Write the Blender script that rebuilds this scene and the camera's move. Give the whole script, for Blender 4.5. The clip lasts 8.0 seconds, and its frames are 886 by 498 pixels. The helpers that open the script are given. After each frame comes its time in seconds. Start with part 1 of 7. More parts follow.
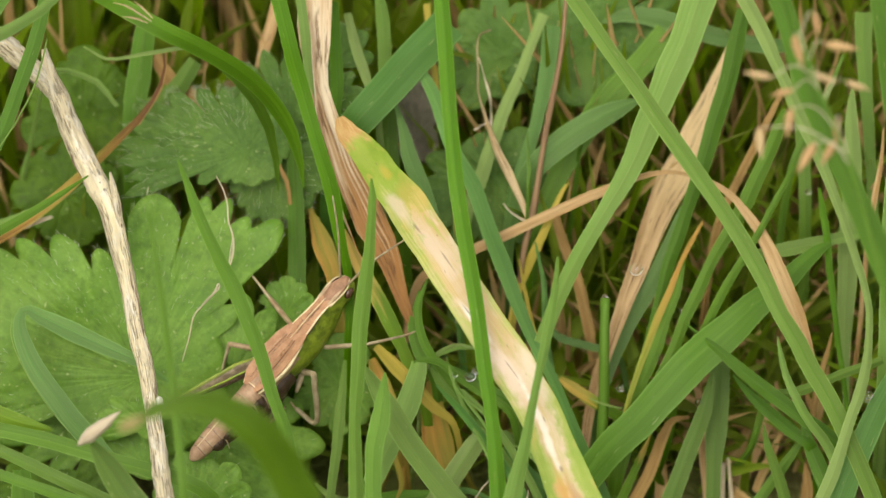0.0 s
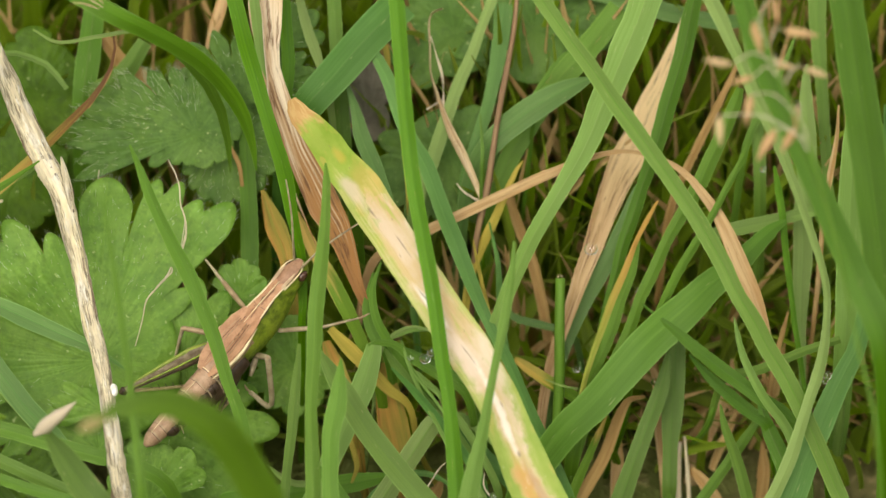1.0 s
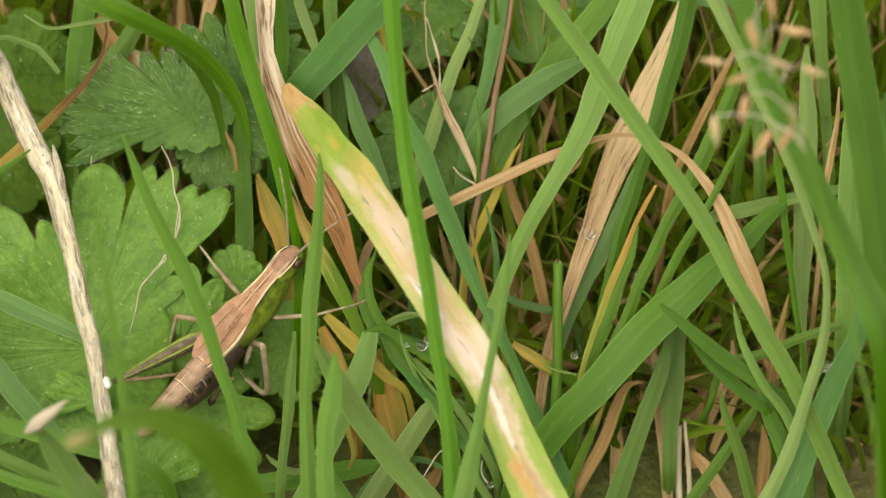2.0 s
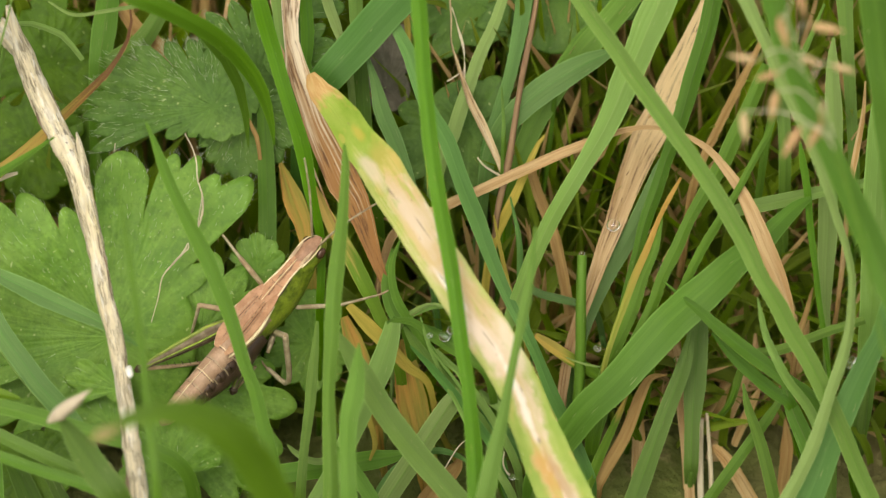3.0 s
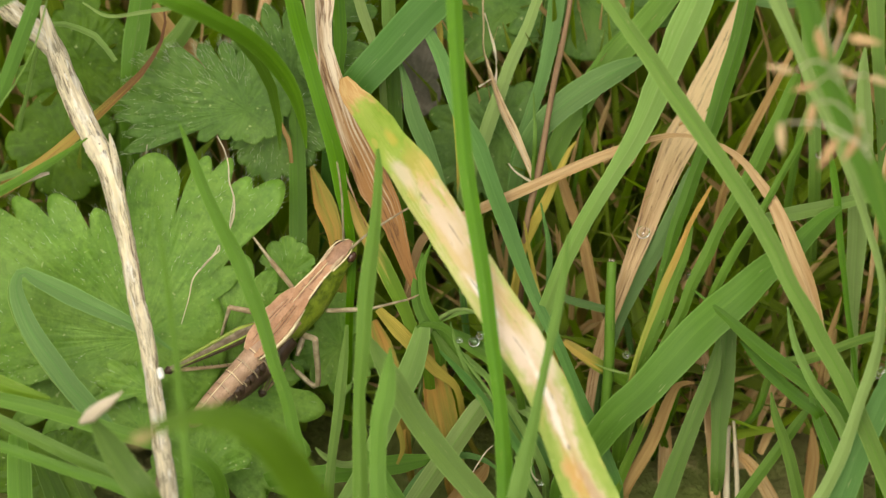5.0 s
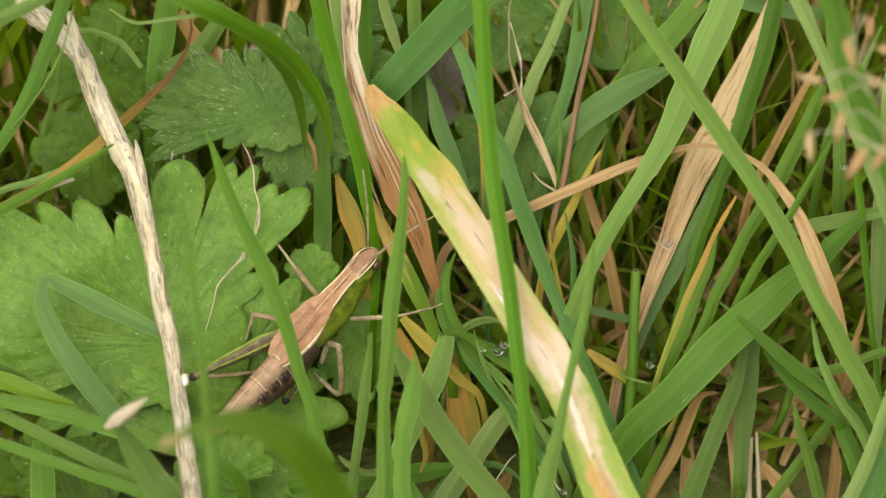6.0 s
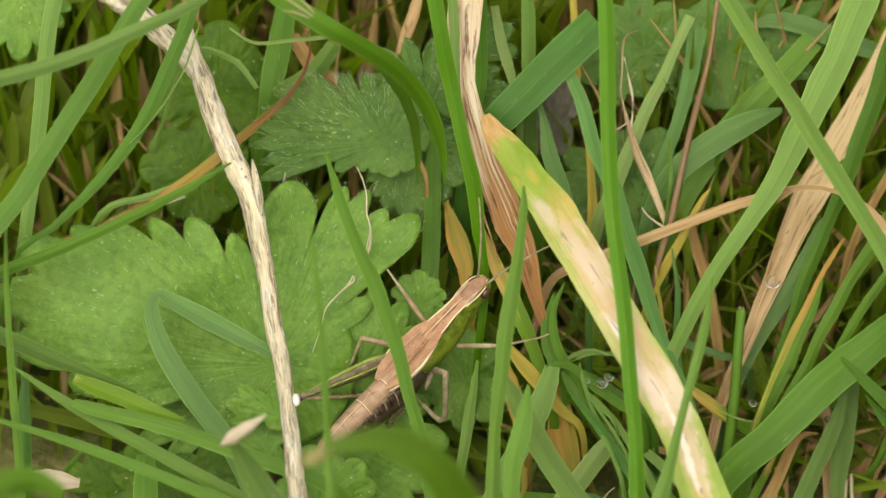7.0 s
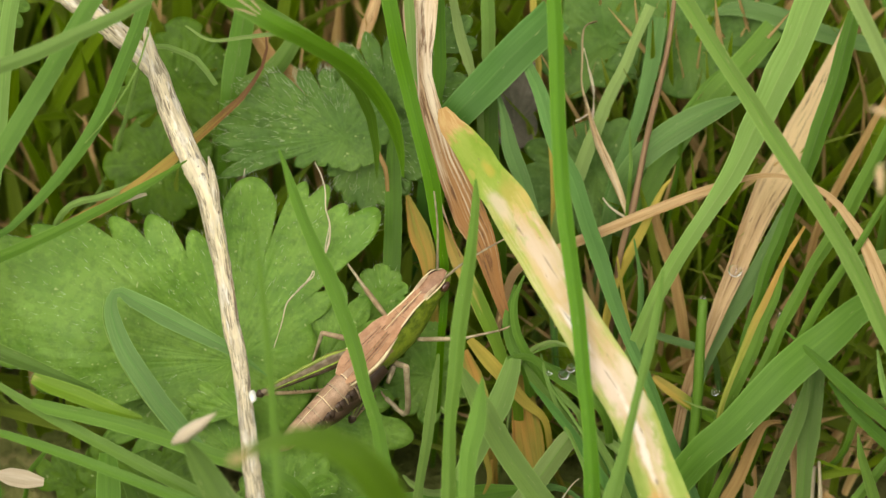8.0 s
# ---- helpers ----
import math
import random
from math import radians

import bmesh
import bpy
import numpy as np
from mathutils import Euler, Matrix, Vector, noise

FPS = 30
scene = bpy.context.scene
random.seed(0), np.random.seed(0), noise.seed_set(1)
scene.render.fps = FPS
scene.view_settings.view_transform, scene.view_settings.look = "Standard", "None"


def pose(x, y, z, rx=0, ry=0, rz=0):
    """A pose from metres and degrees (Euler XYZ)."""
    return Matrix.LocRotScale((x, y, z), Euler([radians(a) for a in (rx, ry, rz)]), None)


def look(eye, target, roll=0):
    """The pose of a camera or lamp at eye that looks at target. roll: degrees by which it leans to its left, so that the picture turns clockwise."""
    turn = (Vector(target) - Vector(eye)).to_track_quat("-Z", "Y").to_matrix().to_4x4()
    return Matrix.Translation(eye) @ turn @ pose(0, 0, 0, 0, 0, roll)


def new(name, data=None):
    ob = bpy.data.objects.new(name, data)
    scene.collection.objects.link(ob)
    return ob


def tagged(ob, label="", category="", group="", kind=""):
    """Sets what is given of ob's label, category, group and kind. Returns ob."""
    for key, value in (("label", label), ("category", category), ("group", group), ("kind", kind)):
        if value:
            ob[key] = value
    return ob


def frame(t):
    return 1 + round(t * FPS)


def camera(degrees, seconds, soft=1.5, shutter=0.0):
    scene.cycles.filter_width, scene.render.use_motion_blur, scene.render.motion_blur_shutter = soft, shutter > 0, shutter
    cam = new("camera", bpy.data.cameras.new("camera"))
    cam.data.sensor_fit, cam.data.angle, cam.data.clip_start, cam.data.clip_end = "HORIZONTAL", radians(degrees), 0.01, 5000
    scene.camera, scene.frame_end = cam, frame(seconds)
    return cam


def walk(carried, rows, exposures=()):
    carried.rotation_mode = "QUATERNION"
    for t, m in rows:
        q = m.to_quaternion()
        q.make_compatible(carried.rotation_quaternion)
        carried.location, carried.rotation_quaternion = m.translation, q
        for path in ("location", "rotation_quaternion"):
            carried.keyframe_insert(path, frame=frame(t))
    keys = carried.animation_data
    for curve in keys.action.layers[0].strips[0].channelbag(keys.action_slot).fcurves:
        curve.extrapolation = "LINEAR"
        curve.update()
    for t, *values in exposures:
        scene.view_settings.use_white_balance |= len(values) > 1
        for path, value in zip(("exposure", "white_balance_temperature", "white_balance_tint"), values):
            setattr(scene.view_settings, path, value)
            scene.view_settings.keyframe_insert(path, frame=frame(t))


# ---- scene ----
cam = camera(8.9656, 8.0, soft=1.3)
cam.data.dof.use_dof = True
cam.data.dof.focus_distance = 0.495
cam.data.dof.aperture_fstop = 30.0
walk(cam, [
    (0.0, pose(0.00000, -0.37157, 0.36057, 48.0001, 0.0000, 0.0000)),
    (0.1, pose(-0.00030, -0.37286, 0.35986, 48.1110, -0.0884, 0.0117)),
    (0.3, pose(-0.00089, -0.37543, 0.35845, 48.4197, -0.2395, 0.0635)),
    (0.4, pose(-0.00118, -0.37671, 0.35774, 48.6906, -0.2771, 0.1316)),
    (0.5, pose(-0.00148, -0.37800, 0.35703, 49.0131, -0.3149, 0.1996)),
    (0.6, pose(-0.00194, -0.37517, 0.35851, 48.7491, -0.1865, 0.0940)),
    (0.7, pose(-0.00241, -0.37234, 0.35999, 48.4040, -0.1015, -0.0601)),
    (0.8, pose(-0.00288, -0.36951, 0.36147, 47.8800, -0.1374, -0.3473)),
    (0.9, pose(-0.00335, -0.36669, 0.36295, 47.2973, -0.2653, -0.7317)),
    (1.0, pose(-0.00381, -0.36386, 0.36443, 46.8969, -0.2724, -0.9815)),
    (1.1, pose(-0.00294, -0.36229, 0.36527, 46.6146, -0.2011, -1.0113)),
    (1.3, pose(-0.00120, -0.35914, 0.36695, 46.2221, -0.0309, -1.0437)),
    (1.5, pose(0.00055, -0.35600, 0.36863, 45.8387, 0.2557, -0.9525)),
    (3.0, pose(-0.00318, -0.34748, 0.37199, 44.7176, -0.2976, -0.6025)),
    (3.5, pose(-0.00366, -0.34758, 0.37212, 44.7114, -0.4020, -0.4778)),
    (4.0, pose(-0.00516, -0.34705, 0.37299, 44.6136, -0.5674, -0.4217)),
    (4.5, pose(-0.00657, -0.34660, 0.37377, 44.5326, -0.7364, -0.3896)),
    (6.0, pose(-0.01074, -0.34817, 0.37283, 44.8311, -1.2893, -0.0521)),
    (6.5, pose(-0.01627, -0.34866, 0.37216, 44.9774, -1.8762, -0.0432)),
    (6.6, pose(-0.01932, -0.34926, 0.37209, 45.0398, -2.2647, 0.0651)),
    (6.7, pose(-0.02237, -0.34987, 0.37202, 45.1655, -2.5337, 0.2981)),
    (6.8, pose(-0.02542, -0.35047, 0.37194, 45.2646, -2.8383, 0.4940)),
    (6.9, pose(-0.02846, -0.35108, 0.37187, 45.3482, -3.2567, 0.5693)),
    (7.0, pose(-0.03151, -0.35168, 0.37180, 45.3860, -3.7469, 0.5692)),
    (7.2, pose(-0.03069, -0.35141, 0.37202, 45.3393, -3.6517, 0.6055)),
    (7.5, pose(-0.02946, -0.35100, 0.37234, 45.2789, -3.5378, 0.6292)),
    (7.8, pose(-0.01901, -0.35024, 0.37383, 45.1154, -2.4597, 1.0771)),
    (8.0, pose(-0.01203, -0.34973, 0.37482, 44.9837, -1.8298, 1.2797)),
], exposures=[(0.0, 0.74, 7450, 6), (8.0, 0.74, 7450, 6)])
MM = 0.001


# ---- world, sun ----
world = bpy.data.worlds.new("overcast_sky")
scene.world = world
world.use_nodes = True
wt = world.node_tree
sky = wt.nodes.new("ShaderNodeTexSky")
sky.sky_type, sky.sun_disc = "NISHITA", False
sky.sun_elevation, sky.sun_rotation = radians(58), radians(200)
sky.air_density, sky.dust_density = 1.0, 4.0
grey = wt.nodes.new("ShaderNodeHueSaturation")  # cloud takes most of the blue out of the sky
grey.inputs["Saturation"].default_value = 0.22
wt.links.new(sky.outputs[0], grey.inputs["Color"])
wt.links.new(grey.outputs[0], wt.nodes["Background"].inputs[0])
wt.nodes["Background"].inputs[1].default_value = 0.15
sun_data = bpy.data.lights.new("sun", "SUN")
sun_data.energy, sun_data.angle, sun_data.color = 0.75, radians(80), (1.0, 0.96, 0.88)
sun = new("sun", sun_data)
sun.matrix_world = look((-0.35 * 2, -0.55 * 2, 1.75), (0, 0, 0))


# ---- materials ----
class Nodes:
    """A material's node tree with short calls."""

    def __init__(self, name):
        self.m = bpy.data.materials.new(name)
        self.m.use_nodes = True
        self.t = self.m.node_tree
        self.bsdf = self.t.nodes["Principled BSDF"]
        self.out = self.t.nodes["Material Output"]

    def put(self, socket, value):
        if isinstance(value, bpy.types.NodeSocket):
            self.t.links.new(value, socket)
        else:
            socket.default_value = value

    def node(self, kind, ins=(), **props):
        n = self.t.nodes.new("ShaderNode" + kind)
        for k, v in props.items():
            setattr(n, k, v)
        for k, v in dict(ins).items():
            self.put(n.inputs[k], v)
        return n

    def math(self, op, a, b=0.0, c=0.0):
        return self.node("Math", {0: a, 1: b, 2: c}, operation=op).outputs[0]

    def mix(self, fac, a, b, blend="MIX"):
        n = self.node("Mix", {0: fac}, data_type="RGBA", blend_type=blend)
        self.put(n.inputs[6], (*a, 1) if isinstance(a, tuple) else a)
        self.put(n.inputs[7], (*b, 1) if isinstance(b, tuple) else b)
        return n.outputs[2]

    def noise(self, vec, scale, detail=3.0, rough=0.55):
        return self.node("TexNoise", {"Vector": vec, "Scale": scale, "Detail": detail, "Roughness": rough}).outputs["Fac"]

    def scaled(self, vec, s):
        return self.node("VectorMath", {0: vec, 1: s}, operation="MULTIPLY").outputs[0]

    def ramp(self, fac, lo, hi):
        n = self.node("MapRange", {0: fac, 1: lo, 2: hi})
        n.interpolation_type = "SMOOTHSTEP"
        return n.outputs[0]

    def uv(self, layer="UVMap"):
        return self.node("UVMap", uv_map=layer).outputs[0]

    def xyz(self, vec):
        return self.node("SeparateXYZ", {0: vec}).outputs

    def local(self):
        return self.node("TexCoord").outputs["Object"]

    def own_random(self, island=False):
        if island:
            return self.node("NewGeometry").outputs["Random Per Island"]
        return self.node("ObjectInfo").outputs["Random"]

    def finish(self, colour, rough=0.5, bump=None, height=0.1, distance=0.0002, through_light=0.0, spec=0.5, tint=(1, 1, 1)):
        self.put(self.bsdf.inputs["Base Color"], (*colour, 1) if isinstance(colour, tuple) else colour)
        self.put(self.bsdf.inputs["Roughness"], rough)
        self.bsdf.inputs["Specular IOR Level"].default_value = spec
        nrm = None
        if bump is not None:
            nrm = self.node("Bump", {"Height": bump, "Strength": height, "Distance": distance}).outputs[0]
            self.put(self.bsdf.inputs["Normal"], nrm)
        if through_light:
            tr = self.node("BsdfTranslucent")
            self.put(tr.inputs[0], self.mix(1.0, colour, tint, "MULTIPLY"))
            mixer = self.node("MixShader", {0: through_light, 1: self.bsdf.outputs[0], 2: tr.outputs[0]})
            self.t.links.new(mixer.outputs[0], self.out.inputs[0])
        return self.m


def grass_material(name, light, dark, wilt=None, amount=0.0, rough=0.42, spread=0.35, island=False):
    """Living blade: fine lengthwise veins, blotches, a paler midrib, dry tip where asked."""
    n = Nodes(name)
    uv, along = n.uv(), n.xyz(n.uv("Along"))[0]
    rnd = n.own_random(island)
    shift = n.node("CombineXYZ", {0: n.math("MULTIPLY", rnd, 37.0), 1: n.math("MULTIPLY", rnd, 91.0)}).outputs[0]
    uvs = n.node("VectorMath", {0: uv, 1: shift}, operation="ADD").outputs[0]
    veins = n.noise(n.scaled(uvs, (16, 0.5, 1)), 1.0, 2.0)
    blot = n.noise(n.scaled(uvs, (1.6, 1.1, 1)), 1.0, 4.0)
    fine = n.noise(n.scaled(uvs, (46, 1.2, 1)), 1.0, 2.0)
    col = n.mix(n.ramp(n.math("ADD", n.math("MULTIPLY", veins, 0.6), n.math("MULTIPLY", fine, 0.4)), 0.28, 0.72), dark, light)
    mid = tuple(0.5 * (a + b) for a, b in zip(light, dark))
    col = n.mix(n.math("MULTIPLY", n.ramp(blot, 0.35, 0.75), 0.6), col, tuple(c * 0.8 for c in mid))
    u = n.math("ABSOLUTE", n.math("SUBTRACT", n.xyz(uv)[0], 0.5))
    rib = n.math("SUBTRACT", 1.0, n.ramp(u, 0.01, 0.05))
    margin = n.ramp(u, 0.43, 0.49)
    col = n.mix(n.math("MULTIPLY", margin, 0.55), col, tuple(min(1, c * 1.4 + 0.035) for c in light))
    col = n.mix(n.math("MULTIPLY", rib, 0.12), col, tuple(min(1, c * 1.5) for c in light))
    if wilt:
        edge = n.math("ADD", n.math("MULTIPLY", n.noise(n.scaled(uvs, (3, 1.2, 1)), 1.0, 3.0), 0.5), along)
        dry = n.ramp(edge, 1.25 - amount, 1.4 - amount)
        col = n.mix(dry, col, wilt)
    # pale sheen painted in as long uneven patches; pale flecks and a few dry nicks
    pale_sheen = n.ramp(n.noise(n.scaled(uvs, (2.4, 0.7, 5)), 1.0, 4.0, 0.6), 0.46, 0.68)
    col = n.mix(n.math("MULTIPLY", pale_sheen, 0.16), col, tuple(0.6 * c + 0.4 * g for c, g in zip(light, (0.22, 0.38, 0.085))))
    # one side of the V-fold darker, its shade put into the colour
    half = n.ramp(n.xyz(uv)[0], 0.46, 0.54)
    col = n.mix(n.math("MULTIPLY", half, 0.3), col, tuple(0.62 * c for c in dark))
    specks = n.ramp(n.noise(n.scaled(uvs, (12, 5, 1)), 1.0, 2.0), 0.68, 0.75)
    col = n.mix(n.math("MULTIPLY", specks, 0.45), col, (0.36, 0.40, 0.18))
    nick = n.ramp(n.noise(n.scaled(uvs, (7, 2.2, 3)), 1.0, 3.0), 0.73, 0.77)
    col = n.mix(n.math("MULTIPLY", nick, 0.5), col, (0.34, 0.27, 0.11))
    hsv = n.node("HueSaturation", {"Hue": n.math("ADD", 0.49, n.math("MULTIPLY", rnd, 0.02)), "Saturation": n.math("ADD", 0.94, n.math("MULTIPLY", rnd, 0.12)),
                                   "Value": n.math("ADD", 1 - spread / 2, n.math("MULTIPLY", n.math("FRACT", n.math("MULTIPLY", rnd, 7.3)), spread)), "Color": col}).outputs[0]
    r = n.math("ADD", rough, n.math("MULTIPLY", blot, 0.15))
    return n.finish(hsv, r, veins, 0.4, 0.0001, 0.45 if island else 0.34, 0.28, (1.15, 1.2, 0.55))


def dead_material(name, light, mid, dark, streak=0.5, rough=0.65, spots=0.0, island=False, through_light=0.2, gradient=None, crack=0.56, grain=(9, 1.3)):
    """Dead straw or leaf: long fibres, brown streaks and blotches."""
    n = Nodes(name)
    uv = n.uv()
    rnd = n.own_random(island)
    shift = n.node("CombineXYZ", {0: n.math("MULTIPLY", rnd, 37.0), 1: n.math("MULTIPLY", rnd, 91.0)}).outputs[0]
    uvs = n.node("VectorMath", {0: uv, 1: shift}, operation="ADD").outputs[0]
    fibre = n.noise(n.scaled(uvs, (14, 0.9, 1)), 1.0, 3.0)
    blot = n.noise(n.scaled(uvs, (2.2, 1.0, 1)), 1.0, 4.0)
    col = n.mix(n.ramp(blot, 0.35, 0.65), light, mid)
    if gradient:
        lo, hi, tone = gradient
        col = n.mix(n.ramp(n.math("ADD", n.xyz(n.uv("Along"))[0], n.math("MULTIPLY", n.math("SUBTRACT", fibre, 0.5), 0.4)), lo, hi), col, tone)
    lines = n.ramp(n.noise(n.scaled(uvs, (grain[0], grain[1], 1)), 1.0, 4.0, 0.65), crack, crack + 0.12)
    col = n.mix(n.math("MULTIPLY", lines, streak), col, dark)
    col = n.mix(n.math("MULTIPLY", n.ramp(fibre, 0.4, 0.75), 0.22), col, tuple(0.6 * c for c in mid))
    if spots:
        dot = n.ramp(n.noise(n.scaled(uvs, (9, 7, 1)), 1.0, 2.0), 0.68, 0.74)
        col = n.mix(n.math("MULTIPLY", dot, spots), col, dark)
    return n.finish(col, rough, fibre, 0.7, 0.00015, through_light, 0.3, (1.0, 0.9, 0.7))


def dying_leaf_material():
    """The large yellowing blade: brown tip, green end, straw middle with lime edges, bleached and rusty streaks."""
    n = Nodes("dying_leaf")
    uv = n.uv()
    cm = n.xyz(n.uv("Along"))[1]  # centimetres from the tip
    u = n.xyz(uv)[0]
    veins = n.noise(n.scaled(uv, (22, 0.5, 1)), 1.0, 2.0)
    soft = n.noise(n.scaled(uv, (1.6, 2.2, 1)), 1.0, 4.0)
    fine = n.noise(n.scaled(uv, (7, 6, 1)), 1.0, 4.0)
    patch = n.noise(n.scaled(uv, (4.5, 7, 2)), 1.0, 3.0)
    away = n.math("ADD", n.math("SUBTRACT", soft, 0.5), n.math("MULTIPLY", n.math("SUBTRACT", patch, 0.5), 0.7))

    def spot(at_u, at_cm, ru, rcm, slant=0.0, ragged=0.5):
        """A stain with a soft ragged rim: 1 inside, 0 outside."""
        du = n.math("DIVIDE", n.math("SUBTRACT", n.math("SUBTRACT", u, at_u), n.math("MULTIPLY", n.math("SUBTRACT", cm, at_cm), slant)), ru)
        dc = n.math("DIVIDE", n.math("SUBTRACT", cm, at_cm), rcm)
        d = n.math("SQRT", n.math("ADD", n.math("MULTIPLY", du, du), n.math("MULTIPLY", dc, dc)))
        return n.ramp(n.math("ADD", d, n.math("MULTIPLY", away, ragged * 3)), 1.45, 0.35)

    def over(col, mask, amount, tone):
        return n.mix(n.math("MULTIPLY", mask, amount), col, tone)

    green = n.mix(n.ramp(soft, 0.35, 0.65), (0.205, 0.325, 0.033), (0.29, 0.385, 0.065))
    lime = n.mix(n.ramp(veins, 0.35, 0.65), (0.33, 0.39, 0.085), (0.47, 0.455, 0.17))
    straw = n.mix(n.ramp(n.noise(n.scaled(uv, (3.5, 1.2, 1)), 1.0, 3.0), 0.38, 0.62), (0.57, 0.45, 0.29), (0.53, 0.39, 0.19))
    straw = n.mix(n.ramp(n.noise(n.scaled(uv, (2.5, 1.5, 4)), 1.0, 3.0), 0.50, 0.64), straw, (0.66, 0.54, 0.42))
    straw = n.mix(n.math("MULTIPLY", n.ramp(veins, 0.5, 0.7), 0.3), straw, (0.56, 0.52, 0.22))
    col = n.mix(n.ramp(n.math("ADD", cm, n.math("MULTIPLY", away, 1.6)), 1.05, 1.5), green, lime)
    # the straw-coloured middle, at first towards one edge
    centre = n.math("SUBTRACT", 0.66, n.math("MULTIPLY", n.ramp(cm, 1.6, 2.6), 0.16))
    half = n.math("SUBTRACT", 0.36, n.math("MULTIPLY", n.ramp(cm, 3.2, 4.2), 0.20))
    edge = n.math("ABSOLUTE", n.math("SUBTRACT", u, centre))
    inside = n.ramp(n.math("SUBTRACT", n.math("ADD", edge, n.math("MULTIPLY", away, 0.6)), half), 0.17, -0.13)
    begin = n.ramp(n.math("ADD", cm, n.math("MULTIPLY", away, 1.8)), 1.45, 1.7)
    col = n.mix(n.math("MULTIPLY", inside, begin), col, straw)
    # lime flecks left in the straw
    fleck = n.math("MULTIPLY", n.ramp(n.noise(n.scaled(uv, (3.5, 1.4, 8)), 1.0, 3.0), 0.56, 0.66), begin)
    col = over(col, fleck, 0.85, (0.38, 0.42, 0.10))
    col = over(col, n.math("MULTIPLY", n.ramp(n.math("ADD", cm, away), 3.3, 4.0), n.ramp(n.math("ADD", n.math("ABSOLUTE", n.math("SUBTRACT", u, 0.5)), n.math("MULTIPLY", away, 0.35)), 0.16, 0.34)), 0.9, green)
    halo = n.ramp(n.noise(n.scaled(uv, (2.6, 2.6, 7)), 1.0, 2.0), 0.58, 0.70)
    col = over(col, halo, 0.4, (0.55, 0.38, 0.11))
    col = over(col, spot(0.72, 1.33, 0.34, 0.22), 0.45, (0.55, 0.36, 0.11))
    col = over(col, spot(0.62, 0.88, 0.14, 0.12), 0.6, (0.52, 0.38, 0.07))
    col = over(col, spot(0.30, 1.30, 0.16, 0.22, 0.2), 0.75, (0.63, 0.52, 0.40))
    col = over(col, spot(0.55, 1.95, 0.20, 0.40), 0.6, (0.64, 0.53, 0.42))
    col = over(col, spot(0.35, 3.25, 0.26, 0.30), 0.8, (0.69, 0.57, 0.47))
    col = over(col, spot(0.80, 3.35, 0.16, 0.30), 0.7, (0.66, 0.57, 0.43))
    # rusty stain and thin brown decay below the bleached dash
    col = over(col, spot(0.40, 4.40, 0.17, 0.26, 0.1, 0.65), 0.8, (0.55, 0.30, 0.075))
    col = over(col, spot(0.58, 4.60, 0.09, 0.40, 0.25, 0.4), 0.7, (0.40, 0.26, 0.13))
    col = over(col, spot(0.66, 4.95, 0.16, 0.20, 0.2, 0.4), 0.8, (0.66, 0.58, 0.47))
    # bleached dashes
    col = over(col, spot(0.45, 3.85, 0.085, 0.46, -0.02, 0.65), 0.85, (0.80, 0.75, 0.69))
    col = over(col, spot(0.34, 2.68, 0.08, 0.22, 0.25, 0.3), 0.9, (0.80, 0.77, 0.72))
    # thin dark cracks
    for cu, cc, ru, rc, sl in ((0.42, 1.62, 0.035, 0.12, 0.3), (0.33, 2.58, 0.022, 0.16, 0.25), (0.44, 3.2, 0.018, 0.16, 0.2), (0.53, 3.72, 0.018, 0.05, 0.1), (0.48, 4.18, 0.05, 0.06, 0.0), (0.60, 2.1, 0.02, 0.18, 0.1)):
        col = over(col, spot(cu, cc, ru * 0.9, rc * 0.6, sl, 0.7), 0.7, (0.20, 0.15, 0.11))
    tip = n.ramp(n.math("ADD", cm, n.math("MULTIPLY", away, 0.7)), 0.42, 0.16)
    col = n.mix(tip, col, n.mix(n.ramp(fine, 0.4, 0.6), (0.43, 0.25, 0.085), (0.50, 0.33, 0.13)))
    specks = n.ramp(fine, 0.68, 0.73)
    col = over(col, specks, 0.35, (0.68, 0.62, 0.42))
    dirt = n.ramp(n.noise(n.scaled(uv, (16, 14, 9)), 1.0, 2.0), 0.70, 0.74)
    col = over(col, dirt, 0.6, (0.22, 0.15, 0.09))
    return n.finish(col, 0.5, veins, 0.5, 0.00012, 0.2, 0.35, (1.1, 1.0, 0.6))


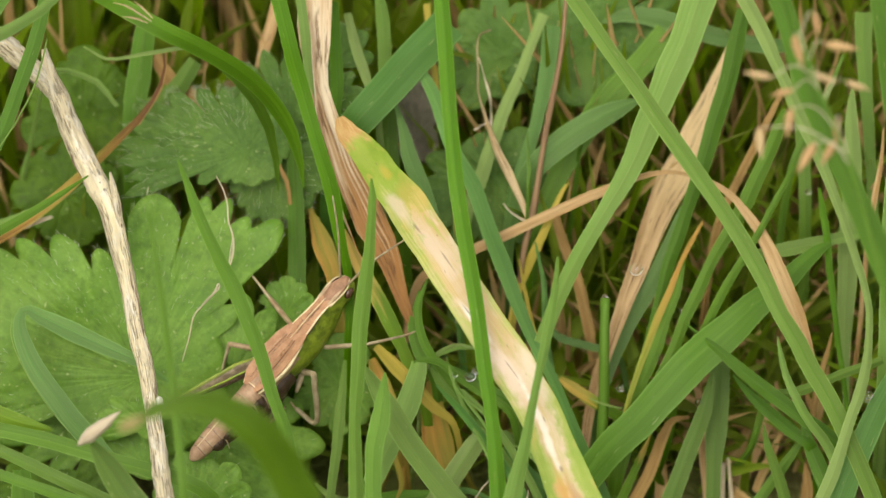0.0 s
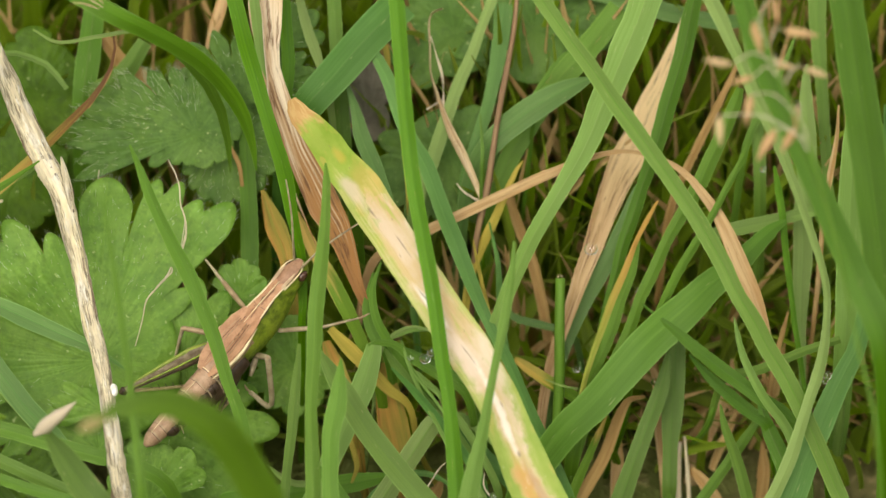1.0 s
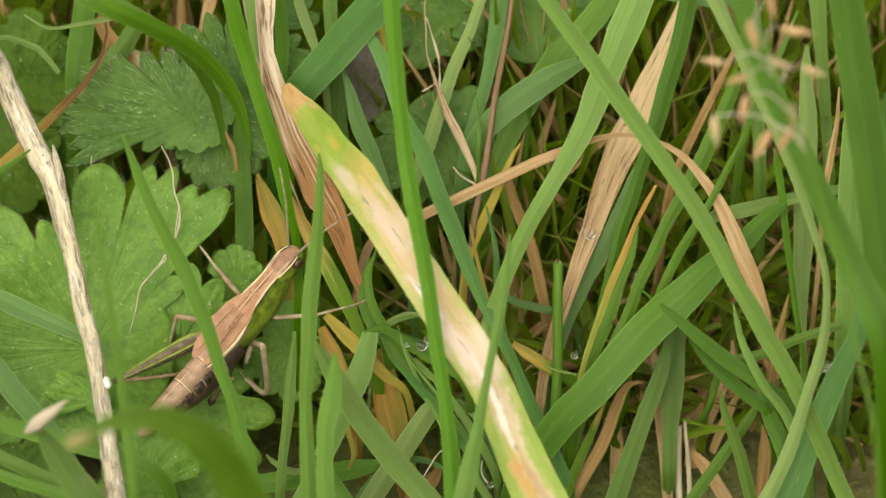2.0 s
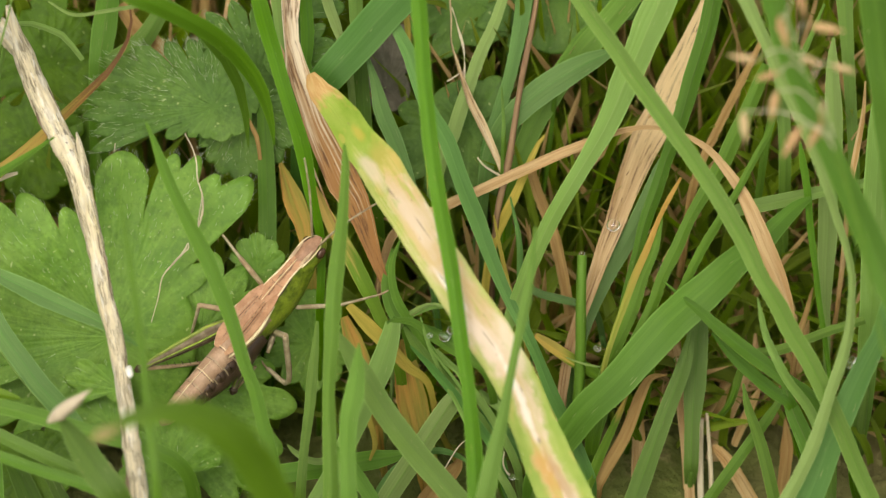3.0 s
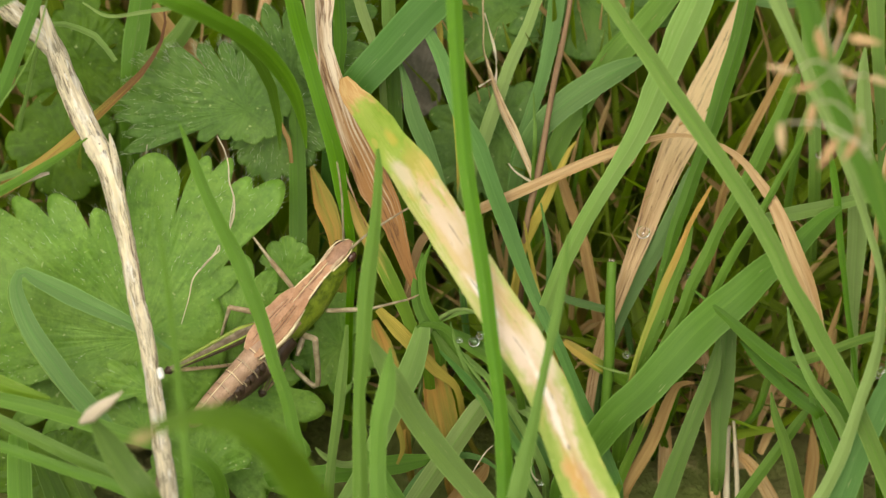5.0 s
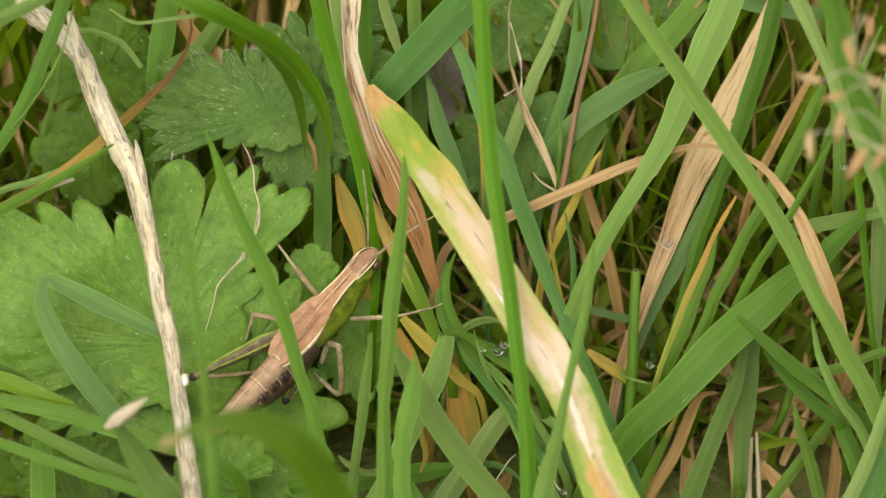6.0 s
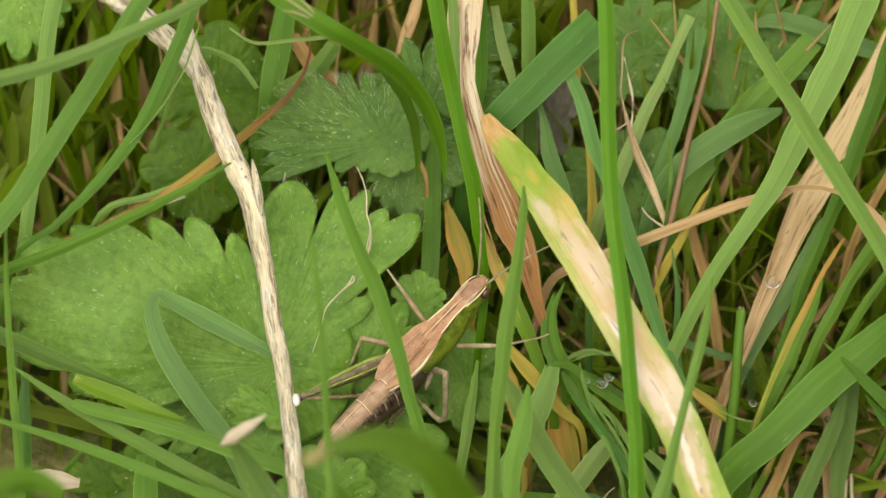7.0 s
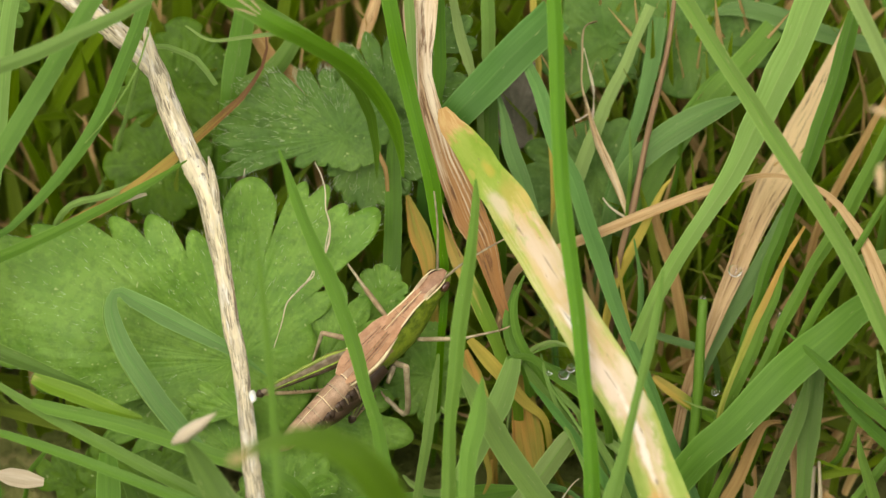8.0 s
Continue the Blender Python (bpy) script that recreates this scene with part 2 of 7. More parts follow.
def herb_material(name, light, dark, rough=0.46, pale_veins=0.35):
    """Soft herb leaf; UV runs round (u) and outward (v), the second layer holds the distance from the nearest vein."""
    n = Nodes(name)
    uv, obj = n.uv(), n.local()
    off = n.xyz(n.uv("Along"))[0]
    fan = n.noise(n.scaled(uv, (46, 4.0, 1)), 1.0, 4.0)
    blot = n.noise(obj, 230.0, 5.0, 0.6)
    fine = n.noise(obj, 1150.0, 5.0, 0.65)
    cells = n.node("TexVoronoi", {"Vector": obj, "Scale": 1900.0, "Randomness": 1.0}).outputs["Distance"]
    pale = tuple(min(1, c * 1.45 + 0.012) for c in light)
    col = n.mix(n.ramp(blot, 0.34, 0.66), dark, light)
    col = n.mix(n.math("MULTIPLY", n.ramp(fan, 0.52, 0.7), pale_veins), col, pale)
    col = n.mix(n.math("MULTIPLY", n.ramp(cells, 0.35, 0.05), 0.28), col, pale)
    col = n.mix(n.math("MULTIPLY", n.ramp(fine, 0.46, 0.66), 0.5), col, tuple(0.6 * c for c in dark))
    vein = n.ramp(n.math("ADD", off, n.math("MULTIPLY", n.math("SUBTRACT", fine, 0.5), 0.12)), 0.16, 0.03)
    col = n.mix(n.math("MULTIPLY", vein, 0.14), col, pale)
    wan = n.ramp(n.noise(obj, 90.0, 3.0), 0.52, 0.7)
    col = n.mix(n.math("MULTIPLY", wan, 0.22), col, tuple(0.55 * c + 0.45 * g for c, g in zip(light, (0.26, 0.37, 0.10))))
    dot = n.ramp(n.noise(obj, 1900.0, 1.0), 0.72, 0.76)
    col = n.mix(n.math("MULTIPLY", dot, 0.5), col, (0.44, 0.52, 0.24))
    hgt = n.math("ADD", n.math("MULTIPLY", fan, 0.8), n.math("MULTIPLY", fine, 0.7))
    hgt = n.math("ADD", hgt, n.math("MULTIPLY", n.noise(obj, 520.0, 3.0), 1.5))
    hgt = n.math("ADD", hgt, n.math("MULTIPLY", cells, -0.25))
    return n.finish(col, n.math("ADD", rough - 0.06, n.math("MULTIPLY", blot, 0.18)), hgt, 0.7, 0.0002, 0.22, 0.3, (1.1, 1.2, 0.5))


def stalk_material():
    """Bleached straw skin: cream to silver grey, yellow where the sheath is sound, blackened in long ragged streaks."""
    n = Nodes("weathered_straw")
    uv = n.uv()
    a = n.noise(n.scaled(uv, (5, 4, 1)), 1.0, 4.0)
    col = n.mix(n.ramp(a, 0.35, 0.65), (0.82, 0.73, 0.52), (0.68, 0.59, 0.41))
    sound = n.ramp(n.noise(n.scaled(uv, (1.5, 0.55, 2)), 1.0, 3.0), 0.48, 0.60)
    col = n.mix(n.math("MULTIPLY", sound, 0.55), col, (0.74, 0.64, 0.34))
    fibre = n.noise(n.scaled(uv, (34, 1.4, 1)), 1.0, 3.0)
    col = n.mix(n.math("MULTIPLY", n.ramp(fibre, 0.50, 0.66), 0.4), col, (0.44, 0.37, 0.26))
    worn = n.ramp(n.noise(n.scaled(uv, (2.0, 1.1, 6)), 1.0, 3.0), 0.40, 0.52)
    silver = n.ramp(n.noise(n.scaled(uv, (5, 2.2, 4)), 1.0, 3.0), 0.5, 0.62)
    col = n.mix(n.math("MULTIPLY", silver, 0.6), col, (0.80, 0.77, 0.70))
    stain = n.ramp(n.noise(n.scaled(uv, (12.0, 2.4, 3)), 1.0, 5.0, 0.7), 0.47, 0.58)
    col = n.mix(n.math("MULTIPLY", n.math("MULTIPLY", stain, worn), 0.55), col, (0.33, 0.28, 0.20))
    fiss = n.noise(n.scaled(uv, (38, 4.5, 1)), 1.0, 5.0, 0.7)
    lines = n.math("MULTIPLY", n.ramp(fiss, 0.50, 0.54), n.ramp(n.noise(n.scaled(uv, (3.0, 1.6, 8)), 1.0, 3.0), 0.43, 0.50))
    col = n.mix(n.math("MULTIPLY", lines, 0.75), col, (0.10, 0.075, 0.05))
    flake = n.ramp(n.noise(n.scaled(uv, (13, 5, 9)), 1.0, 2.0), 0.60, 0.66)
    col = n.mix(n.math("MULTIPLY", flake, 0.75), col, (0.84, 0.81, 0.74))
    return n.finish(col, 0.7, n.math("ADD", fiss, n.math("MULTIPLY", fibre, 0.5)), 1.0, 0.0003, 0.0, 0.25)


def plain_material(name, light, dark, scale=600.0, rough=0.5, spec=0.4, bump=0.4):
    n = Nodes(name)
    obj = n.local()
    a, b = n.noise(obj, scale, 4.0), n.noise(obj, scale * 5, 3.0)
    col = n.mix(n.ramp(a, 0.35, 0.65), dark, light)
    col = n.mix(n.math("MULTIPLY", n.ramp(b, 0.45, 0.75), 0.35), col, tuple(0.6 * c for c in dark))
    return n.finish(col, rough, b, bump, 0.0001, 0.0, spec)


def soil_material():
    """Damp soil under the sward, with moss and low green growth."""
    n = Nodes("mossy_soil")
    obj = n.local()
    a, b, c = n.noise(obj, 60.0, 5.0), n.noise(obj, 500.0, 5.0), n.noise(obj, 7.0, 6.0)
    col = n.mix(n.ramp(a, 0.35, 0.65), (0.20, 0.14, 0.076), (0.13, 0.118, 0.04))
    col = n.mix(n.ramp(b, 0.55, 0.7), col, (0.33, 0.235, 0.13))
    col = n.mix(n.math("MULTIPLY", n.ramp(c, 0.36, 0.56), 0.7), col, (0.095, 0.14, 0.026))
    return n.finish(col, 0.85, b, 0.8, 0.002, 0.0, 0.2)


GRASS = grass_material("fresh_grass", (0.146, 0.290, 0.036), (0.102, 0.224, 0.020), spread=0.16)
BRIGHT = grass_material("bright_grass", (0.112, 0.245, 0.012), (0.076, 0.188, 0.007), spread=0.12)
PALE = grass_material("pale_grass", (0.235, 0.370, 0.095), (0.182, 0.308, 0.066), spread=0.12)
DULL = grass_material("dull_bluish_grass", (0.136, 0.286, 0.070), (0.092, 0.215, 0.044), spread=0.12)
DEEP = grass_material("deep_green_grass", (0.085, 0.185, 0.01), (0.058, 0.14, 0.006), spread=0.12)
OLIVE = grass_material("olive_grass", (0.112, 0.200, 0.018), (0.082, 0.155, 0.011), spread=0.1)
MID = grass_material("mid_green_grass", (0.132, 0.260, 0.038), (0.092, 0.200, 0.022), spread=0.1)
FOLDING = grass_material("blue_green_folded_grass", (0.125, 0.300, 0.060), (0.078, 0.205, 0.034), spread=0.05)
# SHADE: a dimmer copy of the grass, with shade held in its greens
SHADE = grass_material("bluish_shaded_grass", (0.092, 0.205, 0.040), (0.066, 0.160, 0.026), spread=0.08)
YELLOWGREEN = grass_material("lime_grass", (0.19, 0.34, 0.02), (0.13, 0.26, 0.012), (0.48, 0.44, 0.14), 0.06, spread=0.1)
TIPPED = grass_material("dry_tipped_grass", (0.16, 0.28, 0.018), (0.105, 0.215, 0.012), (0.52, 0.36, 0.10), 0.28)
YELLOW = dead_material("yellowed_blade", (0.52, 0.40, 0.075), (0.36, 0.32, 0.05), (0.20, 0.20, 0.03), 0.5)
STRAW = dead_material("straw_blade", (0.62, 0.46, 0.24), (0.48, 0.295, 0.11), (0.22, 0.11, 0.04), 0.75, crack=0.54, spots=0.5)
TAN = dead_material("tan_blade", (0.59, 0.42, 0.22), (0.44, 0.27, 0.115), (0.18, 0.09, 0.04), 0.6, crack=0.57, spots=0.7)
FOLDED = dead_material("folded_straw", (0.78, 0.68, 0.51), (0.56, 0.385, 0.22), (0.15, 0.07, 0.03), 0.9, spots=0.7, crack=0.52, gradient=(0.78, 0.90, (0.37, 0.18, 0.06)), grain=(6, 2.0))
BLEACHED = dead_material("bleached_straw_blade", (0.56, 0.40, 0.22), (0.36, 0.225, 0.10), (0.12, 0.065, 0.032), 0.85, spots=0.9, crack=0.53, gradient=(0.52, 0.76, (0.80, 0.61, 0.335)), grain=(8, 1.6))
BROWN = dead_material("brown_orange_blade", (0.43, 0.28, 0.105), (0.31, 0.185, 0.06), (0.17, 0.085, 0.03), 0.5)
WITHER = dead_material("withering_blade", (0.33, 0.36, 0.06), (0.24, 0.29, 0.04), (0.20, 0.14, 0.03), 0.4, gradient=(0.55, 0.85, (0.47, 0.28, 0.065)))
ORANGE = dead_material("orange_dying_blade", (0.48, 0.27, 0.06), (0.25, 0.25, 0.04), (0.30, 0.13, 0.03), 0.5, crack=0.54)

TWIG = dead_material("dark_dead_stem", (0.26, 0.165, 0.09), (0.17, 0.10, 0.052), (0.06, 0.035, 0.02), 0.6, through_light=0.0)
THREAD = dead_material("withered_thread", (0.78, 0.71, 0.54), (0.66, 0.57, 0.40), (0.17, 0.10, 0.055), 0.5)
WISP = dead_material("twisted_dry_leaf", (0.72, 0.60, 0.39), (0.48, 0.33, 0.17), (0.15, 0.085, 0.045), 0.9, crack=0.52, grain=(5, 1.8))
TAIL = dead_material("rust_dark_tipped_blade", (0.42, 0.235, 0.06), (0.36, 0.31, 0.06), (0.17, 0.08, 0.025), 0.75, crack=0.51, gradient=(0.74, 0.86, (0.15, 0.065, 0.03)))
STALK = stalk_material()
DYING = dying_leaf_material()
HERB = herb_material("lobed_leaf_green", (0.150, 0.285, 0.040), (0.100, 0.225, 0.022))
# HERB_DARK: the herb leaf again, shade put into its darker greens
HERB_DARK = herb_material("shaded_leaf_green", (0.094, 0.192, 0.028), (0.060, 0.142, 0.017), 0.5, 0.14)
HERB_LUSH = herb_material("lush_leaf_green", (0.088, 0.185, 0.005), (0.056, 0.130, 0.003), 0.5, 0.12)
HERB_GREY = herb_material("purplish_grey_leaf", (0.19, 0.165, 0.13), (0.12, 0.12, 0.075), 0.6)
HAIR = plain_material("pale_leaf_hair", (0.66, 0.73, 0.54), (0.52, 0.61, 0.40), 800, 0.5)
SEED = dead_material("grain_husk", (0.56, 0.38, 0.19), (0.46, 0.27, 0.13), (0.30, 0.15, 0.07), 0.5)
PALE_SEED = dead_material("pale_husk", (0.62, 0.54, 0.42), (0.52, 0.43, 0.31), (0.32, 0.22, 0.14), 0.4)
GRAIN = dead_material("tan_grain", (0.60, 0.46, 0.26), (0.48, 0.33, 0.17), (0.30, 0.18, 0.09), 0.4)
SOIL = soil_material()
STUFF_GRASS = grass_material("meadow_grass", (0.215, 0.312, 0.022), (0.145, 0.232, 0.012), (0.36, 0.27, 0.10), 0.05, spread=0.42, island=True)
STUFF_DEAD = dead_material("dead_thatch", (0.62, 0.44, 0.20), (0.46, 0.29, 0.11), (0.15, 0.085, 0.035), 0.55, island=True)


def water_material():
    n = Nodes("water_drop")
    n.bsdf.inputs["Base Color"].default_value = (1, 1, 1, 1)
    n.bsdf.inputs["Roughness"].default_value = 0.02
    n.bsdf.inputs["IOR"].default_value = 1.33
    n.bsdf.inputs["Transmission Weight"].default_value = 1.0
    return n.m


WATER = water_material()
H_BACK = plain_material("hopper_brown", (0.45, 0.25, 0.145), (0.34, 0.175, 0.095), 900, 0.55, 0.35, 0.6)
H_HEAD = plain_material("hopper_head_brown", (0.34, 0.19, 0.12), (0.23, 0.12, 0.07), 1300, 0.5, 0.4, 0.6)
H_PALE = plain_material("hopper_cream", (0.80, 0.70, 0.46), (0.66, 0.54, 0.32), 1300, 0.5, 0.4, 0.6)
H_GREEN = plain_material("hopper_green", (0.25, 0.33, 0.030), (0.10, 0.15, 0.012), 1300, 0.45, 0.5, 0.6)
H_LIME = plain_material("hopper_lime", (0.25, 0.31, 0.04), (0.15, 0.21, 0.02), 600, 0.45, 0.5)
H_BELLY = plain_material("hopper_abdomen", (0.44, 0.29, 0.195), (0.31, 0.19, 0.12), 1300, 0.5, 0.4, 0.6)
H_DARK = plain_material("hopper_dark_brown", (0.075, 0.045, 0.028), (0.04, 0.024, 0.015), 600, 0.45, 0.4)
H_LEG = plain_material("hopper_leg_tan", (0.48, 0.36, 0.23), (0.32, 0.22, 0.13), 1300, 0.5, 0.4, 0.6)
H_FEMUR = plain_material("hopper_thigh_brown", (0.25, 0.20, 0.135), (0.12, 0.088, 0.055), 1300, 0.5, 0.4, 0.6)
H_GREY = plain_material("hopper_grey_leg", (0.42, 0.35, 0.23), (0.27, 0.21, 0.13), 1300, 0.5, 0.4, 0.6)
H_EYE = plain_material("hopper_eye", (0.10, 0.045, 0.03), (0.06, 0.026, 0.018), 900, 0.25, 0.6)
DRY_OLIVE = plain_material("dry_olive", (0.30, 0.25, 0.10), (0.20, 0.18, 0.06), 500, 0.7)
WHITE = plain_material("white_speck", (0.85, 0.84, 0.80), (0.7, 0.69, 0.64), 900, 0.6)
BLACK_STREAK = plain_material("dark_weathering", (0.19, 0.14, 0.085), (0.075, 0.052, 0.035), 700, 0.8)
# ---- mesh helpers (millimetres in, metres out) ----
TOWARDS = Vector((0.0, -0.743, 0.669))


def mesh_object(name, verts, faces, material, parent=None, uvs=None, alongs=None, smooth=True):
    me = bpy.data.meshes.new(name)
    me.from_pydata([tuple(c * MM for c in v) for v in verts], [], faces)
    if uvs is not None:
        for layer, data in (("UVMap", uvs), ("Along", alongs)):
            if data is None:
                continue
            lay = me.uv_layers.new(name=layer)
            idx = np.empty(len(me.loops), dtype=np.int32)
            me.loops.foreach_get("vertex_index", idx)
            lay.data.foreach_set("uv", np.asarray(data, dtype=np.float32)[idx].ravel())
    me.materials.append(material)
    if smooth:
        me.shade_smooth()
    ob = new(name, me)
    if parent:
        ob.parent = parent
    return ob


def spline(pts, n):
    """n + 1 points evenly spread along a smooth curve through pts, with the curve's parameter at each."""
    P = np.array(pts, float)
    if len(P) == 2:
        P = np.array([P[0], (P[0] + P[1]) / 2, P[1]])
    k = len(P)
    Q = np.vstack([2 * P[0] - P[1], P, 2 * P[-1] - P[-2]])
    fine, par = [], []
    for i in range(k - 1):
        p0, p1, p2, p3 = Q[i:i + 4]
        for s in np.linspace(0, 1, 16, endpoint=i == k - 2):
            fine.append(0.5 * (2 * p1 + (p2 - p0) * s + (2 * p0 - 5 * p1 + 4 * p2 - p3) * s * s + (3 * p1 - p0 - 3 * p2 + p3) * s ** 3))
            par.append(i + s)
    fine, par = np.array(fine), np.array(par)
    d = np.concatenate([[0], np.cumsum(np.linalg.norm(np.diff(fine, axis=0), axis=1))])
    want = np.linspace(0, d[-1], n + 1)
    return np.stack([np.interp(want, d, fine[:, j]) for j in range(3)], 1), np.interp(want, d, par) / (k - 1), d[-1]


def frames_along(C, face):
    T = np.gradient(C, axis=0)
    T /= np.linalg.norm(T, axis=1)[:, None] + 1e-9
    f = np.tile(np.asarray(face, float), (len(C), 1))
    S = np.cross(T, f)
    bad = np.linalg.norm(S, axis=1) < 0.15
    S[bad] = S[~bad][0] if (~bad).any() else (1, 0, 0)
    S /= np.linalg.norm(S, axis=1)[:, None]
    N = np.cross(S, T)
    return T, S, N


def ribbon(pts, widths, face=None, fold=0.18, twist=(0, 0), n=30, thick=0.14, wave=0.05, seed=0, cols=7, curl=0.12):
    """A closed blade of grass: creased along its midrib, waved, with real thickness."""
    rng = np.random.default_rng(seed)
    C, par, length = spline(pts, n)
    wd = np.interp(par, np.linspace(0, 1, len(widths)), widths)
    T, S, N = frames_along(C, TOWARDS if face is None else face)
    ang = np.radians(np.interp(par, (0, 1), twist))
    S2 = S * np.cos(ang)[:, None] + N * np.sin(ang)[:, None]
    N2 = N * np.cos(ang)[:, None] - S * np.sin(ang)[:, None]
    ph, ph2 = rng.uniform(0, 6.28, 2)
    s = np.linspace(0, length, n + 1)
    u = np.linspace(-1, 1, cols)
    verts, uvs, alongs, faces = [], [], [], []
    for side in (0, 1):
        for i in range(n + 1):
            half = max(wd[i], 0.04) / 2
            for c in u:
                rag = 1 + 0.018 * math.sin(1.1 * s[i] + ph + 2 * c) + 0.008 * math.sin(4.7 * s[i] + ph2)
                lift = -fold * half * abs(c) * 1.6 + curl * half * c * c + wave * half * math.sin(0.9 * s[i] + ph + 1.7 * c)
                t = thick * (1.3 - 0.9 * abs(c)) * min(1, half * 1.2)
                p = C[i] + S2[i] * c * half * rag + N2[i] * (lift - side * t)
                verts.append(p)
                uvs.append(((c + 1) / 2, s[i] / 10))
                alongs.append((s[i] / length, (length - s[i]) / 10))
    m = cols
    off = (n + 1) * m
    for i in range(n):
        for j in range(m - 1):
            a = i * m + j
            faces.append((a, a + 1, a + m + 1, a + m))
            b = a + off
            faces.append((b, b + m, b + m + 1, b + 1))
    # the rim has vertices of its own, so that its edges stay crisp
    ring = [i * m for i in range(n + 1)] + [n * m + j for j in range(1, m)] + [i * m + m - 1 for i in reversed(range(n))] + [j for j in reversed(range(1, m - 1))]
    k = len(verts)
    for a in ring:
        for q in (a, a + off):
            verts.append(verts[q])
            uvs.append(uvs[q])
            alongs.append(alongs[q])
    for i in range(len(ring)):
        a, b = k + 2 * i, k + 2 * ((i + 1) % len(ring))
        faces.append((a, b, b + 1, a + 1))
    return verts, faces, uvs, alongs


def tube(pts, widths, heights=None, face=None, n=24, around=10, lump=0.0, seed=0):
    """A closed round body along a curve; widths and heights are full diameters."""
    rng = np.random.default_rng(seed)
    C, par, length = spline(pts, n)
    wd = np.interp(par, np.linspace(0, 1, len(widths)), widths)
    ht = wd if heights is None else np.interp(par, np.linspace(0, 1, len(heights)), heights)
    T, S, N = frames_along(C, TOWARDS if face is None else face)
    s = np.linspace(0, length, n + 1)
    verts, uvs, alongs, faces = [], [], [], []
    lumps = rng.normal(0, 1, (n + 1, around))
    for i in range(n + 1):
        for j in range(around):
            a = 2 * math.pi * j / around
            r = 1 + lump * lumps[i, j]
            verts.append(C[i] + S[i] * math.cos(a) * wd[i] / 2 * r + N[i] * math.sin(a) * ht[i] / 2 * r)
            uvs.append((j / around, s[i] / 10))
            alongs.append((s[i] / length, 0))
    for i in range(n):
        for j in range(around):
            k = (j + 1) % around
            faces.append((i * around + j, i * around + k, (i + 1) * around + k, (i + 1) * around + j))
    faces.append(tuple(range(around))[::-1])
    faces.append(tuple(range(n * around, (n + 1) * around)))
    return verts, faces, uvs, alongs


def wisp(pts, widths, turns, material, label):
    """A withered blade, dried to a twisted string."""
    v, f, uv, al = ribbon(pts, widths, seed=next(seeds), n=90, cols=5, fold=0.5, curl=0.3, twist=(0, turns), thick=0.08)
    return tagged(mesh_object("withered_thread", v, f, material, None, uv, al), label, "withered thread")


seeds = iter(range(1, 100000))


def rooted(pts, lean=0.35):
    """The curve's lower end carried on to the ground."""
    P = [Vector(p) for p in pts]
    if P[0].z > 2.0:
        d = (P[0] - P[1]).normalized()
        flat = Vector((d.x, d.y, 0)) * lean * P[0].z
        P = [Vector((P[0].x + flat.x, P[0].y + flat.y + 0.15 * P[0].z, -0.5)), P[0] + Vector((0.35 * flat.x, 0.35 * flat.y, -0.5 * P[0].z))] + P
    return [tuple(p) for p in P]


def blade(pts, widths, material, label, root=True, rib=None, **k):
    """One blade of grass, root first."""
    widths = list(widths)
    sheath = root and pts[0][2] > 2.0
    if sheath:
        pts = rooted(pts)
        widths = [widths[0] * 0.6, widths[0] * 0.9] + list(np.interp(np.linspace(0, 1, len(pts) - 2), np.linspace(0, 1, len(widths)), widths))
    sd = next(seeds)
    if rib is None:
        rib = max(widths) > 1.5 and material is not DYING
    v, f, uv, al = ribbon(pts, widths, seed=sd, **k)
    ob = tagged(mesh_object("grass_leaf", v, f, material, None, uv, al), label, "grass blade", "grass blades of the sward")
    if rib:
        # the raised vein along the middle of the blade
        n, cols = k.get("n", 30), k.get("cols", 7)
        mid = [v[i * cols + cols // 2] for i in range(n + 1)]
        T, S, N = frames_along(np.array(mid), TOWARDS if k.get("face") is None else k["face"])
        par = np.linspace(0, 1, n + 1)
        wd = [max(0.05, 0.09 * w) for w in np.interp(par, np.linspace(0, 1, len(widths)), widths)]
        mid = [tuple(p + q * 0.012) for p, q in zip(mid, N)]
        v, f, uv, al = ribbon(mid, wd, seed=sd, n=n, cols=5, fold=0.35, wave=0.0, curl=0.0, thick=0.08)
        mesh_object("midrib", v, f, material, ob, uv, al)
    if sheath and root and len(pts) > 3:
        # the leaf's sheath, wrapped round the lower stem
        low = [Vector(p) for p in pts[:3]]
        path = [tuple(low[0]), tuple(low[0].lerp(low[1], 0.5)), tuple(low[1]), tuple(low[1].lerp(low[2], 0.45))]
        d = max(0.5, min(1.3, 0.5 * widths[1]))
        v, f, uv, al = tube(path, [d, 0.95 * d, 0.9 * d, 0.7 * d], n=10, around=8)
        mesh_object("sheath", v, f, material, ob, uv, al)
    return ob


def strand(name, pts, widths, material, label, category, root=True, parent=None, **k):
    """A thin stem, thread or stalk."""
    widths = list(widths)
    if root and pts[0][2] > 2.0:
        pts = rooted(pts)
        widths = [widths[0], widths[0]] + list(np.interp(np.linspace(0, 1, len(pts) - 2), np.linspace(0, 1, len(widths)), widths))
    v, f, uv, al = tube(pts, widths, seed=next(seeds), **k)
    ob = mesh_object(name, v, f, material, parent, uv, al)
    return tagged(ob, label, category) if parent is None else ob


